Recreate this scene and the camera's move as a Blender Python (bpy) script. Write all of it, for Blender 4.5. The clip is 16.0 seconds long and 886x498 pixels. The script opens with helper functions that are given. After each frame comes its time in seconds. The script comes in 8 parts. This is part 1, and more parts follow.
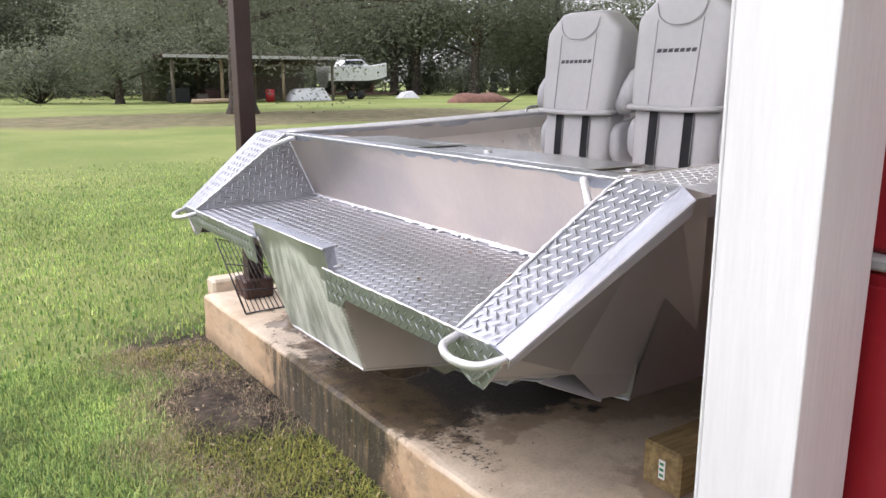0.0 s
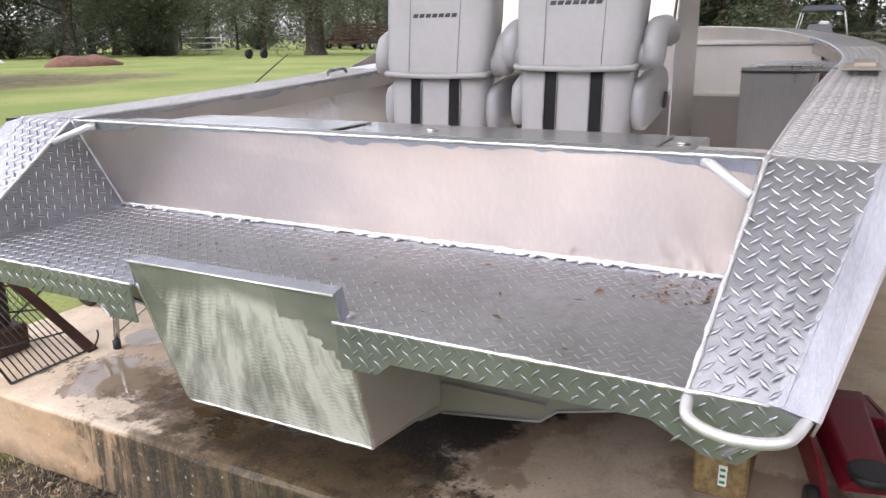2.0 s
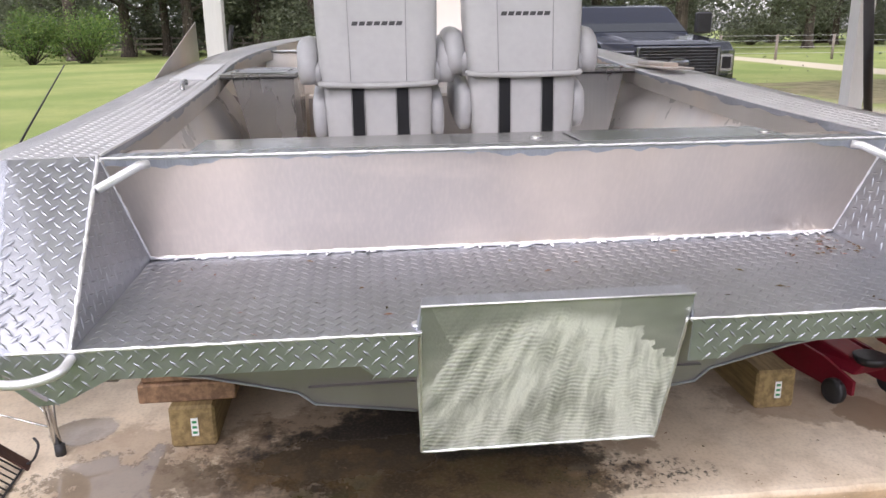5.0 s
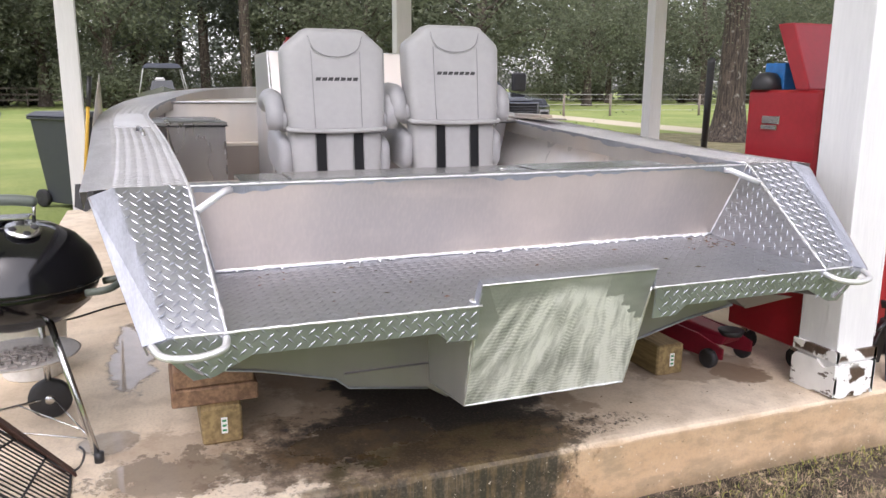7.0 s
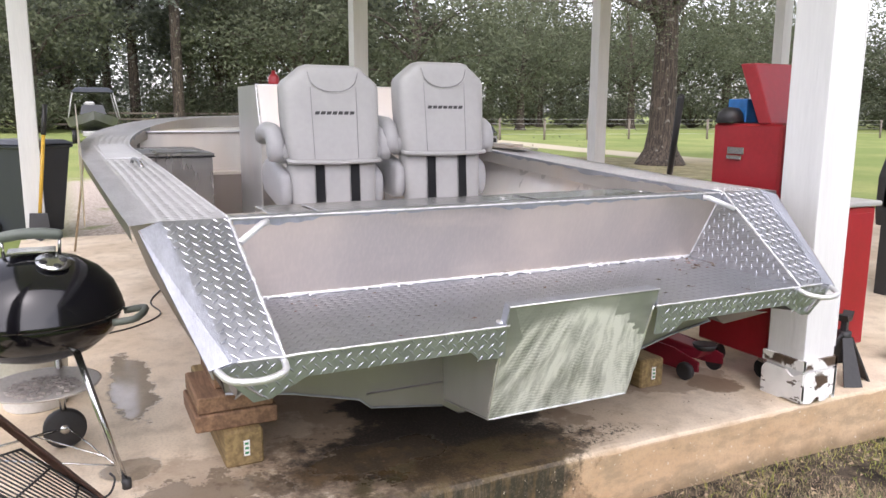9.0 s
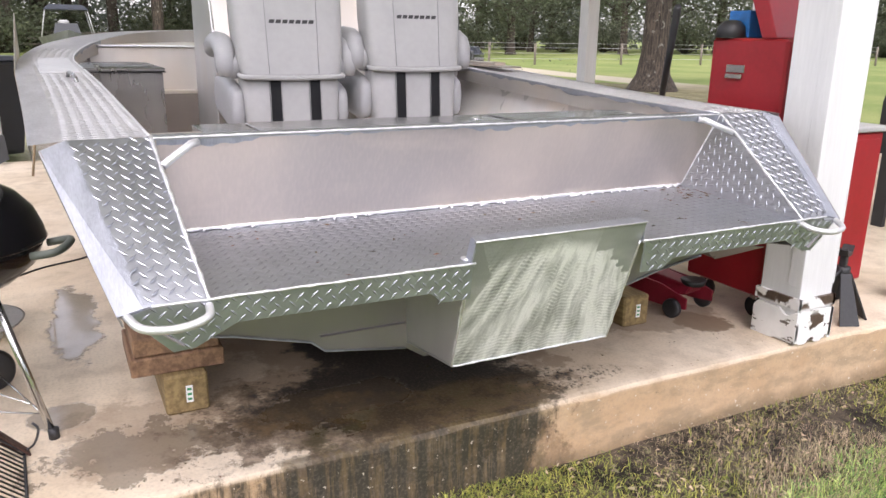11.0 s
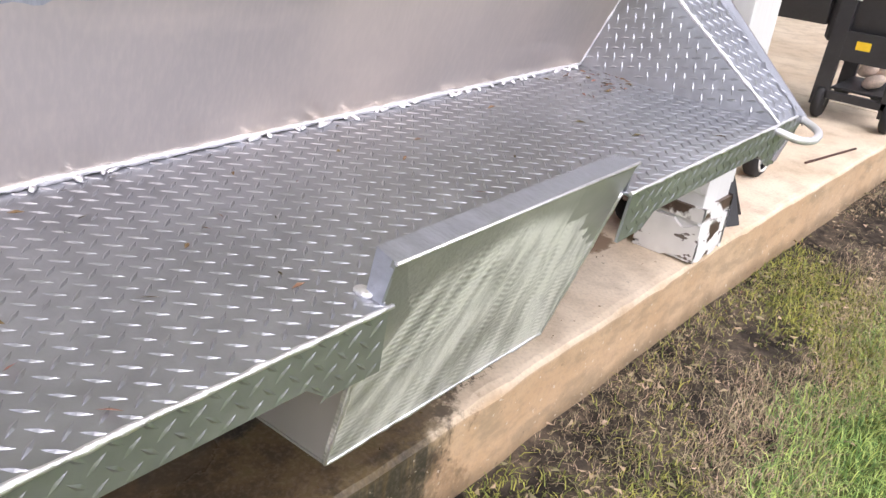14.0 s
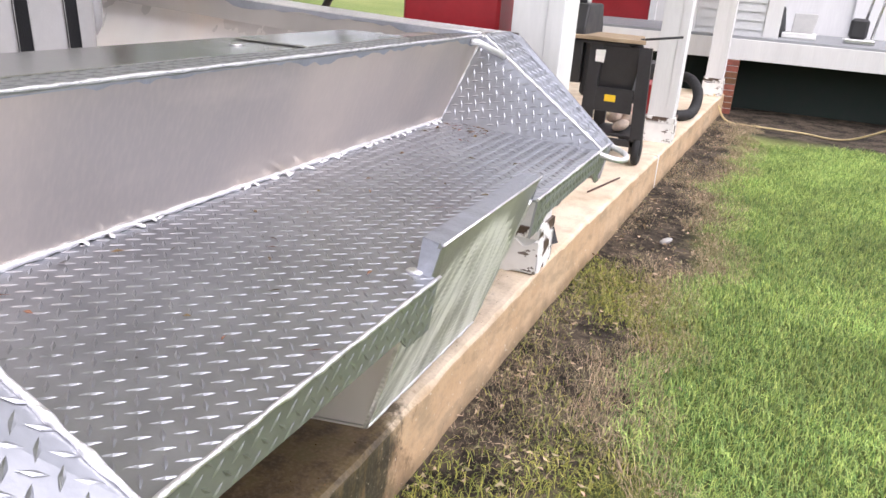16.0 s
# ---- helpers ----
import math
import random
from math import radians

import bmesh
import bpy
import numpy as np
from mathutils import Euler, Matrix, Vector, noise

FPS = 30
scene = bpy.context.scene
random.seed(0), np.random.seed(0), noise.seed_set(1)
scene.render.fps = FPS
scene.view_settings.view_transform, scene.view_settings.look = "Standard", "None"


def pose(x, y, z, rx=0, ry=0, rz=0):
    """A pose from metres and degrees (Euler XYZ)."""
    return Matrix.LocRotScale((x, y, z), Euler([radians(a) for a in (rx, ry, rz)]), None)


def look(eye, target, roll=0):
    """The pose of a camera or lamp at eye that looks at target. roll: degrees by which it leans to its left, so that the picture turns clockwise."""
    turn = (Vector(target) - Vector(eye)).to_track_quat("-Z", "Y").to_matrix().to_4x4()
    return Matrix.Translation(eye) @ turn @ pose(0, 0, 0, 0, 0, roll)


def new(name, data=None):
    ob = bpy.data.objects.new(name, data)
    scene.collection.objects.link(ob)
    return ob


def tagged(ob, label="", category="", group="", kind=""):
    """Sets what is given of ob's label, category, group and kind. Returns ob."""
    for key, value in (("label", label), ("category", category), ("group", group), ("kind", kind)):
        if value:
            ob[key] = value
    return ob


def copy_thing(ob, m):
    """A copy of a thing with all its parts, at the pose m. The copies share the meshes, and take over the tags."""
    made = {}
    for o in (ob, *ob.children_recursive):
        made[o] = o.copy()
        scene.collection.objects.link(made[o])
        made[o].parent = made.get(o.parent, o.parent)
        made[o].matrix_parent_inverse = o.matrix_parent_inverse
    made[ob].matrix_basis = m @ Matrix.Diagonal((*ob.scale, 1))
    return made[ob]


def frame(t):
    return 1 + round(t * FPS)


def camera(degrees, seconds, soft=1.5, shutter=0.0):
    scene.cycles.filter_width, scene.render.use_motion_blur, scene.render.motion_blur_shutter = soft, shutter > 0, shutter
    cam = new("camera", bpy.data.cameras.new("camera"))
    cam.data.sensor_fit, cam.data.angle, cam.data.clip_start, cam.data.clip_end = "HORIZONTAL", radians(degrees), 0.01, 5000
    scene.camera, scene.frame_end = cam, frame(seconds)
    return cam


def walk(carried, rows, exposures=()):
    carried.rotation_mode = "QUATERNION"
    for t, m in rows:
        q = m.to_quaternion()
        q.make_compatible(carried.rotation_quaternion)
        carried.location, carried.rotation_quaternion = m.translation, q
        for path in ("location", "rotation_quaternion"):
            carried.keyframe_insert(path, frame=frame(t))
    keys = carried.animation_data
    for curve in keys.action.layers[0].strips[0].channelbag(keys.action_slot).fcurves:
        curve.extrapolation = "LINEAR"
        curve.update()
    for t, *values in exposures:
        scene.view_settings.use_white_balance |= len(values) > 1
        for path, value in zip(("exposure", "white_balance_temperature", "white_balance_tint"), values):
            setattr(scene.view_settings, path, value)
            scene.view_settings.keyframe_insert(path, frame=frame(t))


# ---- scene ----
cam = camera(60.4, 16.0)
METRES, EYE, TILT, LEAN, TURN = 6.25, 1.2, 0.0, 0.0, -34.2
ROWS = [
    (0.0, 0.0, 0.0, 0.0, -0.01, -12.42, 0.06),
    (0.5, -0.032, 0.0352, -0.0016, -6.3, -13.02, 0.2),
    (1.0, -0.0597, 0.0772, 0.0026, -13.48, -13.84, 0.4),
    (1.5, -0.0978, 0.1079, 0.0, -20.94, -14.73, 0.59),
    (2.0, -0.1346, 0.1343, 0.0009, -28.26, -15.54, 0.72),
    (2.5, -0.1698, 0.1679, 0.0026, -35.6, -16.24, 0.92),
    (3.0, -0.2124, 0.1909, 0.0019, -41.59, -16.86, 1.29),
    (3.5, -0.2433, 0.2151, 0.0018, -46.79, -17.16, 1.61),
    (4.0, -0.2643, 0.2508, 0.0048, -51.22, -17.06, 1.72),
    (6.5, -0.4025, 0.3705, 0.0088, -75.69, -12.68, -0.52),
    (7.0, -0.4351, 0.3746, 0.008, -76.88, -11.92, -0.27),
    (7.5, -0.4578, 0.3845, 0.0104, -77.93, -11.02, -0.27),
    (8.0, -0.4711, 0.4022, 0.0141, -79.77, -10.15, -0.17),
    (8.5, -0.4745, 0.4117, 0.0151, -81.36, -9.61, -0.14),
    (11.0, -0.4221, 0.4069, 0.0061, -82.63, -15.61, -0.85),
    (11.5, -0.3888, 0.3999, 0.001, -81.26, -18.78, -1.98),
    (12.0, -0.3463, 0.417, -0.0035, -83.78, -20.39, -3.76),
    (12.5, -0.314, 0.429, -0.0056, -88.97, -22.32, -4.82),
    (13.0, -0.2792, 0.4382, -0.0088, -91.19, -24.37, -4.28),
    (13.5, -0.2493, 0.4447, -0.0087, -94.86, -26.18, -4.24),
    (14.0, -0.2374, 0.4575, -0.0082, -103.11, -26.99, -4.44),
    (14.5, -0.2345, 0.4844, -0.0092, -114.05, -26.61, -4.67),
    (15.0, -0.2475, 0.5012, -0.009, -119.95, -25.45, -4.3),
    (15.5, -0.2701, 0.5199, -0.0109, -121.12, -23.06, -3.99),
    (16.0, -0.2752, 0.5407, -0.0071, -121.98, -20.06, -4.12),
]
walk(cam, [(t, pose(0, 0, EYE, TILT, LEAN, TURN) @ pose(METRES * x, METRES * y, METRES * z, 90 + pitch, roll, yaw)) for t, x, y, z, yaw, pitch, roll in ROWS], [(0.0, 1.47, 6350, 20), (4.0, 1.49, 6400, 20), (6.5, 1.53, 6400, 20), (9.0, 1.55, 6400, 20), (11.0, 1.55, 6450, 20), (13.0, 1.54, 6450, 20), (15.0, 1.65, 6450, 20), (16.0, 1.63, 6450, 20)])

# ---- world, sun, exposure ----
world = bpy.data.worlds.new("overcast_sky")
scene.world = world
world.use_nodes = True
wn, wl = world.node_tree.nodes, world.node_tree.links
sky = wn.new("ShaderNodeTexSky")
sky.sky_type, sky.sun_disc = "NISHITA", False
sky.sun_elevation, sky.sun_rotation = radians(54), radians(297)
sky.air_density, sky.dust_density, sky.ozone_density = 1.0, 2.0, 1.0
soft_sky = wn.new("ShaderNodeHueSaturation")
soft_sky.inputs["Saturation"].default_value = 0.25
wl.new(sky.outputs[0], soft_sky.inputs["Color"])
wl.new(soft_sky.outputs[0], wn["Background"].inputs[0])
wn["Background"].inputs[1].default_value = 0.15

sun = new("sun", bpy.data.lights.new("sun", "SUN"))
sun.data.energy, sun.data.angle, sun.data.color = 0.5, radians(90), (1.0, 0.955, 0.90)
sun.matrix_world = look((-6, 3.0, 9.2), (0, 0, 0))


# ---- materials ----
def mat(name, color=(0.5, 0.5, 0.5), rough=0.6, metal=0.0, vary=0.12, scale=6.0, bump=0.0, bump_scale=60.0, rand=0.0, island=0.0, spec=0.5, coat=0.0, stretch=(1, 1, 1), through_light=0.0):
    m = bpy.data.materials.new(name)
    m.use_nodes = True
    n, l = m.node_tree.nodes, m.node_tree.links
    b = n["Principled BSDF"]
    b.inputs["Metallic"].default_value = metal
    b.inputs["Specular IOR Level"].default_value = spec
    b.inputs["Coat Weight"].default_value = coat
    co = n.new("ShaderNodeTexCoord")
    mp = n.new("ShaderNodeMapping")
    mp.inputs["Scale"].default_value = stretch
    l.new(co.outputs["Object"], mp.inputs[0])
    a = n.new("ShaderNodeTexNoise")
    a.inputs["Scale"].default_value, a.inputs["Detail"].default_value = scale, 6
    l.new(mp.outputs[0], a.inputs["Vector"])
    f = n.new("ShaderNodeTexNoise")
    f.inputs["Scale"].default_value, f.inputs["Detail"].default_value = scale * 9, 3
    l.new(mp.outputs[0], f.inputs["Vector"])
    mix = n.new("ShaderNodeMath")
    mix.operation = "MULTIPLY_ADD"
    mix.inputs[1].default_value = 0.6
    l.new(a.outputs[0], mix.inputs[0])
    m2 = n.new("ShaderNodeMath")
    m2.operation = "MULTIPLY"
    m2.inputs[1].default_value = 0.4
    l.new(f.outputs[0], m2.inputs[0])
    l.new(m2.outputs[0], mix.inputs[2])
    r = n.new("ShaderNodeMapRange")
    r.inputs["From Min"].default_value, r.inputs["From Max"].default_value = 0.3, 0.7
    r.inputs["To Min"].default_value, r.inputs["To Max"].default_value = 1 - vary * 1.5, 1 + vary * 1.5
    l.new(mix.outputs[0], r.inputs[0])
    hsv = n.new("ShaderNodeHueSaturation")
    hsv.inputs["Color"].default_value = (*color, 1)
    val = r.outputs[0]
    for amount, node, out in ((rand, "ShaderNodeObjectInfo", "Random"), (island, "ShaderNodeNewGeometry", "Random Per Island")):
        if amount:
            i = n.new(node)
            k = n.new("ShaderNodeMapRange")
            k.inputs["To Min"].default_value, k.inputs["To Max"].default_value = 1 - amount, 1 + amount
            l.new(i.outputs[out], k.inputs[0])
            p = n.new("ShaderNodeMath")
            p.operation = "MULTIPLY"
            l.new(val, p.inputs[0])
            l.new(k.outputs[0], p.inputs[1])
            val = p.outputs[0]
            h = n.new("ShaderNodeMapRange")
            h.inputs["To Min"].default_value, h.inputs["To Max"].default_value = 0.5 + amount * 0.09, 0.5 - amount * 0.06
            l.new(i.outputs[out], h.inputs[0])
            l.new(h.outputs[0], hsv.inputs["Hue"])
    l.new(val, hsv.inputs["Value"])
    l.new(hsv.outputs[0], b.inputs["Base Color"])
    rr = n.new("ShaderNodeMapRange")
    rr.inputs["From Min"].default_value, rr.inputs["From Max"].default_value = 0.3, 0.7
    rr.inputs["To Min"].default_value, rr.inputs["To Max"].default_value = max(0.02, rough * 0.8), min(1, rough * 1.2)
    l.new(mix.outputs[0], rr.inputs[0])
    l.new(rr.outputs[0], b.inputs["Roughness"])
    if through_light:
        tb, mx = n.new("ShaderNodeBsdfTranslucent"), n.new("ShaderNodeMixShader")
        l.new(hsv.outputs[0], tb.inputs[0])
        mx.inputs[0].default_value = through_light
        l.new(b.outputs[0], mx.inputs[1])
        l.new(tb.outputs[0], mx.inputs[2])
        l.new(mx.outputs[0], n["Material Output"].inputs[0])
    if bump:
        bn = n.new("ShaderNodeTexNoise")
        bn.inputs["Scale"].default_value, bn.inputs["Detail"].default_value = bump_scale, 4
        l.new(mp.outputs[0], bn.inputs["Vector"])
        bp = n.new("ShaderNodeBump")
        bp.inputs["Strength"].default_value, bp.inputs["Distance"].default_value = bump, 0.01
        l.new(bn.outputs[0], bp.inputs["Height"])
        l.new(bp.outputs[0], b.inputs["Normal"])
    return m


class Graph:
    """Short hand to add nodes to a material."""

    def __init__(self, m):
        self.n, self.l, self.b = m.node_tree.nodes, m.node_tree.links, m.node_tree.nodes["Principled BSDF"]
        self.co = self.n.new("ShaderNodeTexCoord").outputs["Object"]
        sep = self.n.new("ShaderNodeSeparateXYZ")
        self.l.new(self.co, sep.inputs[0])
        self.x, self.y, self.z = sep.outputs

    def put(self, v, socket):
        if isinstance(v, (int, float)):
            socket.default_value = v
        elif isinstance(v, tuple):
            socket.default_value = (*v, 1) if len(socket.default_value) == 4 and len(v) == 3 else v
        else:
            self.l.new(v, socket)

    def noise(self, scale, detail=4, stretch=(1, 1, 1), offset=(0, 0, 0), rough=0.5):
        mp = self.n.new("ShaderNodeMapping")
        mp.inputs["Scale"].default_value, mp.inputs["Location"].default_value = stretch, offset
        self.l.new(self.co, mp.inputs[0])
        t = self.n.new("ShaderNodeTexNoise")
        t.inputs["Scale"].default_value, t.inputs["Detail"].default_value, t.inputs["Roughness"].default_value = scale, detail, rough
        self.l.new(mp.outputs[0], t.inputs["Vector"])
        return t.outputs[0]

    def noise_at(self, x, y, z, scale, detail=3, rough=0.5):
        cv = self.n.new("ShaderNodeCombineXYZ")
        for v, k in zip((x, y, z), cv.inputs):
            self.put(v, k)
        t = self.n.new("ShaderNodeTexNoise")
        t.inputs["Scale"].default_value, t.inputs["Detail"].default_value, t.inputs["Roughness"].default_value = scale, detail, rough
        self.l.new(cv.outputs[0], t.inputs["Vector"])
        return t.outputs[0]

    def math(self, op, a, b=0.0, c=0.0):
        m = self.n.new("ShaderNodeMath")
        m.operation = op
        for v, s in zip((a, b, c), m.inputs):
            self.put(v, s)
        return m.outputs[0]

    def ramp(self, v, a, b, lo=0.0, hi=1.0):
        r = self.n.new("ShaderNodeMapRange")
        r.interpolation_type = "SMOOTHSTEP"
        for w, s in zip((v, a, b, lo, hi), r.inputs[:5]):
            self.put(w, s)
        return r.outputs[0]

    def mix(self, f, a, b):
        m = self.n.new("ShaderNodeMix")
        m.data_type = "RGBA"
        self.put(f, m.inputs[0])
        self.put(a, m.inputs[6])
        self.put(b, m.inputs[7])
        return m.outputs[2]

    def blob(self, cx, cy, rx, ry, wobble=None, amount=0.9):
        """1 inside an uneven ellipse in the object's x and y, 0 outside."""
        dx = self.math("DIVIDE", self.math("SUBTRACT", self.x, cx), rx)
        dy = self.math("DIVIDE", self.math("SUBTRACT", self.y, cy), ry)
        d = self.math("SQRT", self.math("ADD", self.math("MULTIPLY", dx, dx), self.math("MULTIPLY", dy, dy)))
        if wobble is not None:
            d = self.math("ADD", d, self.math("MULTIPLY", self.math("SUBTRACT", wobble, 0.5), amount * 2))
        return self.ramp(d, 1.05, 0.85)

    def bump(self, h, strength=0.3, distance=0.01):
        bp = self.n.new("ShaderNodeBump")
        bp.inputs["Strength"].default_value, bp.inputs["Distance"].default_value = strength, distance
        self.l.new(h, bp.inputs["Height"])
        self.l.new(bp.outputs[0], self.b.inputs["Normal"])


def plain(name):
    m = bpy.data.materials.new(name)
    m.use_nodes = True
    return m, Graph(m)


def make_concrete():
    m, g = plain("stained_concrete")
    big, mid, fine = g.noise(1.3, 5), g.noise(7, 6, rough=0.65), g.noise(90, 3)
    c = g.mix(g.ramp(big, 0.35, 0.65), (0.60, 0.485, 0.345), (0.74, 0.64, 0.50))
    c = g.mix(g.math("MULTIPLY", g.ramp(mid, 0.4, 0.75), 0.5), c, (0.33, 0.25, 0.165))
    side = g.ramp(g.z, -0.002, -0.03)
    c = g.mix(g.math("MULTIPLY", side, g.ramp(big, 0.25, 0.6, 0.35, 0.8)), c, (0.46, 0.29, 0.145))
    wob = g.noise(4.5, 7, rough=0.7)
    damp = g.math("MAXIMUM", g.blob(1.55, 2.62, 0.42, 0.72, wob, 1.1), g.blob(2.3, 2.35, 0.75, 0.75, wob, 0.6))
    damp = g.math("MAXIMUM", damp, g.blob(1.75, 1.2, 0.16, 0.34, wob, 0.8))
    damp = g.math("MAXIMUM", damp, g.math("MULTIPLY", g.blob(1.62, 3.44, 0.26, 0.26, wob, 0.9), 0.8))
    damp = g.math("MAXIMUM", damp, g.math("MULTIPLY", g.blob(1.62, 1.04, 0.13, 0.13, g.noise(7, 6, rough=0.7), 1.0), 1.5))
    c = g.mix(g.math("MULTIPLY", damp, 0.55), c, (0.19, 0.115, 0.062))
    grime = g.math("MULTIPLY", g.blob(1.5, 2.72, 0.34, 0.62, g.noise(9, 8, rough=0.75), 1.3), g.ramp(g.noise(11, 7, rough=0.72), 0.34, 0.62))
    c = g.mix(g.math("MULTIPLY", grime, 0.85), c, (0.055, 0.033, 0.017))
    oil = g.math("MAXIMUM", g.blob(1.98, 2.36, 0.52, 0.44, g.noise(5, 6, rough=0.65), 0.8), g.math("MULTIPLY", g.blob(1.60, 2.55, 0.30, 0.50, g.noise(6, 8, rough=0.72), 0.9), 0.97))
    c = g.mix(g.math("MULTIPLY", oil, 0.96), c, (0.022, 0.018, 0.014))
    mud = g.math("MAXIMUM", g.blob(1.38, 2.42, 0.17, 0.44, g.noise(7, 7, rough=0.7), 0.9), g.blob(1.53, 2.9, 0.12, 0.30, g.noise(8, 7, rough=0.72), 1.1))
    c = g.mix(g.math("MULTIPLY", mud, 0.88), c, g.mix(g.ramp(mid, 0.42, 0.62), (0.05, 0.034, 0.017), (0.16, 0.10, 0.046)))
    chips = g.math("MULTIPLY", g.blob(1.39, 1.97, 0.09, 0.26, wob, 0.7), g.ramp(g.noise(34, 7, rough=0.75), 0.52, 0.58))
    c = g.mix(g.math("MULTIPLY", chips, 0.9), c, (0.025, 0.02, 0.015))
    moss = g.math("MULTIPLY", g.blob(1.34, 2.55, 0.2, 0.5, wob, 0.8), g.ramp(mid, 0.48, 0.62))
    c = g.mix(g.math("MULTIPLY", moss, 0.7), c, (0.075, 0.064, 0.028))
    arris = g.math("MULTIPLY", g.ramp(g.x, 1.29, 1.262), g.blob(1.24, 2.64, 2.0, 0.52, g.noise(5, 6, rough=0.7), 0.8))
    c = g.mix(g.math("MULTIPLY", arris, 0.75), c, g.mix(g.ramp(g.noise(14, 6, rough=0.7), 0.42, 0.6), (0.035, 0.026, 0.014), (0.125, 0.09, 0.04)))
    grey = g.math("MULTIPLY", side, g.ramp(g.noise(6, 7, stretch=(1, 0.7, 1.8), offset=(3, 1, 2), rough=0.7), 0.46, 0.66))
    c = g.mix(g.math("MULTIPLY", grey, 0.55), c, (0.24, 0.19, 0.12))
    splash = g.math("MULTIPLY", side, g.ramp(g.math("ADD", g.z, g.math("MULTIPLY", g.noise(5, 6, rough=0.7), 0.16)), -0.09, -0.17))
    c = g.mix(g.math("MULTIPLY", splash, 0.6), c, (0.12, 0.085, 0.045))
    wet_face = g.math("MULTIPLY", side, g.blob(1.24, 2.80, 2.0, 0.50, g.noise(4, 7, rough=0.75), 1.2))
    c = g.mix(g.math("MULTIPLY", wet_face, 0.4), c, g.mix(g.ramp(mid, 0.4, 0.62), (0.045, 0.035, 0.018), (0.12, 0.085, 0.038)))
    runs = g.ramp(g.noise(16, 5, stretch=(0.2, 1.6, 0.12), rough=0.7), 0.41, 0.56)
    run_zone = g.math("MULTIPLY", side, g.blob(1.24, 2.76, 2.0, 0.58, g.noise(5, 6, rough=0.7), 1.2))
    c = g.mix(g.math("MULTIPLY", g.math("MULTIPLY", runs, run_zone), 0.9), c, (0.03, 0.028, 0.018))
    pocks = g.math("MULTIPLY", side, g.ramp(g.noise(46, 4, offset=(1, 2, 7), rough=0.55), 0.66, 0.70))
    c = g.mix(g.math("MULTIPLY", pocks, 0.7), c, (0.66, 0.60, 0.48))
    flecks = g.math("MULTIPLY", g.ramp(g.noise(26, 6, rough=0.7), 0.64, 0.72), 0.5)
    c = g.mix(g.math("MULTIPLY", flecks, g.ramp(g.math("ABSOLUTE", g.math("SUBTRACT", g.x, 1.25)), 0.5, 0.1)), c, (0.06, 0.05, 0.035))
    c = g.mix(g.math("MULTIPLY", g.ramp(fine, 0.45, 0.7), 0.2), c, (0.25, 0.2, 0.16))
    wet = g.math("MAXIMUM", g.blob(1.53, 3.46, 0.17, 0.27, g.noise(7, 7, rough=0.72), 1.7), g.blob(2.8, 3.6, 0.5, 0.10, g.noise(5, 7, rough=0.7), 1.1))
    wet = g.math("MAXIMUM", wet, g.math("MULTIPLY", g.blob(1.86, 3.66, 0.10, 0.10, wob, 0.8), 0.9))
    wet = g.math("MAXIMUM", wet, g.math("MULTIPLY", g.blob(1.58, 2.8, 0.14, 0.3, wob, 0.9), 0.6))
    c = g.mix(g.math("MULTIPLY", wet, 0.65), c, (0.14, 0.11, 0.08))
    g.put(c, g.b.inputs["Base Color"])
    rough = g.math("SUBTRACT", 0.82, g.math("MULTIPLY", wet, 0.78))
    crust = g.blob(1.40, 2.92, 0.11, 0.15, g.noise(12, 6, rough=0.7), 1.0)
    rough = g.math("SUBTRACT", rough, g.math("MAXIMUM", g.math("MULTIPLY", oil, 0.16), g.math("MULTIPLY", mud, 0.22)))
    rough = g.math("MAXIMUM", g.math("SUBTRACT", rough, g.math("MULTIPLY", crust, 0.4)), 0.04)
    g.put(g.math("SUBTRACT", rough, g.math("MULTIPLY", damp, 0.03)), g.b.inputs["Roughness"])
    h = g.math("ADD", g.math("MULTIPLY", fine, 0.25), g.math("MULTIPLY", mid, 0.8))
    g.bump(g.math("MULTIPLY", h, g.math("SUBTRACT", 1.0, wet)), 0.35, 0.012)
    return m


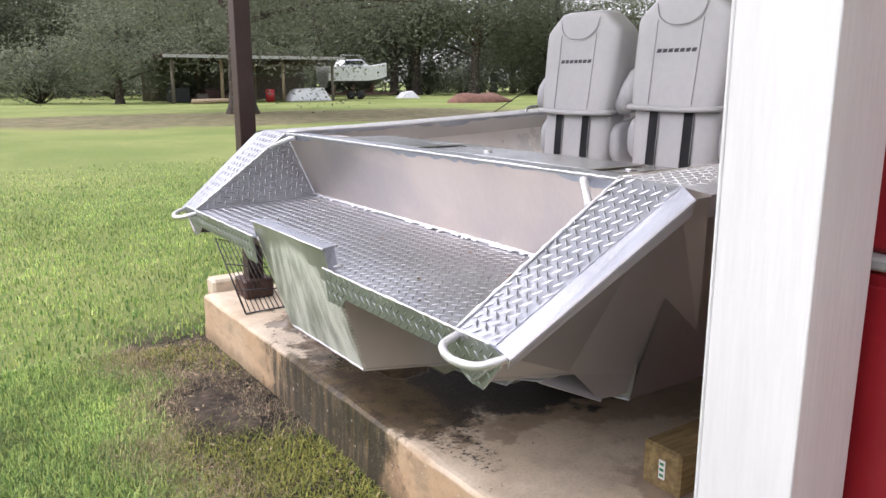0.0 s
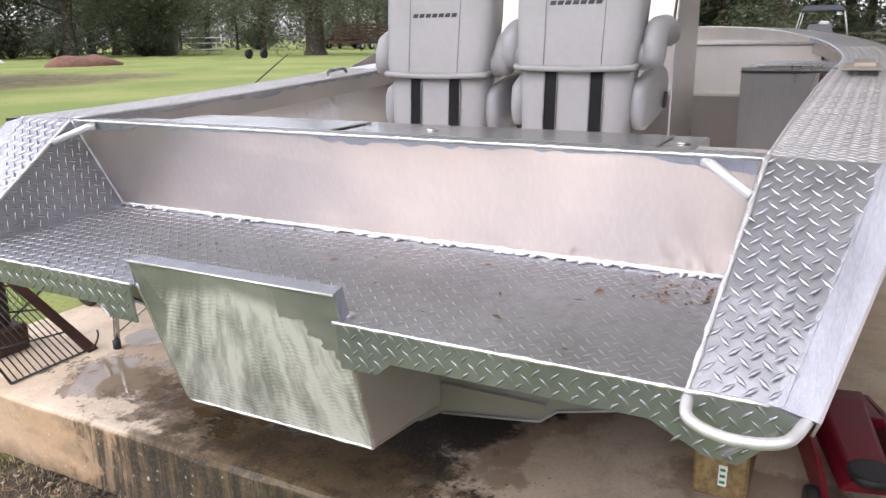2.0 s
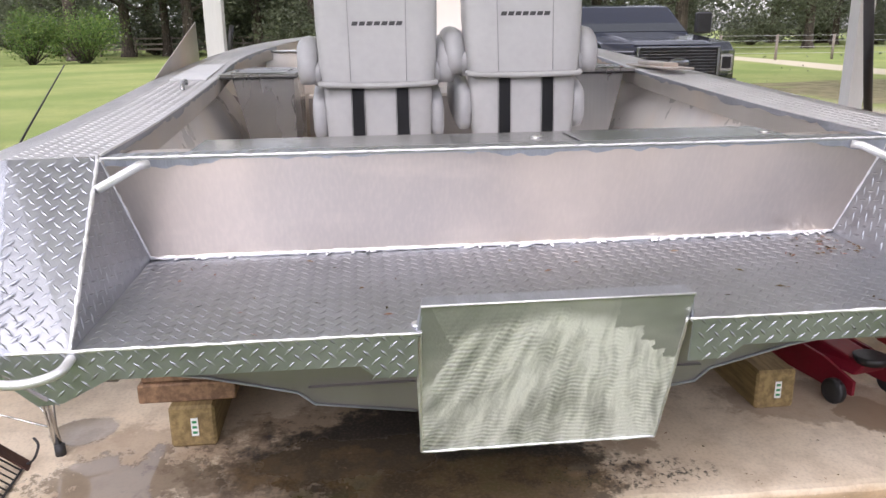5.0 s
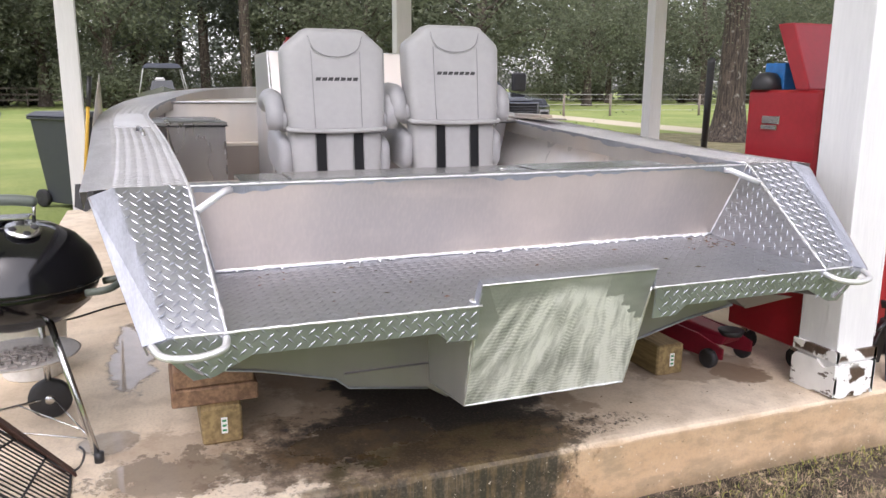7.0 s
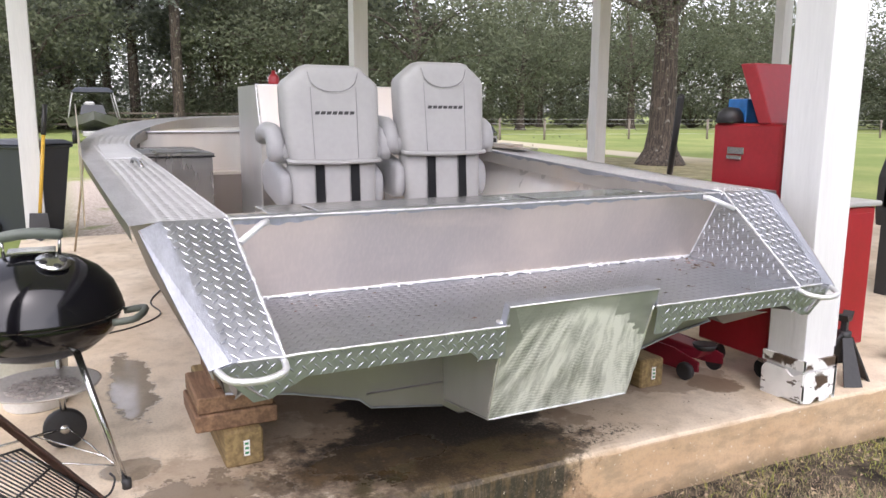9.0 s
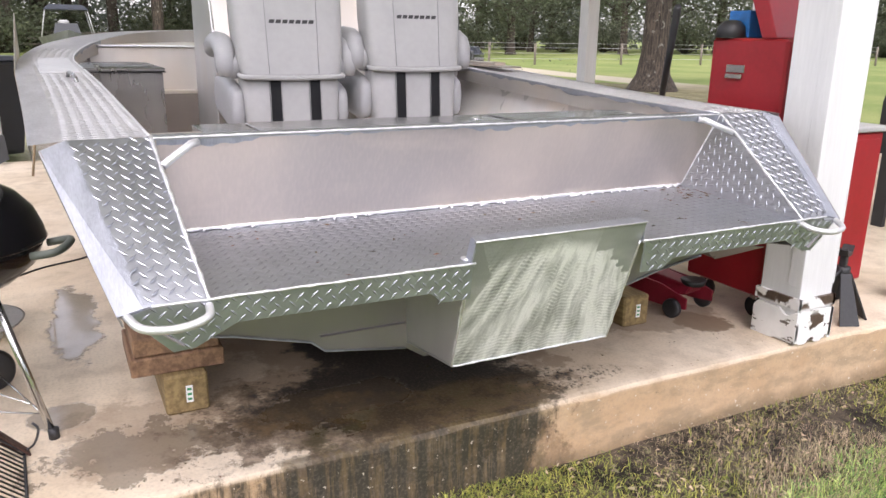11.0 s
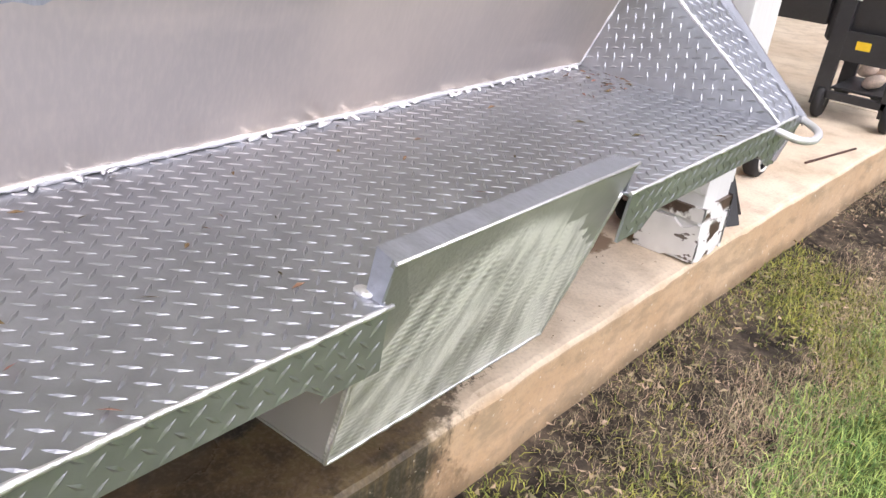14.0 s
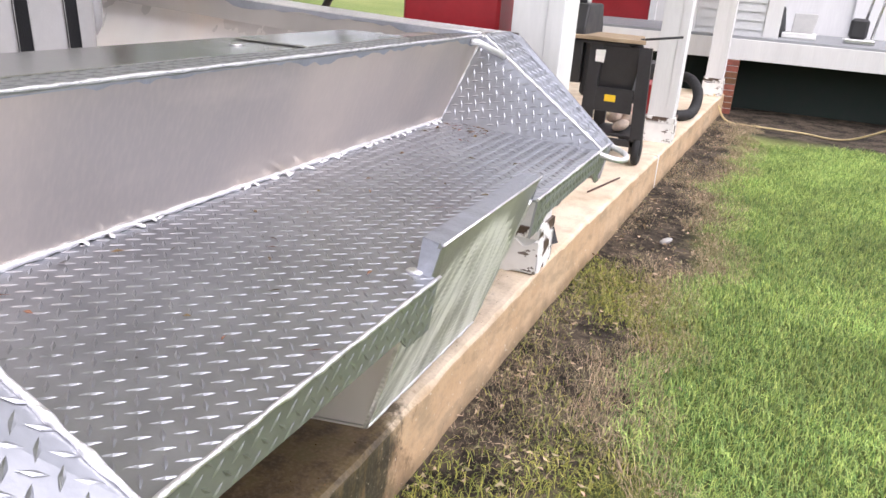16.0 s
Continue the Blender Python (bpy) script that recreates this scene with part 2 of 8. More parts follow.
def make_ground():
    m, g = plain("lawn_and_soil")
    big, mid, fine = g.noise(0.22, 5), g.noise(2.2, 6, rough=0.65), g.noise(30, 5, rough=0.7)
    grass = g.mix(g.ramp(big, 0.35, 0.65), (0.19, 0.245, 0.075), (0.285, 0.315, 0.115))
    grass = g.mix(g.math("MULTIPLY", g.ramp(mid, 0.4, 0.75), 0.5), grass, (0.16, 0.21, 0.07))
    grass = g.mix(g.math("MULTIPLY", g.ramp(fine, 0.45, 0.75), 0.6), grass, (0.06, 0.10, 0.015))
    # thatch and soil between the blades of the lawn beside the slab
    thatch = g.math("MULTIPLY", g.blob(-0.9, -0.4, 2.2, 5.4, g.noise(1.0, 4), 0.3), 0.72)
    grass = g.mix(thatch, grass, g.mix(g.ramp(fine, 0.4, 0.65), (0.03, 0.035, 0.012), (0.13, 0.15, 0.05)))
    # worn, sandy grass under the far trees and along the drive
    wear = g.math("MAXIMUM", g.blob(12, 31, 15, 6, g.noise(0.3, 5), 0.5), g.blob(17.3, -12.0, 4.5, 5, g.noise(0.5, 5), 0.6))
    grass = g.mix(g.math("MULTIPLY", wear, 0.75), grass, g.mix(g.ramp(mid, 0.4, 0.6), (0.12, 0.095, 0.07), (0.24, 0.19, 0.13)))
    lane = g.ramp(g.math("ABSOLUTE", g.math("ADD", g.math("ADD", g.y, g.math("MULTIPLY", g.x, 0.12)), 13.2)), 1.3, 0.8)
    lane = g.math("MULTIPLY", lane, g.ramp(g.x, 16, 22))
    grass = g.mix(g.math("MULTIPLY", lane, 0.9), grass, (0.50, 0.44, 0.34))
    # bare strip along the slab
    edge = g.math("ADD", g.x, g.math("MULTIPLY", g.math("SUBTRACT", g.noise(3.0, 6, rough=0.7), 0.5), 0.5))
    inside = g.math("MULTIPLY", g.ramp(edge, 0.60, 0.82), g.math("MULTIPLY", g.ramp(g.x, 1.9, 1.7), g.ramp(g.y, 5.0, 4.2)))
    porch = g.math("MULTIPLY", g.ramp(g.math("ADD", g.y, g.math("MULTIPLY", mid, 0.5)), -4.3, -4.8), g.ramp(g.x, 3.0, 2.0))
    porch = g.math("MULTIPLY", porch, g.ramp(g.y, -12, -10))
    bare = g.math("MAXIMUM", inside, porch)
    soil = g.mix(g.ramp(g.noise(5, 6, rough=0.7), 0.38, 0.66), (0.022, 0.019, 0.016), (0.105, 0.085, 0.065))
    soil = g.mix(g.math("MULTIPLY", g.ramp(fine, 0.5, 0.7), 0.5), soil, (0.26, 0.20, 0.14))
    c = g.mix(bare, grass, soil)
    # gravel drive behind the slab
    gravel = g.math("MULTIPLY", g.math("MULTIPLY", g.ramp(g.x, 7.5, 7.7), g.ramp(g.x, 19, 17)), g.math("MULTIPLY", g.ramp(g.y, 4.2, 3.6), g.ramp(g.y, -8, -6.5)))
    gr = g.mix(g.ramp(g.noise(26, 6, rough=0.8), 0.35, 0.68), (0.30, 0.25, 0.20), (0.66, 0.58, 0.50))
    c = g.mix(g.math("MULTIPLY", gravel, g.ramp(g.noise(1.2, 5), 0.25, 0.4)), c, gr)
    g.put(c, g.b.inputs["Base Color"])
    g.b.inputs["Roughness"].default_value = 0.95
    g.b.inputs["Specular IOR Level"].default_value = 0.15
    g.bump(g.math("ADD", fine, g.math("MULTIPLY", mid, 0.7)), 0.7, 0.03)
    return m


def make_mill_sheet(name, base, rough, tint=(1, 1, 1), metal=0.85, warp=0.0):
    """Mill-finish aluminium sheet: faint rolling streaks, smears and handling marks, with reflections painted in."""
    m, g = plain(name)
    streak, cloud = g.noise(7, 3, stretch=(1, 1.6, 0.25)), g.noise(2.0, 3, rough=0.45)
    v = g.math("ADD", g.math("MULTIPLY", cloud, 0.7), g.math("MULTIPLY", streak, 0.3))
    lo, hi = tuple(base * 0.92 * t for t in tint), tuple(min(1, base * 1.06) * t for t in tint)
    c = g.mix(g.ramp(v, 0.35, 0.65), lo, hi)
    # warm reflected patches, painted into the colour
    warm = g.ramp(g.noise(1.3, 3, stretch=(1, 1, 0.6), offset=(4, 2, 1), rough=0.5), 0.45, 0.7)
    c = g.mix(g.math("MULTIPLY", warm, 0.5), c, tuple(base * t * w for t, w in zip(tint, (1.16, 0.98, 0.82))))
    g.put(c, g.b.inputs["Base Color"])
    g.b.inputs["Metallic"].default_value = metal
    g.put(g.ramp(v, 0.35, 0.65, rough * 0.85, rough * 1.15), g.b.inputs["Roughness"])
    if warp:
        # hand-worked sheet: faint upright grain, and broad dark reflections painted as soft patches
        grain = g.noise(110, 2, stretch=(1, 1, 0.04))
        dark_reflection = g.ramp(g.noise(1.7, 2, stretch=(1, 1, 0.45), offset=(7, 1, 3), rough=0.4), 0.36, 0.68)
        rub = g.ramp(g.noise(5.5, 3, stretch=(1, 0.35, 1.6), offset=(1, 6, 2), rough=0.5), 0.52, 0.78)
        c = g.mix(g.math("MULTIPLY", dark_reflection, 0.8), c, tuple(base * t * w for t, w in zip(tint, (0.62, 0.67, 0.74))))
        c = g.mix(g.math("MULTIPLY", rub, 0.25), c, tuple(min(1, base * 1.25) * t for t in tint))
        c = g.mix(g.ramp(grain, 0.35, 0.75, 0.0, 0.10), c, tuple(min(1, base * 1.25) * t for t in tint))
        g.put(c, g.b.inputs["Base Color"])
        rr = g.math("ADD", g.ramp(v, 0.35, 0.65, rough * 0.85, rough * 1.1), g.math("MULTIPLY", dark_reflection, 0.05))
        g.put(rr, g.b.inputs["Roughness"])
        g.bump(grain, 0.05, warp)
    return m


def make_motor_plate():
    """Sanded aluminium: fanned columns of chatter marks, with untouched greenish patches at the upper corners."""
    m, g = plain("sanded_motor_plate")
    wob = g.math("MULTIPLY", g.math("SUBTRACT", g.noise(22, 5, rough=0.6), 0.5), 0.035)
    y, z = g.math("ADD", g.y, wob), g.math("ADD", g.z, g.math("MULTIPLY", wob, 0.8))
    down = g.math("SUBTRACT", 0.72, g.z)
    sway = g.math("MULTIPLY", g.math("SUBTRACT", g.noise(4, 2), 0.5), 0.06)
    u = g.math("DIVIDE", g.math("ADD", g.math("ADD", g.y, 0.13), sway), g.math("ADD", 0.55, g.math("MULTIPLY", down, 1.25)))
    column = g.noise_at(u, 0.0, g.math("MULTIPLY", g.z, 0.25), 15, 3, 0.55)
    wisp = g.noise_at(u, 3.0, g.math("MULTIPLY", g.z, 0.5), 55, 3, 0.6)
    phase = g.math("MULTIPLY", g.noise_at(u, 7.0, 0.0, 17, 1), 20)
    ripple = g.math("SINE", g.math("ADD", g.math("ADD", g.math("MULTIPLY", g.z, 560), phase), g.math("MULTIPLY", g.noise(9, 3), 4)))
    ripple = g.math("MULTIPLY", ripple, g.ramp(g.noise(8, 4, offset=(2, 3, 1)), 0.36, 0.6))
    # untouched patches: two blocks to starboard, a strip to port, a fading margin under the cap
    block = g.math("MULTIPLY", g.ramp(y, -0.128, -0.134), g.ramp(z, 0.628, 0.634))
    snap = g.math("SNAP", g.math("MULTIPLY", g.math("ADD", y, 0.199), -1), 0.03)
    low = g.math("SUBTRACT", 0.592, g.math("MULTIPLY", snap, 0.85))
    block = g.math("MAXIMUM", block, g.math("MULTIPLY", g.ramp(y, -0.197, -0.203), g.ramp(g.math("SUBTRACT", z, low), -0.002, 0.004)))
    rim = g.math("ADD", 0.222, g.math("MULTIPLY", g.math("ABSOLUTE", g.math("SUBTRACT", z, 0.60)), 0.42))
    strip = g.math("MULTIPLY", g.ramp(g.math("SUBTRACT", y, rim), -0.003, 0.004), g.ramp(z, 0.49, 0.53))
    margin = g.math("MULTIPLY", g.ramp(g.math("ADD", z, g.math("MULTIPLY", g.math("ABSOLUTE", g.y), 0.22)), 0.655, 0.70), 0.85)
    bare = g.math("MAXIMUM", g.math("MAXIMUM", block, strip), margin)
    work = g.math("SUBTRACT", 1.0, bare)
    tone = g.math("ADD", 0.76, g.math("MULTIPLY", g.math("SUBTRACT", column, 0.5), 3.2))
    tone = g.math("ADD", tone, g.math("MULTIPLY", g.math("SUBTRACT", wisp, 0.5), 0.9))
    tone = g.math("ADD", tone, g.math("MULTIPLY", ripple, 0.13))
    tone = g.math("ADD", tone, g.math("MULTIPLY", g.y, -0.5))
    tone = g.math("MINIMUM", g.math("MAXIMUM", tone, 0.02), 1.0)
    rest = g.math("MULTIPLY", bare, g.ramp(g.noise(6, 3, stretch=(1, 0.5, 1)), 0.4, 0.72, 0.0, 0.30))
    c = g.mix(g.math("ADD", g.math("MULTIPLY", work, tone), rest), (0.29, 0.305, 0.28), (0.95, 0.95, 0.93))
    g.put(c, g.b.inputs["Base Color"])
    g.b.inputs["Metallic"].default_value = 0.5
    g.put(g.ramp(g.math("MULTIPLY", work, tone), 0, 1, 0.32, 0.5), g.b.inputs["Roughness"])
    g.bump(g.math("ADD", g.math("MULTIPLY", ripple, work), g.noise(150, 2)), 0.16, 0.004)
    return m


def make_peeling():
    m, g = plain("peeling_white_paint")
    p = g.ramp(g.noise(9, 6, stretch=(1, 1, 2.2), rough=0.62, offset=(3.1, 1.7, 0.2)), 0.60, 0.615)
    low = g.ramp(g.z, 0.26, 0.2)
    rim = g.math("MULTIPLY", g.ramp(g.z, 0.150, 0.17), g.ramp(g.noise(6, 5, offset=(1.2, 0.4, 2)), 0.47, 0.50))
    corner = g.math("MULTIPLY", g.ramp(g.noise(5, 5, stretch=(1, 1, 1.5), offset=(0.3, 5.1, 1)), 0.56, 0.575), g.ramp(g.z, 0.16, 0.12))
    p = g.math("MULTIPLY", g.math("MAXIMUM", g.math("MAXIMUM", g.math("MULTIPLY", p, 0.9), rim), corner), low)
    g.put(g.mix(p, g.mix(g.ramp(g.noise(12, 5), 0.3, 0.7), (0.76, 0.75, 0.73), (0.86, 0.85, 0.83)), g.mix(g.noise(50, 4), (0.03, 0.022, 0.018), (0.14, 0.09, 0.06))), g.b.inputs["Base Color"])
    g.b.inputs["Roughness"].default_value = 0.55
    g.bump(g.math("ADD", g.math("MULTIPLY", g.math("SUBTRACT", 1.0, p), 1.0), g.math("MULTIPLY", g.noise(20, 4, stretch=(4, 4, 0.4)), 0.3)), 0.5, 0.006)
    return m


def make_wood(name, light, dark, scale=9.0, rough=0.75):
    m, g = plain(name)
    grain = g.noise(scale, 6, stretch=(0.6, 5, 5), rough=0.65)
    c = g.mix(g.ramp(grain, 0.32, 0.68), dark, light)
    c = g.mix(g.math("MULTIPLY", g.ramp(g.noise(3, 4), 0.5, 0.75), 0.4), c, tuple(v * 0.6 for v in dark))
    g.put(c, g.b.inputs["Base Color"])
    g.b.inputs["Roughness"].default_value = rough
    g.bump(grain, 0.3, 0.006)
    return m


def make_bark():
    m, g = plain("grey_brown_bark")
    rid = g.noise(7, 6, stretch=(2.6, 2.6, 0.35), rough=0.7)
    c = g.mix(g.ramp(rid, 0.35, 0.65), (0.022, 0.018, 0.014), (0.105, 0.082, 0.062))
    c = g.mix(g.math("MULTIPLY", g.ramp(g.noise(5, 5), 0.6, 0.7), 0.6), c, (0.32, 0.32, 0.27))
    g.put(c, g.b.inputs["Base Color"])
    g.b.inputs["Roughness"].default_value = 0.95
    g.bump(rid, 0.9, 0.06)
    return m


CONCRETE, GROUND = make_concrete(), make_ground()
SHEET = make_mill_sheet("mill_aluminium_sheet", 0.71, 0.34, (1.0, 0.87, 0.75), metal=0.84, warp=0.006)
# same bare aluminium, darkened in colour for the dim ground and carport it mirrors
HULL = make_mill_sheet("hull_aluminium_dim", 0.32, 0.36, (1.0, 0.93, 0.92), metal=0.45)
DECK = make_mill_sheet("polished_deck", 0.55, 0.2, metal=0.95)
BRUSHED = make_mill_sheet("swirl_brushed_aluminium", 0.70, 0.38, metal=0.7)
BOX_METAL = make_mill_sheet("dull_box_aluminium", 0.37, 0.27, (1.0, 0.97, 0.94), metal=0.85, warp=0.01)
BOW_METAL = make_mill_sheet("pale_bow_aluminium", 0.74, 0.45, (1.0, 0.96, 0.88), metal=0.6)
TREAD = mat("tread_plate", (0.395, 0.408, 0.442), 0.36, 0.84, 0.16, 3, 0.05, 120)
LUG = mat("tread_lug", (0.38, 0.392, 0.425), 0.33, 0.88, 0.08, 12)
GRIND = mat("ground_bare_aluminium", (0.41, 0.43, 0.48), 0.42, 0.75, 0.16, 7, 0.25, 300, stretch=(1, 4, 1))
# lighter, less metallic copy of the ground metal, standing in for reflected brightness
BAND_LIT = mat("skylit_sanded_band", (0.66, 0.665, 0.68), 0.45, 0.35, 0.14, 5, 0.2, 200, stretch=(1, 3, 1))
WELD = mat("weld_bead", (0.80, 0.80, 0.81), 0.36, 0.8, 0.12, 40, 0.3, 120)
SOOT = mat("grey_weld_soot", (0.17, 0.165, 0.165), 0.7, 0.2, 0.3, 30)
TUBE = mat("bare_aluminium_tube", (0.72, 0.72, 0.73), 0.45, 0.65, 0.08, 20)
PLATE = make_motor_plate()
# tread plate made paler: the bright sky its top mirrors is put into the colour
GUNWALE_LIT = mat("skylit_gunwale_plate", (0.70, 0.70, 0.71), 0.42, 0.3, 0.10, 4, 0.05, 120)
# paler copies of the bare sheet: sky brightness put into the inner sides' colour
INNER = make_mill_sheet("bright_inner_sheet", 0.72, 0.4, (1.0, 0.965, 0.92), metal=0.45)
COCKPIT_LIT = make_mill_sheet("skylit_cockpit_sheet", 0.95, 0.30, (1.0, 0.965, 0.93), metal=0.15)
VINYL = mat("grey_vinyl", (0.355, 0.355, 0.353), 0.42, 0.0, 0.05, 4, 0.12, 220)
VINYL_DARK = mat("grey_vinyl_side", (0.32, 0.322, 0.328), 0.42, 0.0, 0.06, 4, 0.12, 220)
STRAP = mat("black_webbing", (0.012, 0.013, 0.016), 0.6, 0.0, 0.2, 30, 0.3, 260)
STITCH = mat("seam_stitching", (0.46, 0.46, 0.46), 0.7, 0.0, 0.1, 30)
SEAM = mat("seam_shadow_thread", (0.24, 0.24, 0.24), 0.8)
LOGO = mat("printed_dark_grey", (0.03, 0.03, 0.032), 0.5)
WHITE = mat("white_painted_timber", (0.69, 0.69, 0.69), 0.5, 0.0, 0.05, 3, 0.15, 30, stretch=(3, 3, 0.3))
PEEL = make_peeling()
RED = mat("red_enamel", (0.30, 0.016, 0.022), 0.36, 0.0, 0.10, 5, 0.04, 30)
RED_JACK = mat("red_jack_paint", (0.20, 0.010, 0.024), 0.42, 0.0, 0.15, 9)
GREY_TOP = mat("grey_worktop", (0.38, 0.38, 0.37), 0.5, 0.0, 0.1, 8)
BLACK = mat("black_enamel", (0.006, 0.006, 0.008), 0.12, 0.0, 0.2, 4, spec=0.6)
BLACK_MATT = mat("black_painted_steel", (0.026, 0.026, 0.028), 0.5, 0.0, 0.2, 10, 0.1, 60)
PLASTIC = mat("dark_grey_plastic", (0.032, 0.036, 0.044), 0.45, 0.0, 0.1, 6, 0.1, 90)
HANDLE = mat("grey_green_plastic", (0.13, 0.15, 0.13), 0.5, 0.0, 0.1, 9)
RUBBER = mat("black_rubber", (0.014, 0.014, 0.015), 0.75, 0.0, 0.2, 20, 0.2, 80)
CHROME = mat("dull_chrome", (0.62, 0.62, 0.61), 0.22, 1.0, 0.06, 9)
ASH_PAN = mat("ash_pan", (0.50, 0.46, 0.41), 0.5, 0.2, 0.15, 9)
ASH = mat("grey_ash", (0.44, 0.40, 0.36), 0.95, 0.0, 0.3, 50, 0.6, 90)
RUST = mat("rusty_brown_steel", (0.075, 0.035, 0.026), 0.65, 0.0, 0.3, 9, 0.3, 60)
ROT = mat("rotten_wood", (0.022, 0.015, 0.011), 0.9, 0.0, 0.4, 14, 0.5, 60)
BROWN_POST = mat("dark_brown_paint", (0.055, 0.030, 0.026), 0.5, 0.0, 0.15, 5, 0.1, 40)
TIMBER = make_wood("treated_timber", (0.34, 0.245, 0.11), (0.17, 0.115, 0.05))
TIMBER_BRN = make_wood("brown_board", (0.32, 0.19, 0.11), (0.15, 0.085, 0.05))
STAKE = make_wood("weathered_stake", (0.42, 0.33, 0.22), (0.26, 0.19, 0.12))
OLD_WOOD = make_wood("grey_old_wood", (0.26, 0.22, 0.18), (0.10, 0.085, 0.07), 5)
YELLOW_WOOD = mat("yellow_handle", (0.60, 0.36, 0.04), 0.5, 0.0, 0.15, 12)
LABEL_W = mat("white_label", (0.80, 0.80, 0.78), 0.6)
LABEL_G = mat("green_label_print", (0.03, 0.24, 0.10), 0.6)
YELLOW = mat("yellow_sticker", (0.72, 0.48, 0.02), 0.5)
BLUE_BOX = mat("blue_packaging", (0.02, 0.16, 0.45), 0.4, 0.0, 0.2, 20)
NAVY = mat("navy_car_paint", (0.004, 0.007, 0.018), 0.12, 0.0, 0.1, 3, spec=0.4)
SMOKE_CHROME = mat("smoked_chrome", (0.30, 0.31, 0.33), 0.2, 1.0, 0.1, 9)
GLASS_DARK = mat("dark_window_glass", (0.02, 0.025, 0.028), 0.06, 0.0, 0.1, 3)
HEADLAMP = mat("headlamp_lens", (0.10, 0.105, 0.12), 0.12, 0.5, 0.2, 12, coat=0.5)
SIDING = mat("pale_grey_siding", (0.56, 0.57, 0.58), 0.6, 0.0, 0.05, 5)
PORCH_FLOOR = mat("grey_porch_boards", (0.24, 0.25, 0.26), 0.6, 0.0, 0.1, 8)
BRICK = mat("red_brown_brick", (0.22, 0.085, 0.05), 0.85, 0.0, 0.3, 14, 0.5, 60, rand=0.3)
DARK_VOID = mat("porch_void_dark", (0.012, 0.022, 0.018), 0.8, 0.0, 0.3, 6)
SOFFIT = mat("pale_ceiling_boards", (0.76, 0.75, 0.73), 0.6, 0.0, 0.05, 4)
ROOF = mat("grey_sheet_roof", (0.30, 0.30, 0.30), 0.5, 0.3, 0.15, 3)
BARK = make_bark()
LEAF_OAK = mat("oak_leaves", (0.128, 0.145, 0.092), 0.6, 0.0, 0.3, 0.6, island=0.25, rand=0.18, spec=0.12, through_light=0.4)
LEAF_GREY = mat("grey_green_leaves", (0.19, 0.21, 0.145), 0.65, 0.0, 0.3, 0.6, island=0.25, rand=0.15, spec=0.12, through_light=0.4)
LEAF_PINE = mat("pine_needles", (0.14, 0.158, 0.13), 0.6, 0.0, 0.3, 0.6, island=0.25, rand=0.18, spec=0.12, through_light=0.4)
LEAF_BUSH = mat("bush_leaves", (0.13, 0.20, 0.05), 0.6, 0.0, 0.3, 1.0, island=0.4, rand=0.2, spec=0.3, through_light=0.35)
BLADE = mat("grass_blades", (0.33, 0.45, 0.14), 0.6, 0.0, 0.35, 1.6, island=0.6, spec=0.3, through_light=0.3)
WEED = mat("yellow_green_weeds", (0.26, 0.27, 0.06), 0.65, 0.0, 0.3, 4, island=0.45, spec=0.3)
STRAW = mat("dead_grass", (0.36, 0.29, 0.19), 0.9, 0.0, 0.3, 5, island=0.55, spec=0.1)
LEAF_DEAD = mat("dead_leaves", (0.16, 0.10, 0.06), 0.9, 0.0, 0.3, 9, island=0.6, spec=0.1)
ROPE = mat("straw_coloured_rope", (0.62, 0.50, 0.28), 0.8, 0.0, 0.15, 40)
CABLE = mat("black_cable", (0.02, 0.02, 0.022), 0.5)
PALE = mat("pale_plastic", (0.72, 0.72, 0.70), 0.5, 0.0, 0.1, 8)
FAR_HULL = mat("far_boat_white", (0.70, 0.71, 0.72), 0.35, 0.0, 0.08, 2)
FAR_DARK = mat("far_boat_bottom_paint", (0.02, 0.022, 0.028), 0.5, 0.0, 0.2, 2)
CAMO = mat("olive_boat_paint", (0.10, 0.11, 0.08), 0.5, 0.2, 0.4, 3)
SKIFF = mat("grey_green_skiff_paint", (0.12, 0.125, 0.115), 0.5, 0.1, 0.2, 2)
CANVAS = mat("dark_canvas", (0.03, 0.035, 0.045), 0.8, 0.0, 0.2, 5)
ORANGE = mat("orange_plastic", (0.55, 0.10, 0.02), 0.5)
DIRT = mat("red_brown_dirt", (0.16, 0.08, 0.055), 0.95, 0.0, 0.3, 3, 0.6, 12)
TOWEL = mat("pale_cloth", (0.62, 0.50, 0.42), 0.9, 0.0, 0.25, 14, 0.5, 40)


# ---- mesh helpers ----
def link(name, bm, material, smooth=False):
    me = bpy.data.meshes.new(name)
    bmesh.ops.recalc_face_normals(bm, faces=bm.faces[:])
    bm.to_mesh(me)
    bm.free()
    for k in (material if isinstance(material, (list, tuple)) else [material]):
        me.materials.append(k)
    if smooth:
        me.polygons.foreach_set("use_smooth", [True] * len(me.polygons))
    return new(name, me)


def part(name, bm, material, parent, label="", smooth=False):
    """One mesh object under a thing or under a part, given in world coordinates or in those of the thing's origin."""
    ob = link(name, bm, material, smooth)
    ob.parent = parent
    if label:
        ob["label"] = label
    return ob


def thing(name, label, category, group="", m=None):
    ob = new(name)
    ob.empty_display_size = 0.1
    if m is not None:
        ob.matrix_basis = m
    return tagged(ob, label, category, group)


def single(name, bm, material, label, category, group="", smooth=False, kind=""):
    return tagged(link(name, bm, material, smooth), label, category, group, kind)


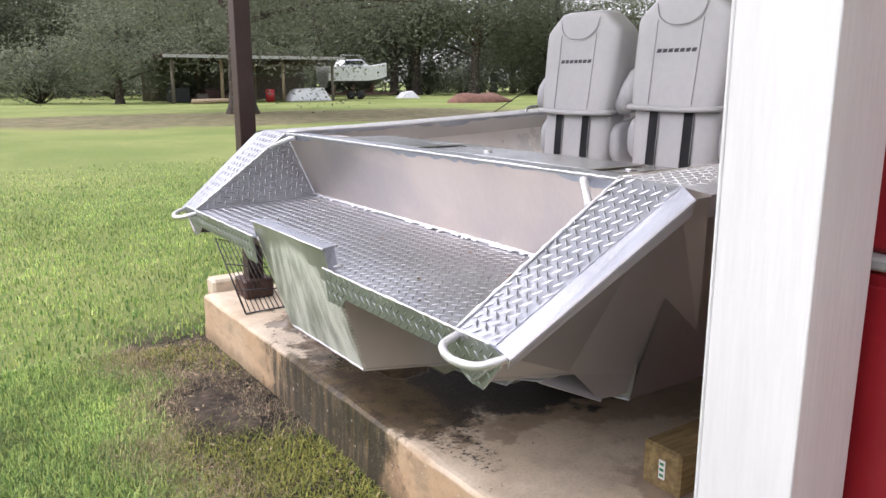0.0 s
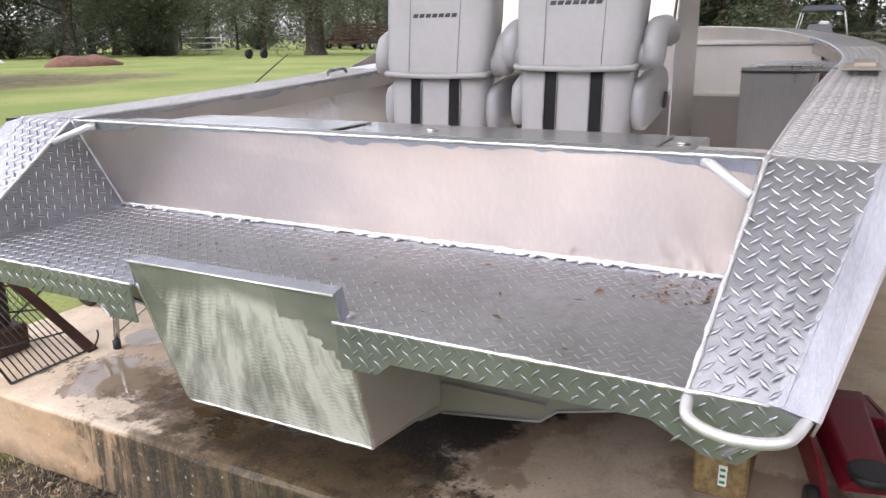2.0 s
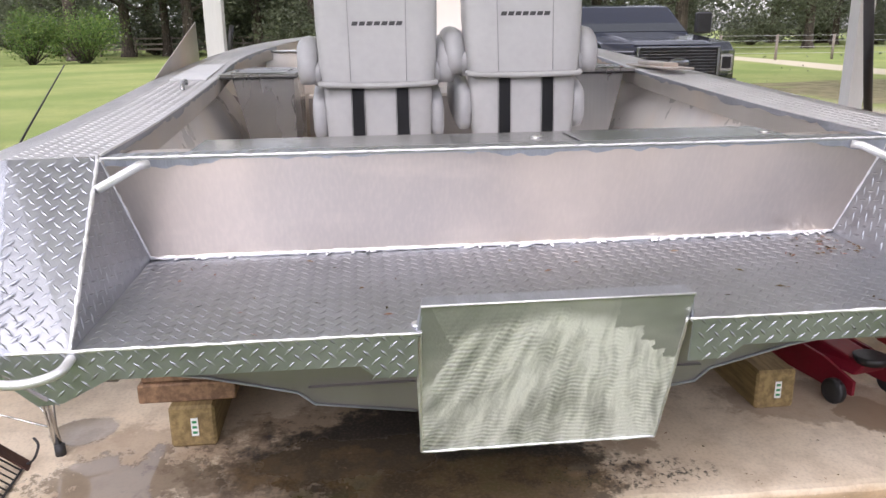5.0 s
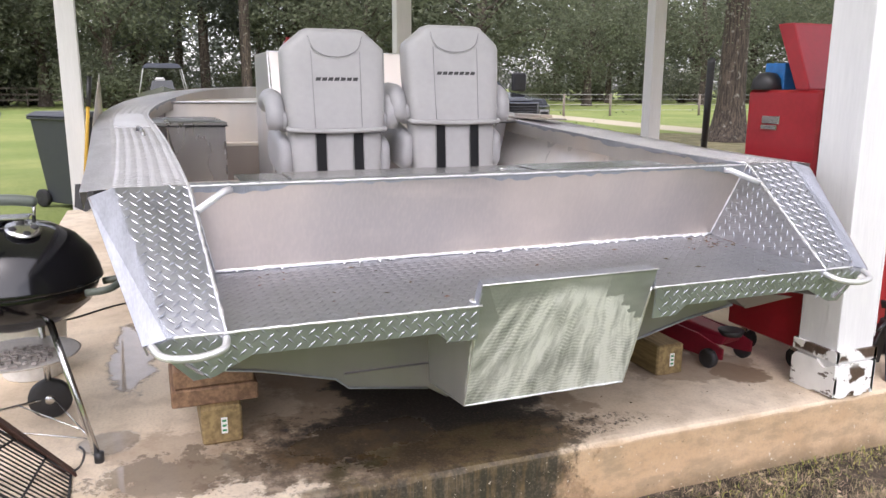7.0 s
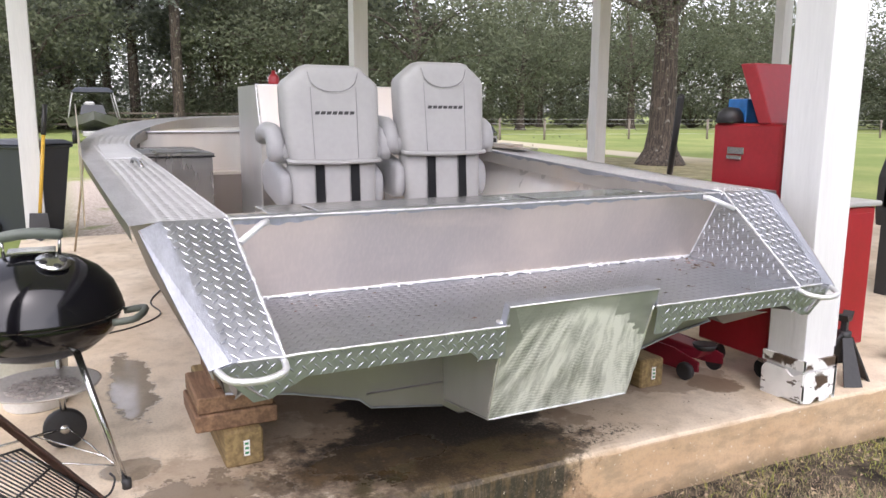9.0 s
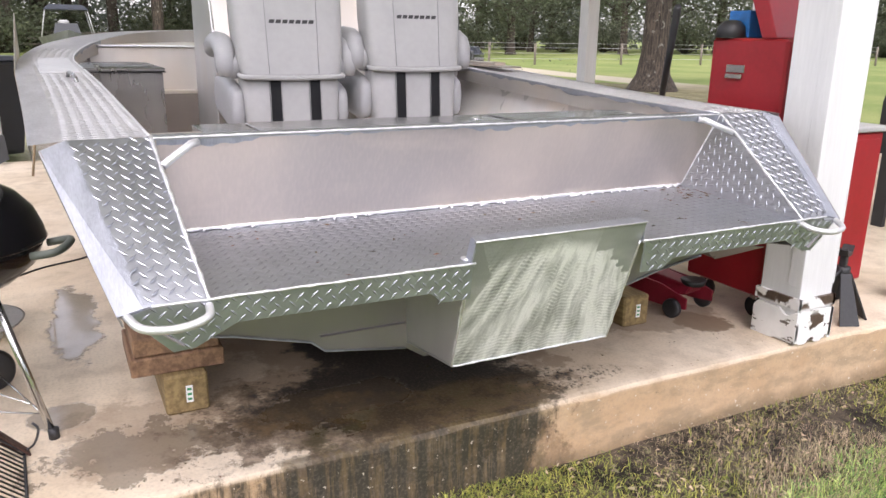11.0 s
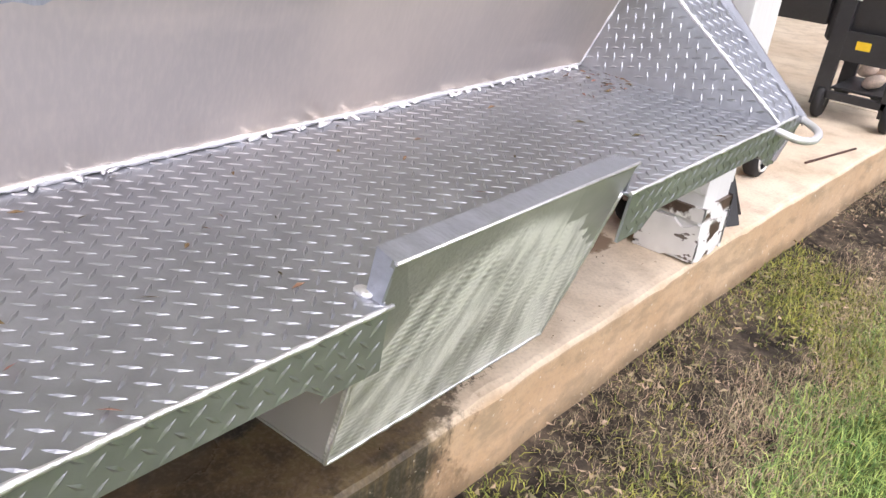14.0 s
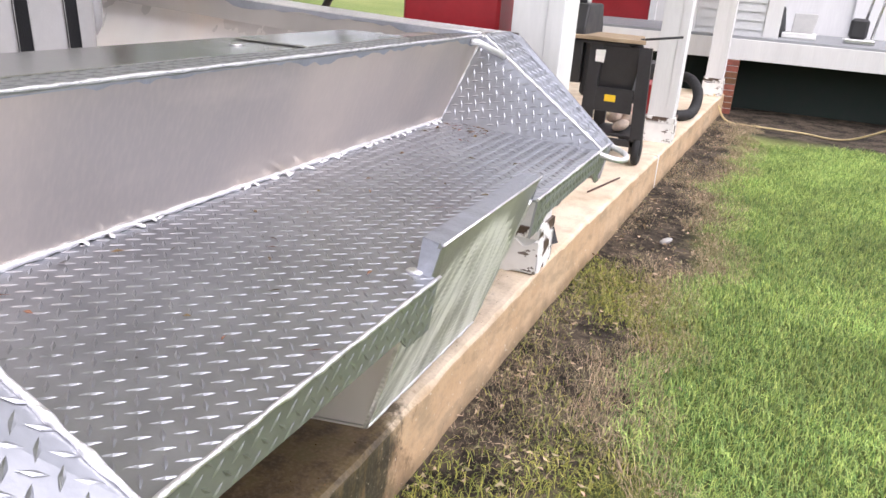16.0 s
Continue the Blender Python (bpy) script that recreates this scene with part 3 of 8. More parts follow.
def box(x0, x1, y0, y1, z0, z1, bevel=0.0, bm=None, seg=1):
    own = bm is None
    b = bmesh.new()
    v = [b.verts.new((x, y, z)) for x in (x0, x1) for y in (y0, y1) for z in (z0, z1)]
    for f in ((0, 1, 3, 2), (4, 6, 7, 5), (0, 4, 5, 1), (2, 3, 7, 6), (0, 2, 6, 4), (1, 5, 7, 3)):
        b.faces.new([v[i] for i in f])
    if bevel:
        bmesh.ops.bevel(b, geom=b.edges[:], offset=bevel, segments=seg, affect="EDGES", profile=0.6)
    if own:
        return b
    return join(bm, b)


def join(bm, other):
    base = len(bm.verts)
    bm.verts.ensure_lookup_table()
    verts = [bm.verts.new(v.co) for v in other.verts]
    other.verts.index_update()
    for f in other.faces:
        nf = bm.faces.new([verts[v.index] for v in f.verts])
        nf.material_index, nf.smooth = f.material_index, f.smooth
    other.free()
    return bm


def hexa(low, high, bevel=0.0):
    """A solid from four low and four high corners, both in the same turn."""
    b = bmesh.new()
    a, c = [b.verts.new(p) for p in low], [b.verts.new(p) for p in high]
    b.faces.new(a[::-1])
    b.faces.new(c)
    for i in range(len(a)):
        j = (i + 1) % len(a)
        b.faces.new((a[i], a[j], c[j], c[i]))
    if bevel:
        bmesh.ops.recalc_face_normals(b, faces=b.faces[:])
        bmesh.ops.bevel(b, geom=b.edges[:], offset=bevel, segments=2, affect="EDGES", profile=0.6)
    return b


def slab_of(points, thick, bevel=0.0, up=None):
    """A sheet: a flat polygon given by its corners, thickened along its normal by thick, or away from the side that up points to."""
    p = [Vector(q) for q in points]
    n = sum(((p[i] - p[0]).cross(p[i + 1] - p[0]) for i in range(1, len(p) - 1)), Vector()).normalized()
    if up is not None and n.dot(Vector(up)) < 0:
        n = -n
    return hexa([q - n * thick for q in p], p, bevel)


def prism(poly, axis, a, b, bevel=0.0):
    """A polygon of two coordinates drawn along an axis from a to b."""
    def at(u, v, w):
        return {"x": (w, u, v), "y": (u, w, v), "z": (u, v, w)}[axis]
    return hexa([at(u, v, a) for u, v in poly], [at(u, v, b) for u, v in poly], bevel)


def tube(points, radius, sides=8, bm=None, caps=True):
    b = bm if bm is not None else bmesh.new()
    p = [Vector(q) for q in points]
    r = radius if isinstance(radius, (list, tuple)) else [radius] * len(p)
    rings, ref = [], None
    for i, q in enumerate(p):
        d = (p[min(i + 1, len(p) - 1)] - p[max(i - 1, 0)]).normalized()
        if ref is None:
            ref = d.orthogonal().normalized()
        ref = (ref - d * ref.dot(d)).normalized()
        s = d.cross(ref)
        rings.append([b.verts.new(q + (ref * math.cos(k * math.tau / sides) + s * math.sin(k * math.tau / sides)) * r[i]) for k in range(sides)])
    for u, w in zip(rings, rings[1:]):
        for k in range(sides):
            f = b.faces.new((u[k], u[(k + 1) % sides], w[(k + 1) % sides], w[k]))
            f.smooth = True
    if caps:
        b.faces.new(rings[0][::-1])
        b.faces.new(rings[-1])
    return b


def arc(points, steps=8):
    """A smooth line through the points (Catmull-Rom)."""
    p = [Vector(q) for q in points]
    p = [p[0] * 2 - p[1]] + p + [p[-1] * 2 - p[-2]]
    out = []
    for i in range(1, len(p) - 2):
        for k in range(steps):
            t = k / steps
            out.append(0.5 * ((2 * p[i]) + (p[i + 1] - p[i - 1]) * t + (2 * p[i - 1] - 5 * p[i] + 4 * p[i + 1] - p[i + 2]) * t * t + (3 * p[i] - p[i - 1] - 3 * p[i + 1] + p[i + 2]) * t ** 3))
    return out + [p[-2]]


def lathe(profile, sides=24, centre=(0, 0, 0), axis="z"):
    b = bmesh.new()
    c = Vector(centre)
    rings = []
    for r, h in profile:
        ring = []
        for k in range(sides):
            a = k * math.tau / sides
            u, v = r * math.cos(a), r * math.sin(a)
            ring.append(b.verts.new(c + Vector({"z": (u, v, h), "y": (u, h, v), "x": (h, u, v)}[axis])))
        rings.append(ring)
    for s, t in zip(rings, rings[1:]):
        for k in range(sides):
            f = b.faces.new((s[k], s[(k + 1) % sides], t[(k + 1) % sides], t[k]))
            f.smooth = True
    for ring in (rings[0], rings[-1]):
        b.faces.new(ring)
    bmesh.ops.remove_doubles(b, verts=b.verts[:], dist=1e-5)
    return b


def lines(segments, r, sides=6):
    b = bmesh.new()
    for s in segments:
        tube(s, r, sides, b)
    return b


def inside(poly, u, v):
    hit = False
    for (x0, y0), (x1, y1) in zip(poly, poly[1:] + poly[:1]):
        if (y0 > v) != (y1 > v) and u < (x1 - x0) * (v - y0) / (y1 - y0) + x0:
            hit = not hit
    return hit


def soup(name, verts, faces, material, parent=None, label="", category=""):
    """Many small faces as one mesh of kind stuff."""
    me = bpy.data.meshes.new(name)
    me.from_pydata(verts, [], faces)
    me.materials.append(material)
    ob = new(name, me)
    if parent is not None:
        ob.parent = parent
    return tagged(ob, label, category, kind="stuff")


PITCH = 0.0352


def lug_field(points, poly_margin=0.012, row_dir=None, up=(0, 0, 1)):
    """Raised lens-shaped lugs of tread plate on a flat polygon: rows along the first edge, lugs leaning to and fro row by row."""
    p = [Vector(q) for q in points]
    n = sum(((p[i] - p[0]).cross(p[i + 1] - p[0]) for i in range(1, len(p) - 1)), Vector()).normalized()
    if n.dot(Vector(up)) < 0:
        n = -n
    u = (Vector(row_dir) if row_dir else p[1] - p[0])
    u = (u - n * u.dot(n)).normalized()
    v = n.cross(u)
    flat = [((q - p[0]).dot(u), (q - p[0]).dot(v)) for q in p]
    mid = (sum(a for a, _ in flat) / len(flat), sum(b for _, b in flat) / len(flat))
    lo, hi = [min(c) for c in zip(*flat)], [max(c) for c in zip(*flat)]
    verts, faces = [], []
    rows = int((hi[1] - lo[1]) / PITCH * 2) + 2
    cols = int((hi[0] - lo[0]) / PITCH) + 2
    for j in range(rows):
        for i in range(cols):
            a, b = lo[0] + (i + 0.5 * (j % 2)) * PITCH, lo[1] + (j + 0.35) * PITCH * 0.5
            da, db = a - mid[0], b - mid[1]
            d = math.hypot(da, db) or 1
            if not inside(flat, a + da / d * poly_margin, b + db / d * poly_margin):
                continue
            s = 1 if j % 2 else -1
            e1 = (u + v * s) * 0.7071
            e2 = (v - u * s) * 0.7071
            o = p[0] + u * a + v * b
            k = len(verts)
            for x, y, z in ((-0.0150, 0, 0), (-0.0075, -0.0021, 0), (0, -0.0038, 0), (0.0075, -0.0021, 0), (0.0150, 0, 0), (0.0075, 0.0021, 0), (0, 0.0038, 0), (-0.0075, 0.0021, 0), (-0.0085, 0, 0.0012), (0, 0, 0.0020), (0.0085, 0, 0.0012)):
                verts.append(o + e1 * x + e2 * y + n * z)
            for q in ((0, 1, 8), (1, 2, 9, 8), (2, 3, 10, 9), (3, 4, 10), (4, 5, 10), (5, 6, 9, 10), (6, 7, 8, 9), (7, 0, 8)):
                faces.append(tuple(k + t for t in q))
    return verts, faces

ORIGIN = {}


def thing_at(name, label, category, at, group=""):
    """A thing whose parts are written in world coordinates; at: the middle of its base."""
    ob = thing(name, label, category, group, pose(*at))
    ORIGIN[ob.name] = Vector(at)
    return ob


def wpart(name, bm, material, parent, label="", smooth=False):
    """part(), for geometry in world coordinates."""
    root = parent
    while root.parent is not None:
        root = root.parent
    bm.transform(Matrix.Translation(-ORIGIN.get(root.name, Vector())))
    return part(name, bm, material, parent, label, smooth)


def wsoup(name, vf, material, parent, label=""):
    o = ORIGIN.get(parent.name, Vector())
    return soup(name, [tuple(Vector(v) - o) for v in vf[0]], vf[1], material, parent, label)


# ---- ground ----
def steps_out(lo, hi, fine, grow=1.35):
    pos, s = [0.0], fine
    while pos[-1] < hi:
        pos.append(pos[-1] + s)
        s *= grow if pos[-1] > 8 else 1
    neg, s = [0.0], fine
    while neg[-1] > lo:
        neg.append(neg[-1] - s)
        s *= grow if neg[-1] < -8 else 1
    return neg[:0:-1] + pos


def ground_height(x, y):
    near = max(0.0, 1 - math.hypot(x, y) / 14)
    def soft(v):
        v = min(1, max(0, v))
        return v * v * (3 - 2 * v)
    pad = 0.2 * soft((x - 6.2) / 1.3) * soft((16 - x) / 5) * soft((y - 1.6) / 1.4) * soft((8 - y) / 3)
    return -0.25 + pad + 0.03 * noise.noise((x * 0.9, y * 0.9, 0.3)) * near + 0.10 * noise.noise((x * 0.06, y * 0.06, 2)) * min(1, math.hypot(x - 3, y) / 30)


gx, gy = steps_out(-900, 1500, 0.5), steps_out(-1200, 1500, 0.5)
me = bpy.data.meshes.new("ground")
me.from_pydata([(x, y, ground_height(x, y)) for x in gx for y in gy], [], [(i * len(gy) + j, (i + 1) * len(gy) + j, (i + 1) * len(gy) + j + 1, i * len(gy) + j + 1) for i in range(len(gx) - 1) for j in range(len(gy) - 1)])
me.materials.append(GROUND)
me.polygons.foreach_set("use_smooth", [True] * len(me.polygons))
tagged(new("ground", me), "green mown lawn with a bare soil strip beside the slab and a gravel drive", "ground", kind="structure")

# ---- carport slab ----
def edge_x(y):
    return 1.238 if y > 0.6 else 1.238 + (y - 0.6) * 0.029


def concrete(name, y0, y1, label):
    """A cast slab with a slightly uneven, chipped front arris."""
    b = bmesh.new()
    n = int((y1 - y0) / 0.06)
    rows = []
    for i in range(n + 1):
        y = y0 + (y1 - y0) * i / n
        x, w = edge_x(y), noise.noise((y * 5, 1.3, 0)) * 0.006 + noise.noise((y * 19, 2.3, 0)) * 0.004
        chip = max(0.0, noise.noise((y * 11, 7.7, 0)) - 0.25) * 0.03
        rows.append([b.verts.new(p) for p in ((7.7, y, -0.4), (7.7, y, 0), (x + 0.5, y, 0.0), (x + 0.03 + chip, y, -0.001), (x + 0.010 + w + chip, y, -0.004 - chip * 0.4), (x + w, y, -0.016 - chip), (x + w * 0.7, y, -0.12), (x - 0.006 + w, y, -0.26), (x, y, -0.4))])
    for a, c in zip(rows, rows[1:]):
        for k in range(len(a) - 1):
            b.faces.new((a[k], a[k + 1], c[k + 1], c[k]))
    b.faces.new(rows[0])
    b.faces.new(rows[-1][::-1])
    return single(name, b, CONCRETE, label, "floor", kind="structure")


concrete("floor_slab", -1.93, 4.28, "stained and damp concrete carport slab with a raised edge")
concrete("floor_slab_extension", -6.3, -1.945, "pale concrete carport slab with a raised edge")
b = bmesh.new()
box(edge_x(-1.94) - 0.006, edge_x(-1.94) + 0.01, -1.948, -1.927, -0.25, -0.002, 0.003, b)
single("expansion_joint", b, PALE, "pale caulk strip in the slab joint", "joint", kind="structure")
tagged(link("kerb_end", box(1.3, 1.62, 4.285, 4.42, -0.25, 0.07, 0.015), CONCRETE), "low concrete kerb piece at the slab's end", "kerb", kind="structure")

# ---- carport posts and roof ----
def square_post(name, cx, cy, half, z0, z1, base=None, material=WHITE, label="", torn=0.25):
    p = thing_at(name, label, "post", (cx, cy, z0), "carport posts")
    wpart("shaft", box(cx - half, cx + half, cy - half, cy + half, z0, z1, 0.006, seg=2), material, p)
    # corner boards stand a little proud of the faces
    for sx, sy in ((-1, 1), (-1, -1)) if base else ():
        b = box(cx + sx * (half - 0.03) - 0.033, cx + sx * (half - 0.03) + 0.033, cy + sy * half - 0.004, cy + sy * half + 0.004, z0 + 0.25, z1, 0.002)
        wpart("corner_board", b, material, p)
    if base:
        w, h = base
        plinth = wpart("plinth_core", box(cx - w + 0.016, cx + w - 0.016, cy - w + 0.016, cy + w - 0.016, z0, z0 + h - 0.004), ROT, p, "dark rotten wood core")
        for k, (dx, dy) in enumerate(((0, 1), (-1, 0), (0, -1), (1, 0))):
            # two boards a side: a lower one with a gnawed foot, an upper strip over a torn gap
            for lo, hi in ((0.0, 0.76 - 0.05 * torn), (0.77, 1.0)):
                pts = []
                for i in range(15):
                    q = -1 + i / 7
                    tear = max(0.0, noise.noise((q * 1.3 + k * 3.1, lo * 9, cy)) + 0.12) * 0.11 * torn
                    pts.append((q, lo * h + (tear * 0.55 if lo == 0 else 0.0)))
                for i in range(15):
                    q = 1 - i / 7
                    tear = max(0.0, noise.noise((q * 1.1 + k * 5.3, 4 + lo * 9, cy)) + 0.05) * 0.13 * torn
                    pts.append((q, hi * h - (tear if lo == 0 else 0.0)))
                bb = bmesh.new()
                ring = []
                for d in (0.016, 0.0):
                    ring.append([bb.verts.new((cx + dx * (w - d) + (q * (w - 0.002 * (k % 2)) if dx == 0 else 0), cy + dy * (w - d) + (q * (w - 0.002 * (k % 2)) if dy == 0 else 0), z0 + z)) for q, z in pts])
                bb.faces.new(ring[0])
                bb.faces.new(ring[1])
                for i in range(len(pts)):
                    j = (i + 1) % len(pts)
                    bb.faces.new((ring[0][i], ring[0][j], ring[1][j], ring[1][i]))
                wpart("plinth_board", bb, PEEL, plinth, "peeling white board with torn edges")
    return p


square_post("carport_post", 1.345, 0.795, 0.100, 0.0, 3.95, (0.113, 0.205), WHITE, "thick white timber post with a peeling base on the slab edge", 1.0)
square_post("carport_post", 1.27, -2.56, 0.100, 0.0, 3.95, (0.115, 0.2), WHITE, "thick white painted timber post beside the barbecue smoker")
square_post("carport_post", 1.17, -6.02, 0.100, 0.0, 3.95, (0.118, 0.2), WHITE, "thick white painted timber post at the porch corner")
p = thing_at("steel_post", "dark brown painted square steel post on the slab corner", "post", (1.48, 4.11, 0))
wpart("shaft", box(1.435, 1.525, 4.065, 4.155, 0, 3.95, 0.006, seg=2), BROWN_POST, p)
wpart("foot_block", box(1.395, 1.565, 4.02, 4.19, 0.0, 0.11, 0.01), RUST, p, "rusty foot block")
for k, y in enumerate((4.14, 0.605, -2.94, -6.48)):
    p = thing_at("rear_post", "slim white painted square carport post", "post", (7.83, y, -0.25), "rear carport posts")
    wpart("shaft", box(7.74, 7.92, y - 0.09, y + 0.09, -0.25, 3.95, 0.006, seg=2), WHITE, p)

# out of view; the posts imply it, its reach and paleness tune the light
ceiling = bmesh.new()
box(0.78, 8.4, -6.6, 4.7, 3.95, 4.05, 0, ceiling)
for k in range(27):
    box(0.84 + k * 0.278, 0.855 + k * 0.278, -6.6, 4.7, 3.942, 3.951, 0, ceiling)
single("ceiling", ceiling, SOFFIT, "pale boarded carport ceiling", "ceiling", kind="structure")
b = hexa([(0.68, -6.8, 4.06), (8.6, -6.8, 4.06), (8.6, 4.9, 4.06), (0.68, 4.9, 4.06)], [(0.68, -6.8, 4.12), (8.6, -6.8, 4.7), (8.6, 4.9, 4.7), (0.68, 4.9, 4.12)])
single("roof", b, ROOF, "grey sheet metal carport roof", "roof", kind="structure")

# ---- the boat ----
YC = 2.328
boat = thing_at("aluminium_boat", "unfinished bare welded aluminium boat with tread-plate decks standing on timber blocks", "boat", (3.4, YC, 0.0))


def side(s, pts):
    """Points given as (x, off-centre, z), put on one side of the boat: s is +1 to port, -1 to starboard."""
    q = [(x, YC + s * o, z) for x, o, z in pts]
    return q if s > 0 else q[::-1]


# boarding platform at the stern
PA, PB = 0.948, 1.508
plat = [(PA, YC - 0.985, 0.650), (PB, YC - 0.966, 0.675), (PB, YC + 0.966, 0.675), (PA, YC + 0.985, 0.650), (PA, YC + 0.292, 0.650), (0.986, YC + 0.292, 0.6517), (0.986, YC - 0.297, 0.6517), (PA, YC - 0.297, 0.650)]
ob = wpart("platform", slab_of(plat, 0.006), TREAD, boat, "tread-plate boarding platform")
wsoup("platform_tread", lug_field(plat, 0.010, (1, 0, 0)), LUG, boat)
# forward bulkhead of the platform, leaning aft
TOPX, TOPZ = 1.402, 0.965
wpart("transom_panel", slab_of([(PB, YC - 0.966, 0.675), (TOPX, YC - 1.03, TOPZ), (TOPX, YC + 1.03, TOPZ), (PB, YC + 0.966, 0.675)], 0.005, up=(-1, 0, 0)), SHEET, boat, "smooth mill-finish panel with pale weld edges")
for s in (1, -1):
    tri = side(s, [(PA, 0.985, 0.650), (PB, 0.966, 0.675), (TOPX, 1.03, TOPZ)])
    wpart("side_panel", slab_of(tri, 0.005, up=(0, -s, 0)), TREAD, boat)
    wsoup("side_panel_tread", lug_field(tri, 0.012, (1, 0, 0.68), (0, -s, 0)), LUG, boat)
    # sloping cap from gunwale height down to the platform's corner
    cap = side(s, [(PA, 0.985, 0.652), (TOPX + 0.01, 1.034, 0.968), (1.385, 1.238, 0.972), (PA, 1.127, 0.652)])
    wpart("slope_cap", slab_of(cap, 0.006, up=(0, 0, 1)), TREAD, boat)
    v, f = lug_field(side(1, [(PA, 0.985, 0.652), (TOPX + 0.01, 1.034, 0.968), (1.385, 1.238, 0.972), (PA, 1.127, 0.652)]), 0.010, (1, 0, 0.68))
    if s < 0:
        v, f = [Vector((q.x, 2 * YC - q.y, q.z)) for q in v], [q[::-1] for q in f]
    wsoup("slope_cap_tread", (v, f), LUG, boat)
    band = side(s, [(PA, 1.127, 0.652), (1.385, 1.238, 0.972), (1.352, 1.300, 0.952), (PA - 0.002, 1.182, 0.640)])
    wpart("ground_edge_band", slab_of(band, 0.006, up=(0, 0, 1)), GRIND, boat, "bright ground bare metal edge")
    # feathered grinding marks where the band meets the tread
    bb = bmesh.new()
    pa, pb, pc, pd = [Vector(q) for q in ((PA, YC + s * 0.985, 0.652), (TOPX + 0.01, YC + s * 1.034, 0.968), (1.385, YC + s * 1.238, 0.972), (PA, YC + s * 1.127, 0.652))]
    lift = (pb - pa).cross(pd - pa).normalized()
    lift = lift * (0.0022 if lift.z > 0 else -0.0022)
    last = None
    for k in range(91):
        t = k / 90
        o_, i_ = pd.lerp(pc, t), pa.lerp(pb, t)
        w_ = 0.015 + 0.22 * max(0, 1 - t * 14) ** 1.5 + 0.03 * (1 - t) + 0.05 * noise.noise((t * 9, s * 3, 1)) + 0.06 * noise.noise((t * 31, s * 3, 4))
        row = (bb.verts.new(o_ + lift), bb.verts.new(o_.lerp(i_, max(0.015, w_)) + lift))
        if last:
            bb.faces.new((last[0], row[0], row[1], last[1]))
        last = row
    wpart("grinding_mark", bb, GRIND, boat, "ragged bright grinding mark")
    lip = side(s, [(PA - 0.002, 1.182, 0.640), (1.352, 1.300, 0.952), (1.352, 1.292, 0.915), (PA, 1.174, 0.615)])
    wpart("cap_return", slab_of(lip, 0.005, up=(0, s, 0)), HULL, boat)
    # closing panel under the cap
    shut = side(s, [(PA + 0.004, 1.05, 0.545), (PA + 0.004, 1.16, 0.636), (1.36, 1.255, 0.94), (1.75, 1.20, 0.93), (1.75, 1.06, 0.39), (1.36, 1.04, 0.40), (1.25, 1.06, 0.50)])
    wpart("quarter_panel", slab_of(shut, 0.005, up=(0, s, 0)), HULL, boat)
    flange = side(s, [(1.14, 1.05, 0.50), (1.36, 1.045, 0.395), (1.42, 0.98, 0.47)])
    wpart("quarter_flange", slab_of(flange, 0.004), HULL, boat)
    # tow eye: a bent bar at the platform's corner
    pts = arc(side(1, [(PA + 0.01, s * 0.985, 0.640), (PA - 0.045, s * 0.998, 0.627), (PA - 0.066, s * 1.06, 0.618), (PA - 0.05, s * 1.135, 0.622), (PA + 0.01, s * 1.165, 0.638)]), 7)
    wpart("tow_eye", tube(pts, 0.0098, 10), TUBE, boat, "bent bare bar welded to the corner", True)
    # corner brace bar
    pts = side(1, [(TOPX - 0.004, s * 0.915, 0.951), (TOPX - 0.02, s * 0.935, 0.949), (TOPX - 0.085, s * 1.018, 0.905)])
    wpart("corner_bar", tube(pts, 0.011, 10), TUBE, boat, "short round bar across the corner", True)

# aft skirt below the platform's edge: deeper at the middle and the ends
SKIRT = [(0.298, 0.652), (0.984, 0.652), (1.11, 0.652), (1.165, 0.636), (1.07, 0.532), (1.02, 0.536), (0.925, 0.585), (0.42, 0.583), (0.385, 0.553), (0.298, 0.550)]


for s in (1, -1):
    pts = [(PA - 0.001 + (0.652 - z) * 0.12, YC + s * o, z) for o, z in SKIRT]
    if s > 0:
        pts = pts[::-1]
    wpart("aft_skirt", slab_of(pts, 0.006, up=(-1, 0, 0)), TREAD, boat, "tread-plate skirt with a cut lower edge")
    v, f = lug_field(pts, 0.009, (0, 1, 0), (-1, 0, 0))
    wsoup("aft_skirt_tread", (v, f), LUG, boat)

# motor bracket under and through the platform
MX0, MZ0, MX1, MZ1 = 0.946, 0.712, 1.083, 0.294
def plate_x(z):
    return MX0 + (MZ0 - z) * (MX1 - MX0) / (MZ0 - MZ1)


bracket = [(plate_x(z), YC + o, z) for o, z in ((-0.295, 0.712), (-0.295, 0.50), (-0.288, 0.294), (0.286, 0.294), (0.297, 0.50), (0.290, 0.712))]
motor = wpart("motor_plate", slab_of(bracket, 0.008, up=(-1, 0, 0)), PLATE, boat, "sanded aluminium motor plate with a bright fan of scratches")
wpart("motor_plate_cap", slab_of([(MX0 - 0.002, YC - 0.296, 0.7135), (0.989, YC - 0.290, 0.718), (0.989, YC + 0.284, 0.718), (MX0 - 0.002, YC + 0.291, 0.7135)], 0.005, 0.0012, up=(0, 0, 1)), GRIND, boat, "bright ground cap")
wpart("cap_weld", tube([(MX0 - 0.001, YC - 0.296, 0.712), (MX0 - 0.001, YC + 0.291, 0.712)], 0.0028, 6), WELD, boat)
wpart("motor_plate_back", box(0.983, 0.988, YC - 0.288, YC + 0.282, 0.645, 0.714), SHEET, boat)
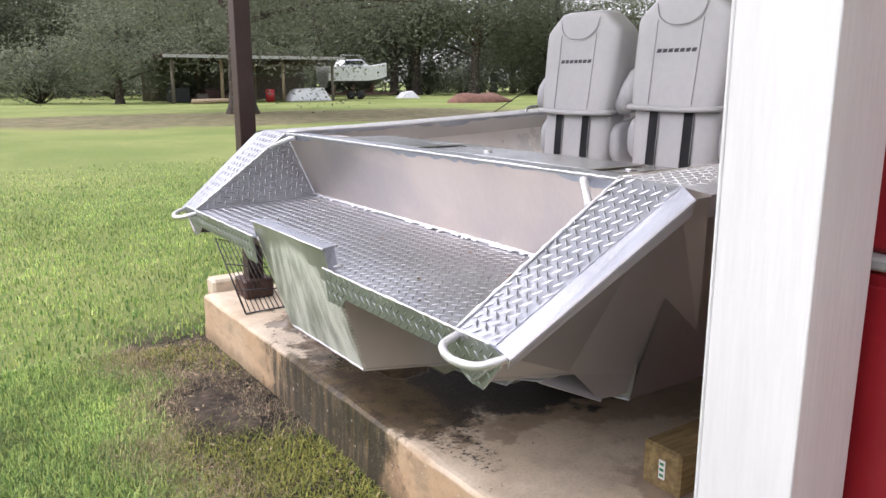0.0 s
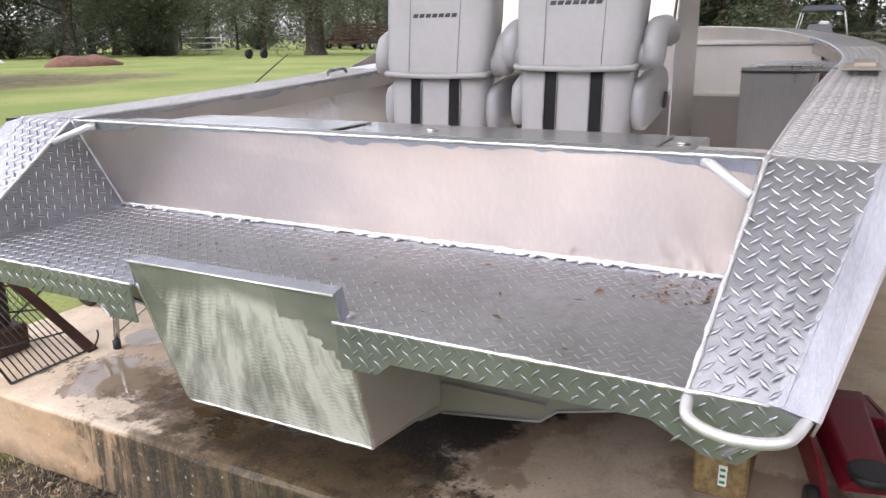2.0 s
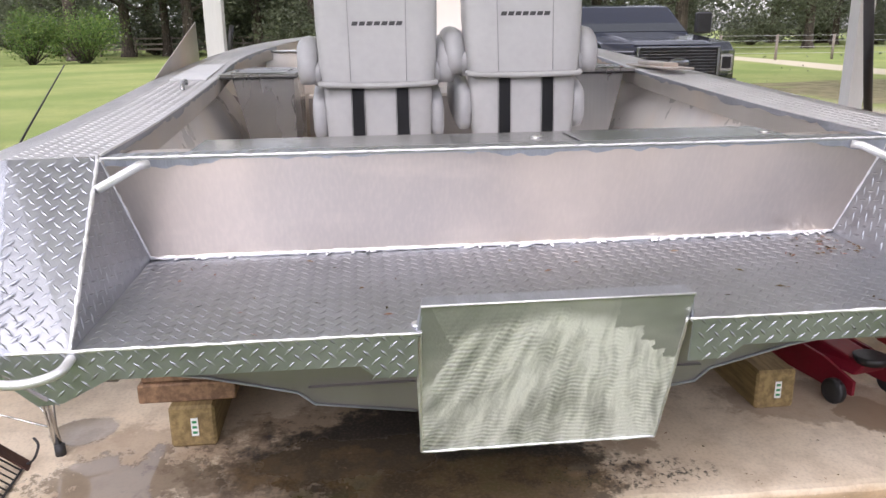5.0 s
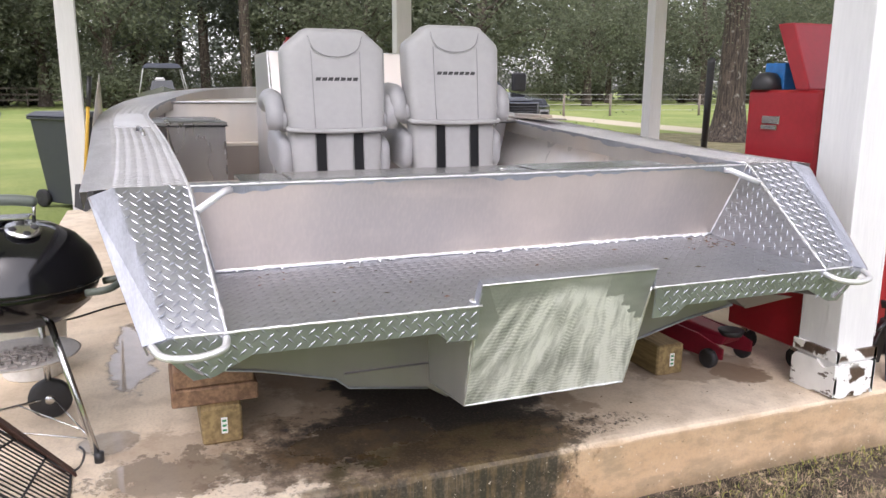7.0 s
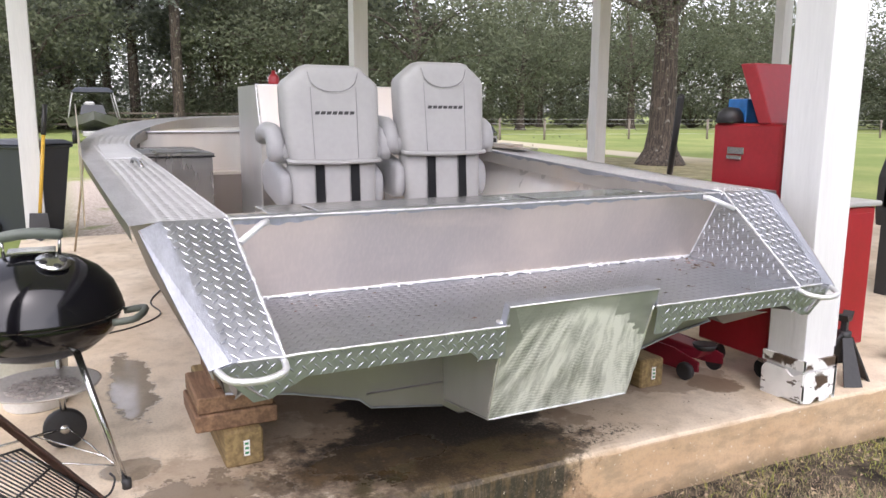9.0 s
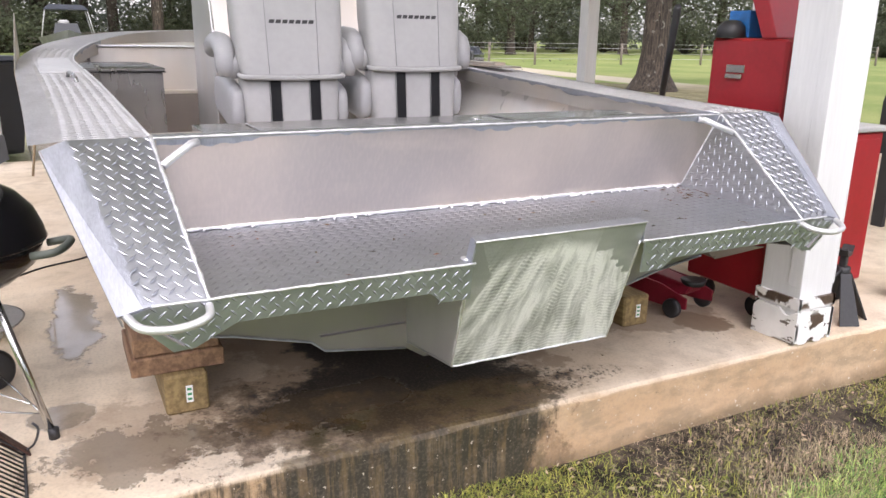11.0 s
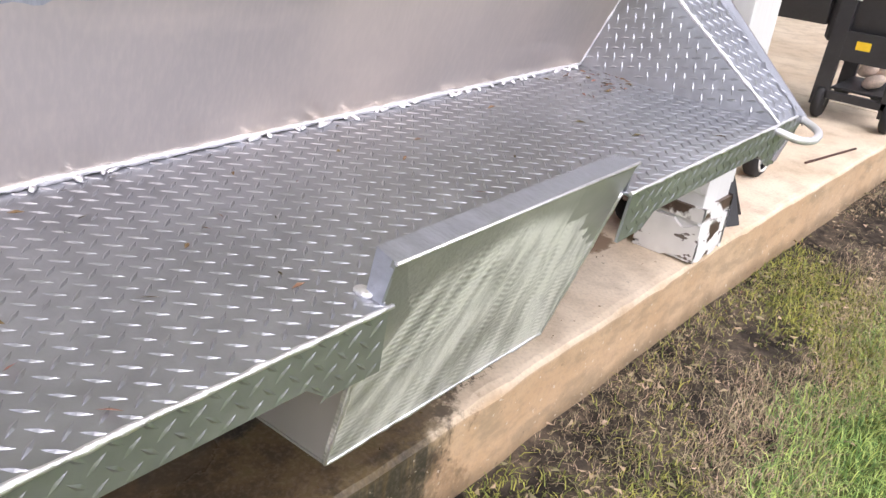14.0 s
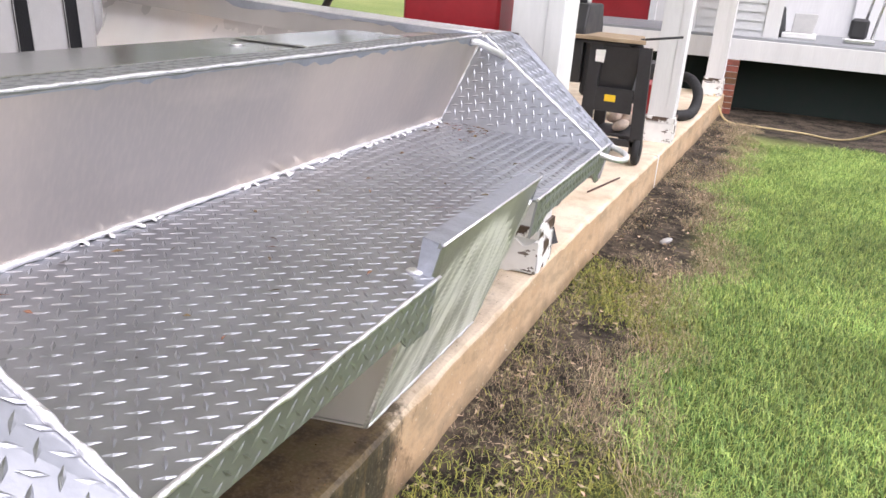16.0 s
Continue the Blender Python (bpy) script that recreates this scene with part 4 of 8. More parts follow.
for s in (1, -1):
    o = 0.289
    wpart("motor_cheek", slab_of([(MX0 + 0.003, YC + s * o, 0.712), (0.988, YC + s * (o - 0.004), 0.714), (0.990, YC + s * (o + 0.010), 0.654), (MX0 + 0.016, YC + s * (o + 0.009), 0.650)], 0.005), GRIND, boat)
    blob = bmesh.new()
    bmesh.ops.create_icosphere(blob, subdivisions=2, radius=0.012, matrix=pose(0.994, YC + s * (o + 0.008), 0.655) @ Matrix.Diagonal((1.5, 1.0, 0.5, 1)))
    wpart("weld_blob", blob, WELD, boat, "lumpy weld end", True)
    pts = [(plate_x(0.645) + 0.004, YC + s * 0.288, 0.645), (1.46, YC + s * 0.275, 0.65), (1.46, YC + s * 0.262, 0.235), (plate_x(0.30) + 0.006, YC + s * 0.283, 0.30)]
    wpart("bracket_side", slab_of(pts, 0.005 * s), BRUSHED, boat)
wpart("bracket_bottom", slab_of([(plate_x(0.298) + 0.004, YC - 0.284, 0.298), (1.46, YC - 0.262, 0.233), (1.46, YC + 0.262, 0.233), (plate_x(0.298) + 0.004, YC + 0.284, 0.298)], 0.005), BRUSHED, boat)

# hull: side and bottom lofted from the stern to the blunt bow
HX = 1.45
STATIONS = [(HX, 1.235, 0.93, 1.06, 0.385, 0.0), (2.4, 1.26, 0.96, 1.08, 0.385, 0.0), (3.5, 1.30, 1.01, 1.10, 0.40, 0.0), (4.2, 1.31, 1.05, 1.06, 0.44, 0.03), (4.8, 1.22, 1.10, 0.92, 0.56, 0.13), (5.3, 0.98, 1.16, 0.66, 0.78, 0.33), (5.65, 0.6, 1.20, 0.38, 1.0, 0.6), (5.8, 0.3, 1.22, 0.15, 1.15, 0.85)]
for s in (1, -1):
    b = bmesh.new()
    rows = []
    for x, ot, zt, oc, zc, up in STATIONS:
        k = oc / 1.06
        rows.append([b.verts.new((x, YC + s * o, z)) for o, z in ((ot, zt), (ot * 0.55 + oc * 0.45, zt * 0.55 + zc * 0.45), (oc, zc), (0.84 * k, 0.35 + up), (0.60 * k, 0.290 + up), (0.555 * k, 0.252 + up), (0.27 * k, 0.212 + up), (0.2 * k, 0.168 + up), (0.0, 0.165 + up))])
    for a, c in zip(rows, rows[1:]):
        for i in range(len(a) - 1):
            b.faces.new((a[i], a[i + 1], c[i + 1], c[i]))
    bmesh.ops.solidify(b, geom=b.faces[:], thickness=0.005)
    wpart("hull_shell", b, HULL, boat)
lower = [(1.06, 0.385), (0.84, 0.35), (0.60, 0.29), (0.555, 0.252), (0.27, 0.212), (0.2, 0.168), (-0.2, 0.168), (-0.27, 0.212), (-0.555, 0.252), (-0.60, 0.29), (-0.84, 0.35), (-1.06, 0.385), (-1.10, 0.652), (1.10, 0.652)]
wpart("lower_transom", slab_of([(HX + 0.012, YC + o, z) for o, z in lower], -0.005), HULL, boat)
for s in (1, -1):
    pts = [(HX, YC + s * o, z) for o, z in ((1.06, 0.385), (0.84, 0.35), (0.60, 0.29), (0.555, 0.252), (0.27, 0.212))]
    wpart("stern_edge", tube(pts, 0.004, 6), GRIND, boat)
    wpart("drain_step", box(HX - 0.010, HX + 0.012, YC + s * 0.42 - 0.15, YC + s * 0.42 + 0.15, 0.30, 0.306), HULL, boat)

# gunwales: tread top, bright outer band, inner lip
OUT = [(1.385, 1.238), (2.0, 1.258), (2.8, 1.288), (3.5, 1.313), (4.2, 1.323), (4.7, 1.27), (5.1, 1.145), (5.5, 0.87), (5.78, 0.47), (5.86, 0.0)]
INN = [(1.412, 1.034), (2.0, 1.04), (2.8, 1.06), (3.5, 1.09), (4.1, 1.12), (4.5, 1.07), (4.85, 0.95), (5.2, 0.70), (5.45, 0.38), (5.52, 0.0)]
ZG = [0.970, 0.985, 1.018, 1.050, 1.085, 1.130, 1.175, 1.225, 1.250, 1.258]
out_line, inn_line = arc([(x, o, z) for (x, o), z in zip(OUT, ZG)], 6), arc([(x, o, z) for (x, o), z in zip(INN, ZG)], 6)


def ribbon(a, c, s):
    b = bmesh.new()
    va, vc = [b.verts.new((p.x, YC + s * p.y, p.z)) for p in a], [b.verts.new((p.x, YC + s * p.y, p.z)) for p in c]
    for i in range(len(va) - 1):
        b.faces.new((va[i], va[i + 1], vc[i + 1], vc[i]))
    bmesh.ops.solidify(b, geom=b.faces[:], thickness=0.005)
    return b


for s in (1, -1):
    wpart("gunwale_top", ribbon(out_line, inn_line, s), GUNWALE_LIT, boat, "tread-plate gunwale")
    v, f = [], []
    for i in range(0, 36):
        quad = side(s, [tuple(out_line[i]), tuple(inn_line[i]), tuple(inn_line[i + 1]), tuple(out_line[i + 1])])
        quad = [(x, y, z + 0.0005) for x, y, z in quad]
        if i < 30:
            vv, ff = lug_field(quad, 0.0, (1, 0, 0))
            k = len(v)
            v += vv
            f += [tuple(j + k for j in q) for q in ff]
    wsoup("gunwale_tread", (v, f), GUNWALE_LIT, boat)
    def off(p, q, d, dz):
        n2 = Vector((p.x - q.x, p.y - q.y, 0)).normalized()
        return Vector((p.x + n2.x * d, p.y + n2.y * d, p.z + dz))
    outer = [off(p, q, 0.085, -0.006) for p, q in zip(out_line, inn_line)]
    wpart("gunwale_band", ribbon(outer, out_line, s), BAND_LIT, boat, "bright ground bare metal edge")
    drop = [Vector((p.x, p.y - 0.008, p.z - 0.05)) for p in outer]
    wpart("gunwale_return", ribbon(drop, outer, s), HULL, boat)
    low = [Vector((p.x - 0.0, p.y + 0.004, p.z - 0.085)) for p in inn_line]
    wpart("gunwale_inner_lip", ribbon(inn_line, low, s), INNER, boat, "smooth folded inner lip with grinding marks")
    bb, last = bmesh.new(), None
    for k in range(37):
        for t in (0.0, 0.33, 0.66):
            p = inn_line[k].lerp(inn_line[k + 1], t)
            w_ = 0.014 + 0.03 * max(0.0, noise.noise((k * 0.5 + t, s * 4, 2)) + 0.1) + 0.012 * noise.noise(((k + t) * 2.1, s, 8))
            row = (bb.verts.new((p.x, YC + s * (p.y - 0.003), p.z)), bb.verts.new((p.x, YC + s * (p.y - 0.002), p.z - max(0.005, w_))))
            if last:
                bb.faces.new((last[0], row[0], row[1], last[1]))
            last = row
    wpart("lip_grinding_mark", bb, GRIND, boat, "ragged bright grinding mark")
    wpart("lip_weld", tube([(p.x, YC + s * p.y, p.z) for p in inn_line], 0.004, 6), WELD, boat)

# aft deck just ahead of the transom
strip = [(TOPX, YC - 1.03, TOPZ + 0.001), (TOPX + 0.115, YC - 1.03, TOPZ - 0.004), (TOPX + 0.115, YC + 1.03, TOPZ - 0.004), (TOPX, YC + 1.03, TOPZ + 0.001)]
wpart("aft_deck_strip", slab_of(strip, 0.006), TREAD, boat, "narrow tread-plate strip")
wsoup("aft_strip_tread", lug_field(strip, 0.008, (0, 1, 0)), LUG, boat)
wpart("aft_deck", box(TOPX + 0.117, 1.83, YC - 0.86, YC + 0.86, 0.925, 0.950, 0.002), DECK, boat, "polished bare deck")
wpart("aft_deck_side", box(TOPX + 0.117, 1.66, YC + 0.862, YC + 1.03, 0.925, 0.949, 0.002), SHEET, boat)
wpart("aft_deck_side", box(TOPX + 0.117, 1.66, YC - 1.03, YC - 0.862, 0.925, 0.949, 0.002), SHEET, boat)
wpart("aft_deck_face", box(1.815, 1.822, YC - 0.86, YC + 0.86, 0.45, 0.924), SHEET, boat)
for o in (-0.5, 0.42):
    wpart("deck_hatch", box(1.56, 1.79, YC + o - 0.28, YC + o + 0.28, 0.9515, 0.956, 0.002), DECK, boat, "flush hatch lid")
for o, x in ((-0.12, 1.70), (0.33, 1.74), (-0.82, 1.68)):
    wpart("deck_latch", lathe([(0.0, 0.0), (0.018, 0.0), (0.018, 0.003), (0.008, 0.005), (0.0, 0.005)], 14, (x, YC + o, 0.9505)), CHROME, boat, "small round latch")
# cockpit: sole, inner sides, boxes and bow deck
wpart("cockpit_sole", box(1.47, 5.0, YC - 1.02, YC + 1.02, 0.43, 0.45), COCKPIT_LIT, boat, "cockpit floor with sky brightness in its colour")
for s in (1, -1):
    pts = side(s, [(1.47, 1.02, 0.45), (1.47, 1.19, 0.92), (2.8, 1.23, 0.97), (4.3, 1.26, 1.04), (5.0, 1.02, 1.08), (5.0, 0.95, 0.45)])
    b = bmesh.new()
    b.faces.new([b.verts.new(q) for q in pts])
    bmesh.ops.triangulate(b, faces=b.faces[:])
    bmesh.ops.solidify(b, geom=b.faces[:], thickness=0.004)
    wpart("cockpit_side", b, COCKPIT_LIT, boat, "bare inner hull side with sky brightness in its colour")
    # storage box with a hinged lid
    y0, y1 = sorted((YC + s * 0.72, YC + s * 1.1))
    a0, a1 = YC + s * 0.72, YC + s * 0.90
    wpart("storage_box", hexa([(3.55, a0, 0.45), (4.35, a0, 0.45), (4.35, a1, 0.45), (3.55, a1, 0.45)], [(3.55, a0, 1.035), (4.35, a0, 1.035), (4.35, a1 + s * 0.13, 1.035), (3.55, a1 + s * 0.13, 1.035)], 0.004), BOX_METAL, boat, "swirl-brushed storage box")
    lid = wpart("storage_lid", box(3.54, 4.36, y0 - 0.01, y1 + 0.0, 1.04, 1.058, 0.004), BOX_METAL, boat, "shiny hinged lid")
    wpart("lid_panel", box(3.60, 4.30, y0 + 0.05, y1 - 0.06, 1.059, 1.063, 0.002), BOX_METAL, lid)
    wpart("lid_seal", box(3.535, 4.365, y0 - 0.014, y1 + 0.004, 1.0355, 1.0395, 0.001), BLACK_MATT, lid, "black rubber seal")
    hy = YC + s * 1.03
    wpart("lid_hinge", box(3.60, 3.76, hy - 0.012, hy + 0.012, 1.059, 1.07, 0.002), CHROME, boat, "metal hinge")
wpart("bow_riser", box(4.86, 4.88, YC - 1.0, YC + 1.0, 0.45, 1.135), INNER, boat)
wpart("bow_step", box(4.7, 4.86, YC - 0.72, YC + 0.72, 0.84, 0.86, 0.003), INNER, boat)
wpart("bow_step_face", box(4.7, 4.706, YC - 0.72, YC + 0.72, 0.45, 0.84), HULL, boat)
deck = [(4.84, YC - 0.99, 1.145), (5.16, YC - 0.76, 1.16), (5.45, YC - 0.42, 1.168), (5.54, YC, 1.17), (5.45, YC + 0.42, 1.168), (5.16, YC + 0.76, 1.16), (4.84, YC + 0.99, 1.145)]
wpart("bow_deck", slab_of(deck, 0.006), BOW_METAL, boat, "brushed raised bow deck")
wpart("bow_deck_edge", tube([(4.84, YC - 0.98, 1.146), (4.84, YC + 0.98, 1.146)], 0.008, 6), TUBE, boat)
# centre console
def console_side(y):
    return prism([(3.29, 0.45), (3.85, 0.45), (3.85, 1.44), (3.37, 1.44), (3.29, 1.19)], "y", y, y + 0.006)


con = wpart("console", console_side(1.862), BRUSHED, boat, "streaky bare aluminium console side")
wpart("console_side", console_side(2.824), BRUSHED, con)
wpart("dash_panel", hexa([(3.26, 1.875, 1.19), (3.28, 1.875, 1.18), (3.28, 2.82, 1.18), (3.26, 2.82, 1.19)], [(3.36, 1.875, 1.44), (3.38, 1.875, 1.44), (3.38, 2.82, 1.44), (3.36, 2.82, 1.44)], 0.003), INNER, con, "pale slanted dash panel")
wpart("console_top", box(3.37, 3.85, 1.869, 2.823, 1.428, 1.438, 0.002), BRUSHED, con)
wpart("console_edge", tube([(3.37, 1.862, 1.44), (3.37, 2.83, 1.44)], 0.005, 6), TUBE, con)
wpart("console_corner", tube([(3.29, 1.862, 0.46), (3.29, 1.862, 1.19), (3.37, 1.862, 1.44)], 0.004, 6), TUBE, con)
wpart("console_shelf", box(3.40, 3.83, 1.869, 2.823, 0.95, 0.957, 0.002), BRUSHED, con)
# fin on the port gunwale, stacked offcuts on the starboard one
fy = YC + 1.402
wpart("gunwale_fin", slab_of([(3.52, fy, 1.03), (3.52, fy, 1.05), (4.66, fy, 1.335), (4.74, fy, 0.50), (4.4, fy, 0.55)], 0.004), SHEET, boat, "triangular sheet fin")
cleat = arc([(2.95, YC + 1.15, 1.02), (2.97, YC + 1.155, 1.045), (3.05, YC + 1.165, 1.055), (3.14, YC + 1.175, 1.055), (3.17, YC + 1.18, 1.03)], 5)
wpart("gunwale_cleat", tube(cleat, 0.009, 8), BOX_METAL, boat, "bent metal cleat", True)
wpart("gunwale_doubler", slab_of([(3.35, YC + 1.12, 1.051), (3.35, YC + 1.29, 1.051), (4.1, YC + 1.30, 1.090), (4.1, YC + 1.15, 1.090)], -0.006), GUNWALE_LIT, boat)

# weld beads along the platform
def bead(points, r, seed):
    rr = random.Random(seed)
    pts = []
    for a, c in zip(points, points[1:]):
        a, c = Vector(a), Vector(c)
        n = max(2, int((c - a).length / 0.018))
        for i in range(n):
            pts.append(a.lerp(c, i / n) + Vector((rr.uniform(-1, 1), rr.uniform(-1, 1), rr.uniform(-1, 1))) * 0.0007)
    pts.append(Vector(points[-1]))
    return tube(pts, [r * rr.uniform(0.65, 1.35) for _ in pts], 6)


wpart("platform_weld", bead([(PB - 0.004, YC - 0.966, 0.681), (PB - 0.004, YC + 0.966, 0.681)], 0.0062, 1), WELD, boat, "ragged bright weld bead")
rr = random.Random(12)
for k in range(44):
    y = YC + rr.uniform(-0.95, 0.95)
    lump = bmesh.new()
    bmesh.ops.create_icosphere(lump, subdivisions=1, radius=rr.uniform(0.005, 0.009), matrix=pose(PB - 0.010 - abs(rr.gauss(0, 0.004)), y, 0.6785, 0, 0, rr.uniform(0, 90)) @ Matrix.Diagonal((0.8, rr.uniform(1.2, 3.0), 0.6, 1)))
    wpart("weld_lump", lump, WELD, boat, "", True)
for k in range(12):
    y, w = YC - 0.90 + k * 0.155 + rr.uniform(-0.05, 0.05), rr.uniform(0.003, 0.007)
    x = PB - 0.03 - abs(rr.gauss(0, 0.010))
    z = 0.650 + (x - PA) * 0.0446 + 0.0026
    bb = bmesh.new()
    bb.faces.new([bb.verts.new((x + math.cos(a) * w * rr.uniform(0.4, 0.8), y + math.sin(a) * w * rr.uniform(1.0, 1.7), z)) for a in (0.2, 1.1, 1.9, 2.9, 3.8, 4.7, 5.6)])
    wpart("soot_flake", bb, SOOT, boat, "dark flaked weld soot")
wpart("aft_edge_weld", bead([(PA, YC - 1.11, 0.653), (PA, YC - 0.29, 0.653)], 0.0042, 2), WELD, boat)
wpart("aft_edge_weld", bead([(PA, YC + 0.29, 0.653), (PA, YC + 1.11, 0.653)], 0.0042, 3), WELD, boat)
wpart("top_edge_weld", bead([(TOPX, YC - 1.03, TOPZ + 0.001), (TOPX, YC + 1.03, TOPZ + 0.001)], 0.0036, 4), WELD, boat)
for s in (1, -1):
    wpart("slope_weld", bead([(PA, YC + s * 0.986, 0.655), (TOPX + 0.005, YC + s * 1.034, 0.970)], 0.005, 5), WELD, boat)
    wpart("corner_weld", bead([(PB, YC + s * 0.966, 0.678), (TOPX, YC + s * 1.03, TOPZ)], 0.0045, 6), WELD, boat)
    wpart("plate_weld", bead([(plate_x(0.65), YC + s * 0.292, 0.65), (plate_x(0.298), YC + s * 0.286, 0.298)], 0.0035, 7), WELD, boat)
wpart("plate_weld", bead([(plate_x(0.297), YC - 0.286, 0.297), (plate_x(0.297), YC + 0.284, 0.297)], 0.0035, 8), WELD, boat)



def ragged(name, a, c, down, width, seed, lift, material=GRIND):
    """A ragged bright ground strip below the edge from a to c."""
    b = bmesh.new()
    a, c, down, lift = Vector(a), Vector(c), Vector(down).normalized(), Vector(lift)
    last = None
    n = int((c - a).length / 0.012)
    for k in range(n + 1):
        p = a.lerp(c, k / n)
        w = width * max(0.12, 0.55 + 1.3 * noise.noise((k * 0.05, seed, 0)) + 0.5 * noise.noise((k * 0.35, seed, 3)))
        row = (b.verts.new(p + lift), b.verts.new(p + lift + down * w))
        if last:
            b.faces.new((last[0], row[0], row[1], last[1]))
        last = row
    return wpart(name, b, material, boat, "ragged bright grinding mark")


lean_down = (PB - TOPX, 0, 0.675 - TOPZ)
ragged("grinding_mark", (TOPX, YC - 1.02, TOPZ - 0.004), (TOPX, YC + 1.02, TOPZ - 0.004), lean_down, 0.022, 1.5, (-0.0025, 0, -0.001))

# twigs and leaf litter on the platform
v, f = [], []
rr = random.Random(3)
for i in range(90):
    x, y = (rr.uniform(0.97, 1.49), YC + rr.uniform(-0.93, 0.93)) if i > 50 else (rr.gauss(1.36, 0.05), YC - min(0.95, abs(rr.gauss(0.88, 0.07))))
    a, l, w = rr.uniform(0, 6.3), rr.uniform(0.004, 0.016), rr.uniform(0.001, 0.004)
    z = 0.650 + (x - PA) * 0.0444 + 0.004
    c, s_ = math.cos(a), math.sin(a)
    k = len(v)
    v += [(x + c * l, y + s_ * l, z), (x - s_ * w, y + c * w, z + 0.003), (x - c * l, y - s_ * l, z), (x + s_ * w, y - c * w, z)]
    f.append((k, k + 1, k + 2, k + 3))
soup("leaf_litter", v, f, LEAF_DEAD, None, "few dark twigs and leaf bits on the boarding platform", "litter")
b = join(box(3.2, 3.8, YC - 1.27, YC - 1.13, 1.062, 1.072, 0.002), box(3.35, 3.72, YC - 1.25, YC - 1.17, 1.072, 1.09, 0.003))
single("metal_offcuts", b, SHEET, "flat aluminium offcuts lying on the gunwale", "offcut")


# ---- helm chairs ----
def section(hw, d0, d1, z, power=3.2, n=28):
    """A rounded-rectangle ring: half width hw, from depth d0 (aft) to d1."""
    out = []
    c, h = (d0 + d1) / 2, (d1 - d0) / 2
    for k in range(n):
        a = k * math.tau / n
        u, w = math.cos(a), math.sin(a)
        out.append((c + math.copysign(abs(u) ** (2 / power), u) * h, math.copysign(abs(w) ** (2 / power), w) * hw, z))
    return out


def loft(rings):
    b = bmesh.new()
    vs = [[b.verts.new(p) for p in r] for r in rings]
    for a, c in zip(vs, vs[1:]):
        for k in range(len(a)):
            f = b.faces.new((a[k], a[(k + 1) % len(a)], c[(k + 1) % len(a)], c[k]))
            f.smooth = True
    b.faces.new(vs[0][::-1])
    b.faces.new(vs[-1])
    return b


def back_x(z):
    """Depth of the chair's rear face at a height."""
    return 0.018 + (z - 0.87) * 0.06 if z < 1.06 else 0.016 + (z - 1.06) * 0.12


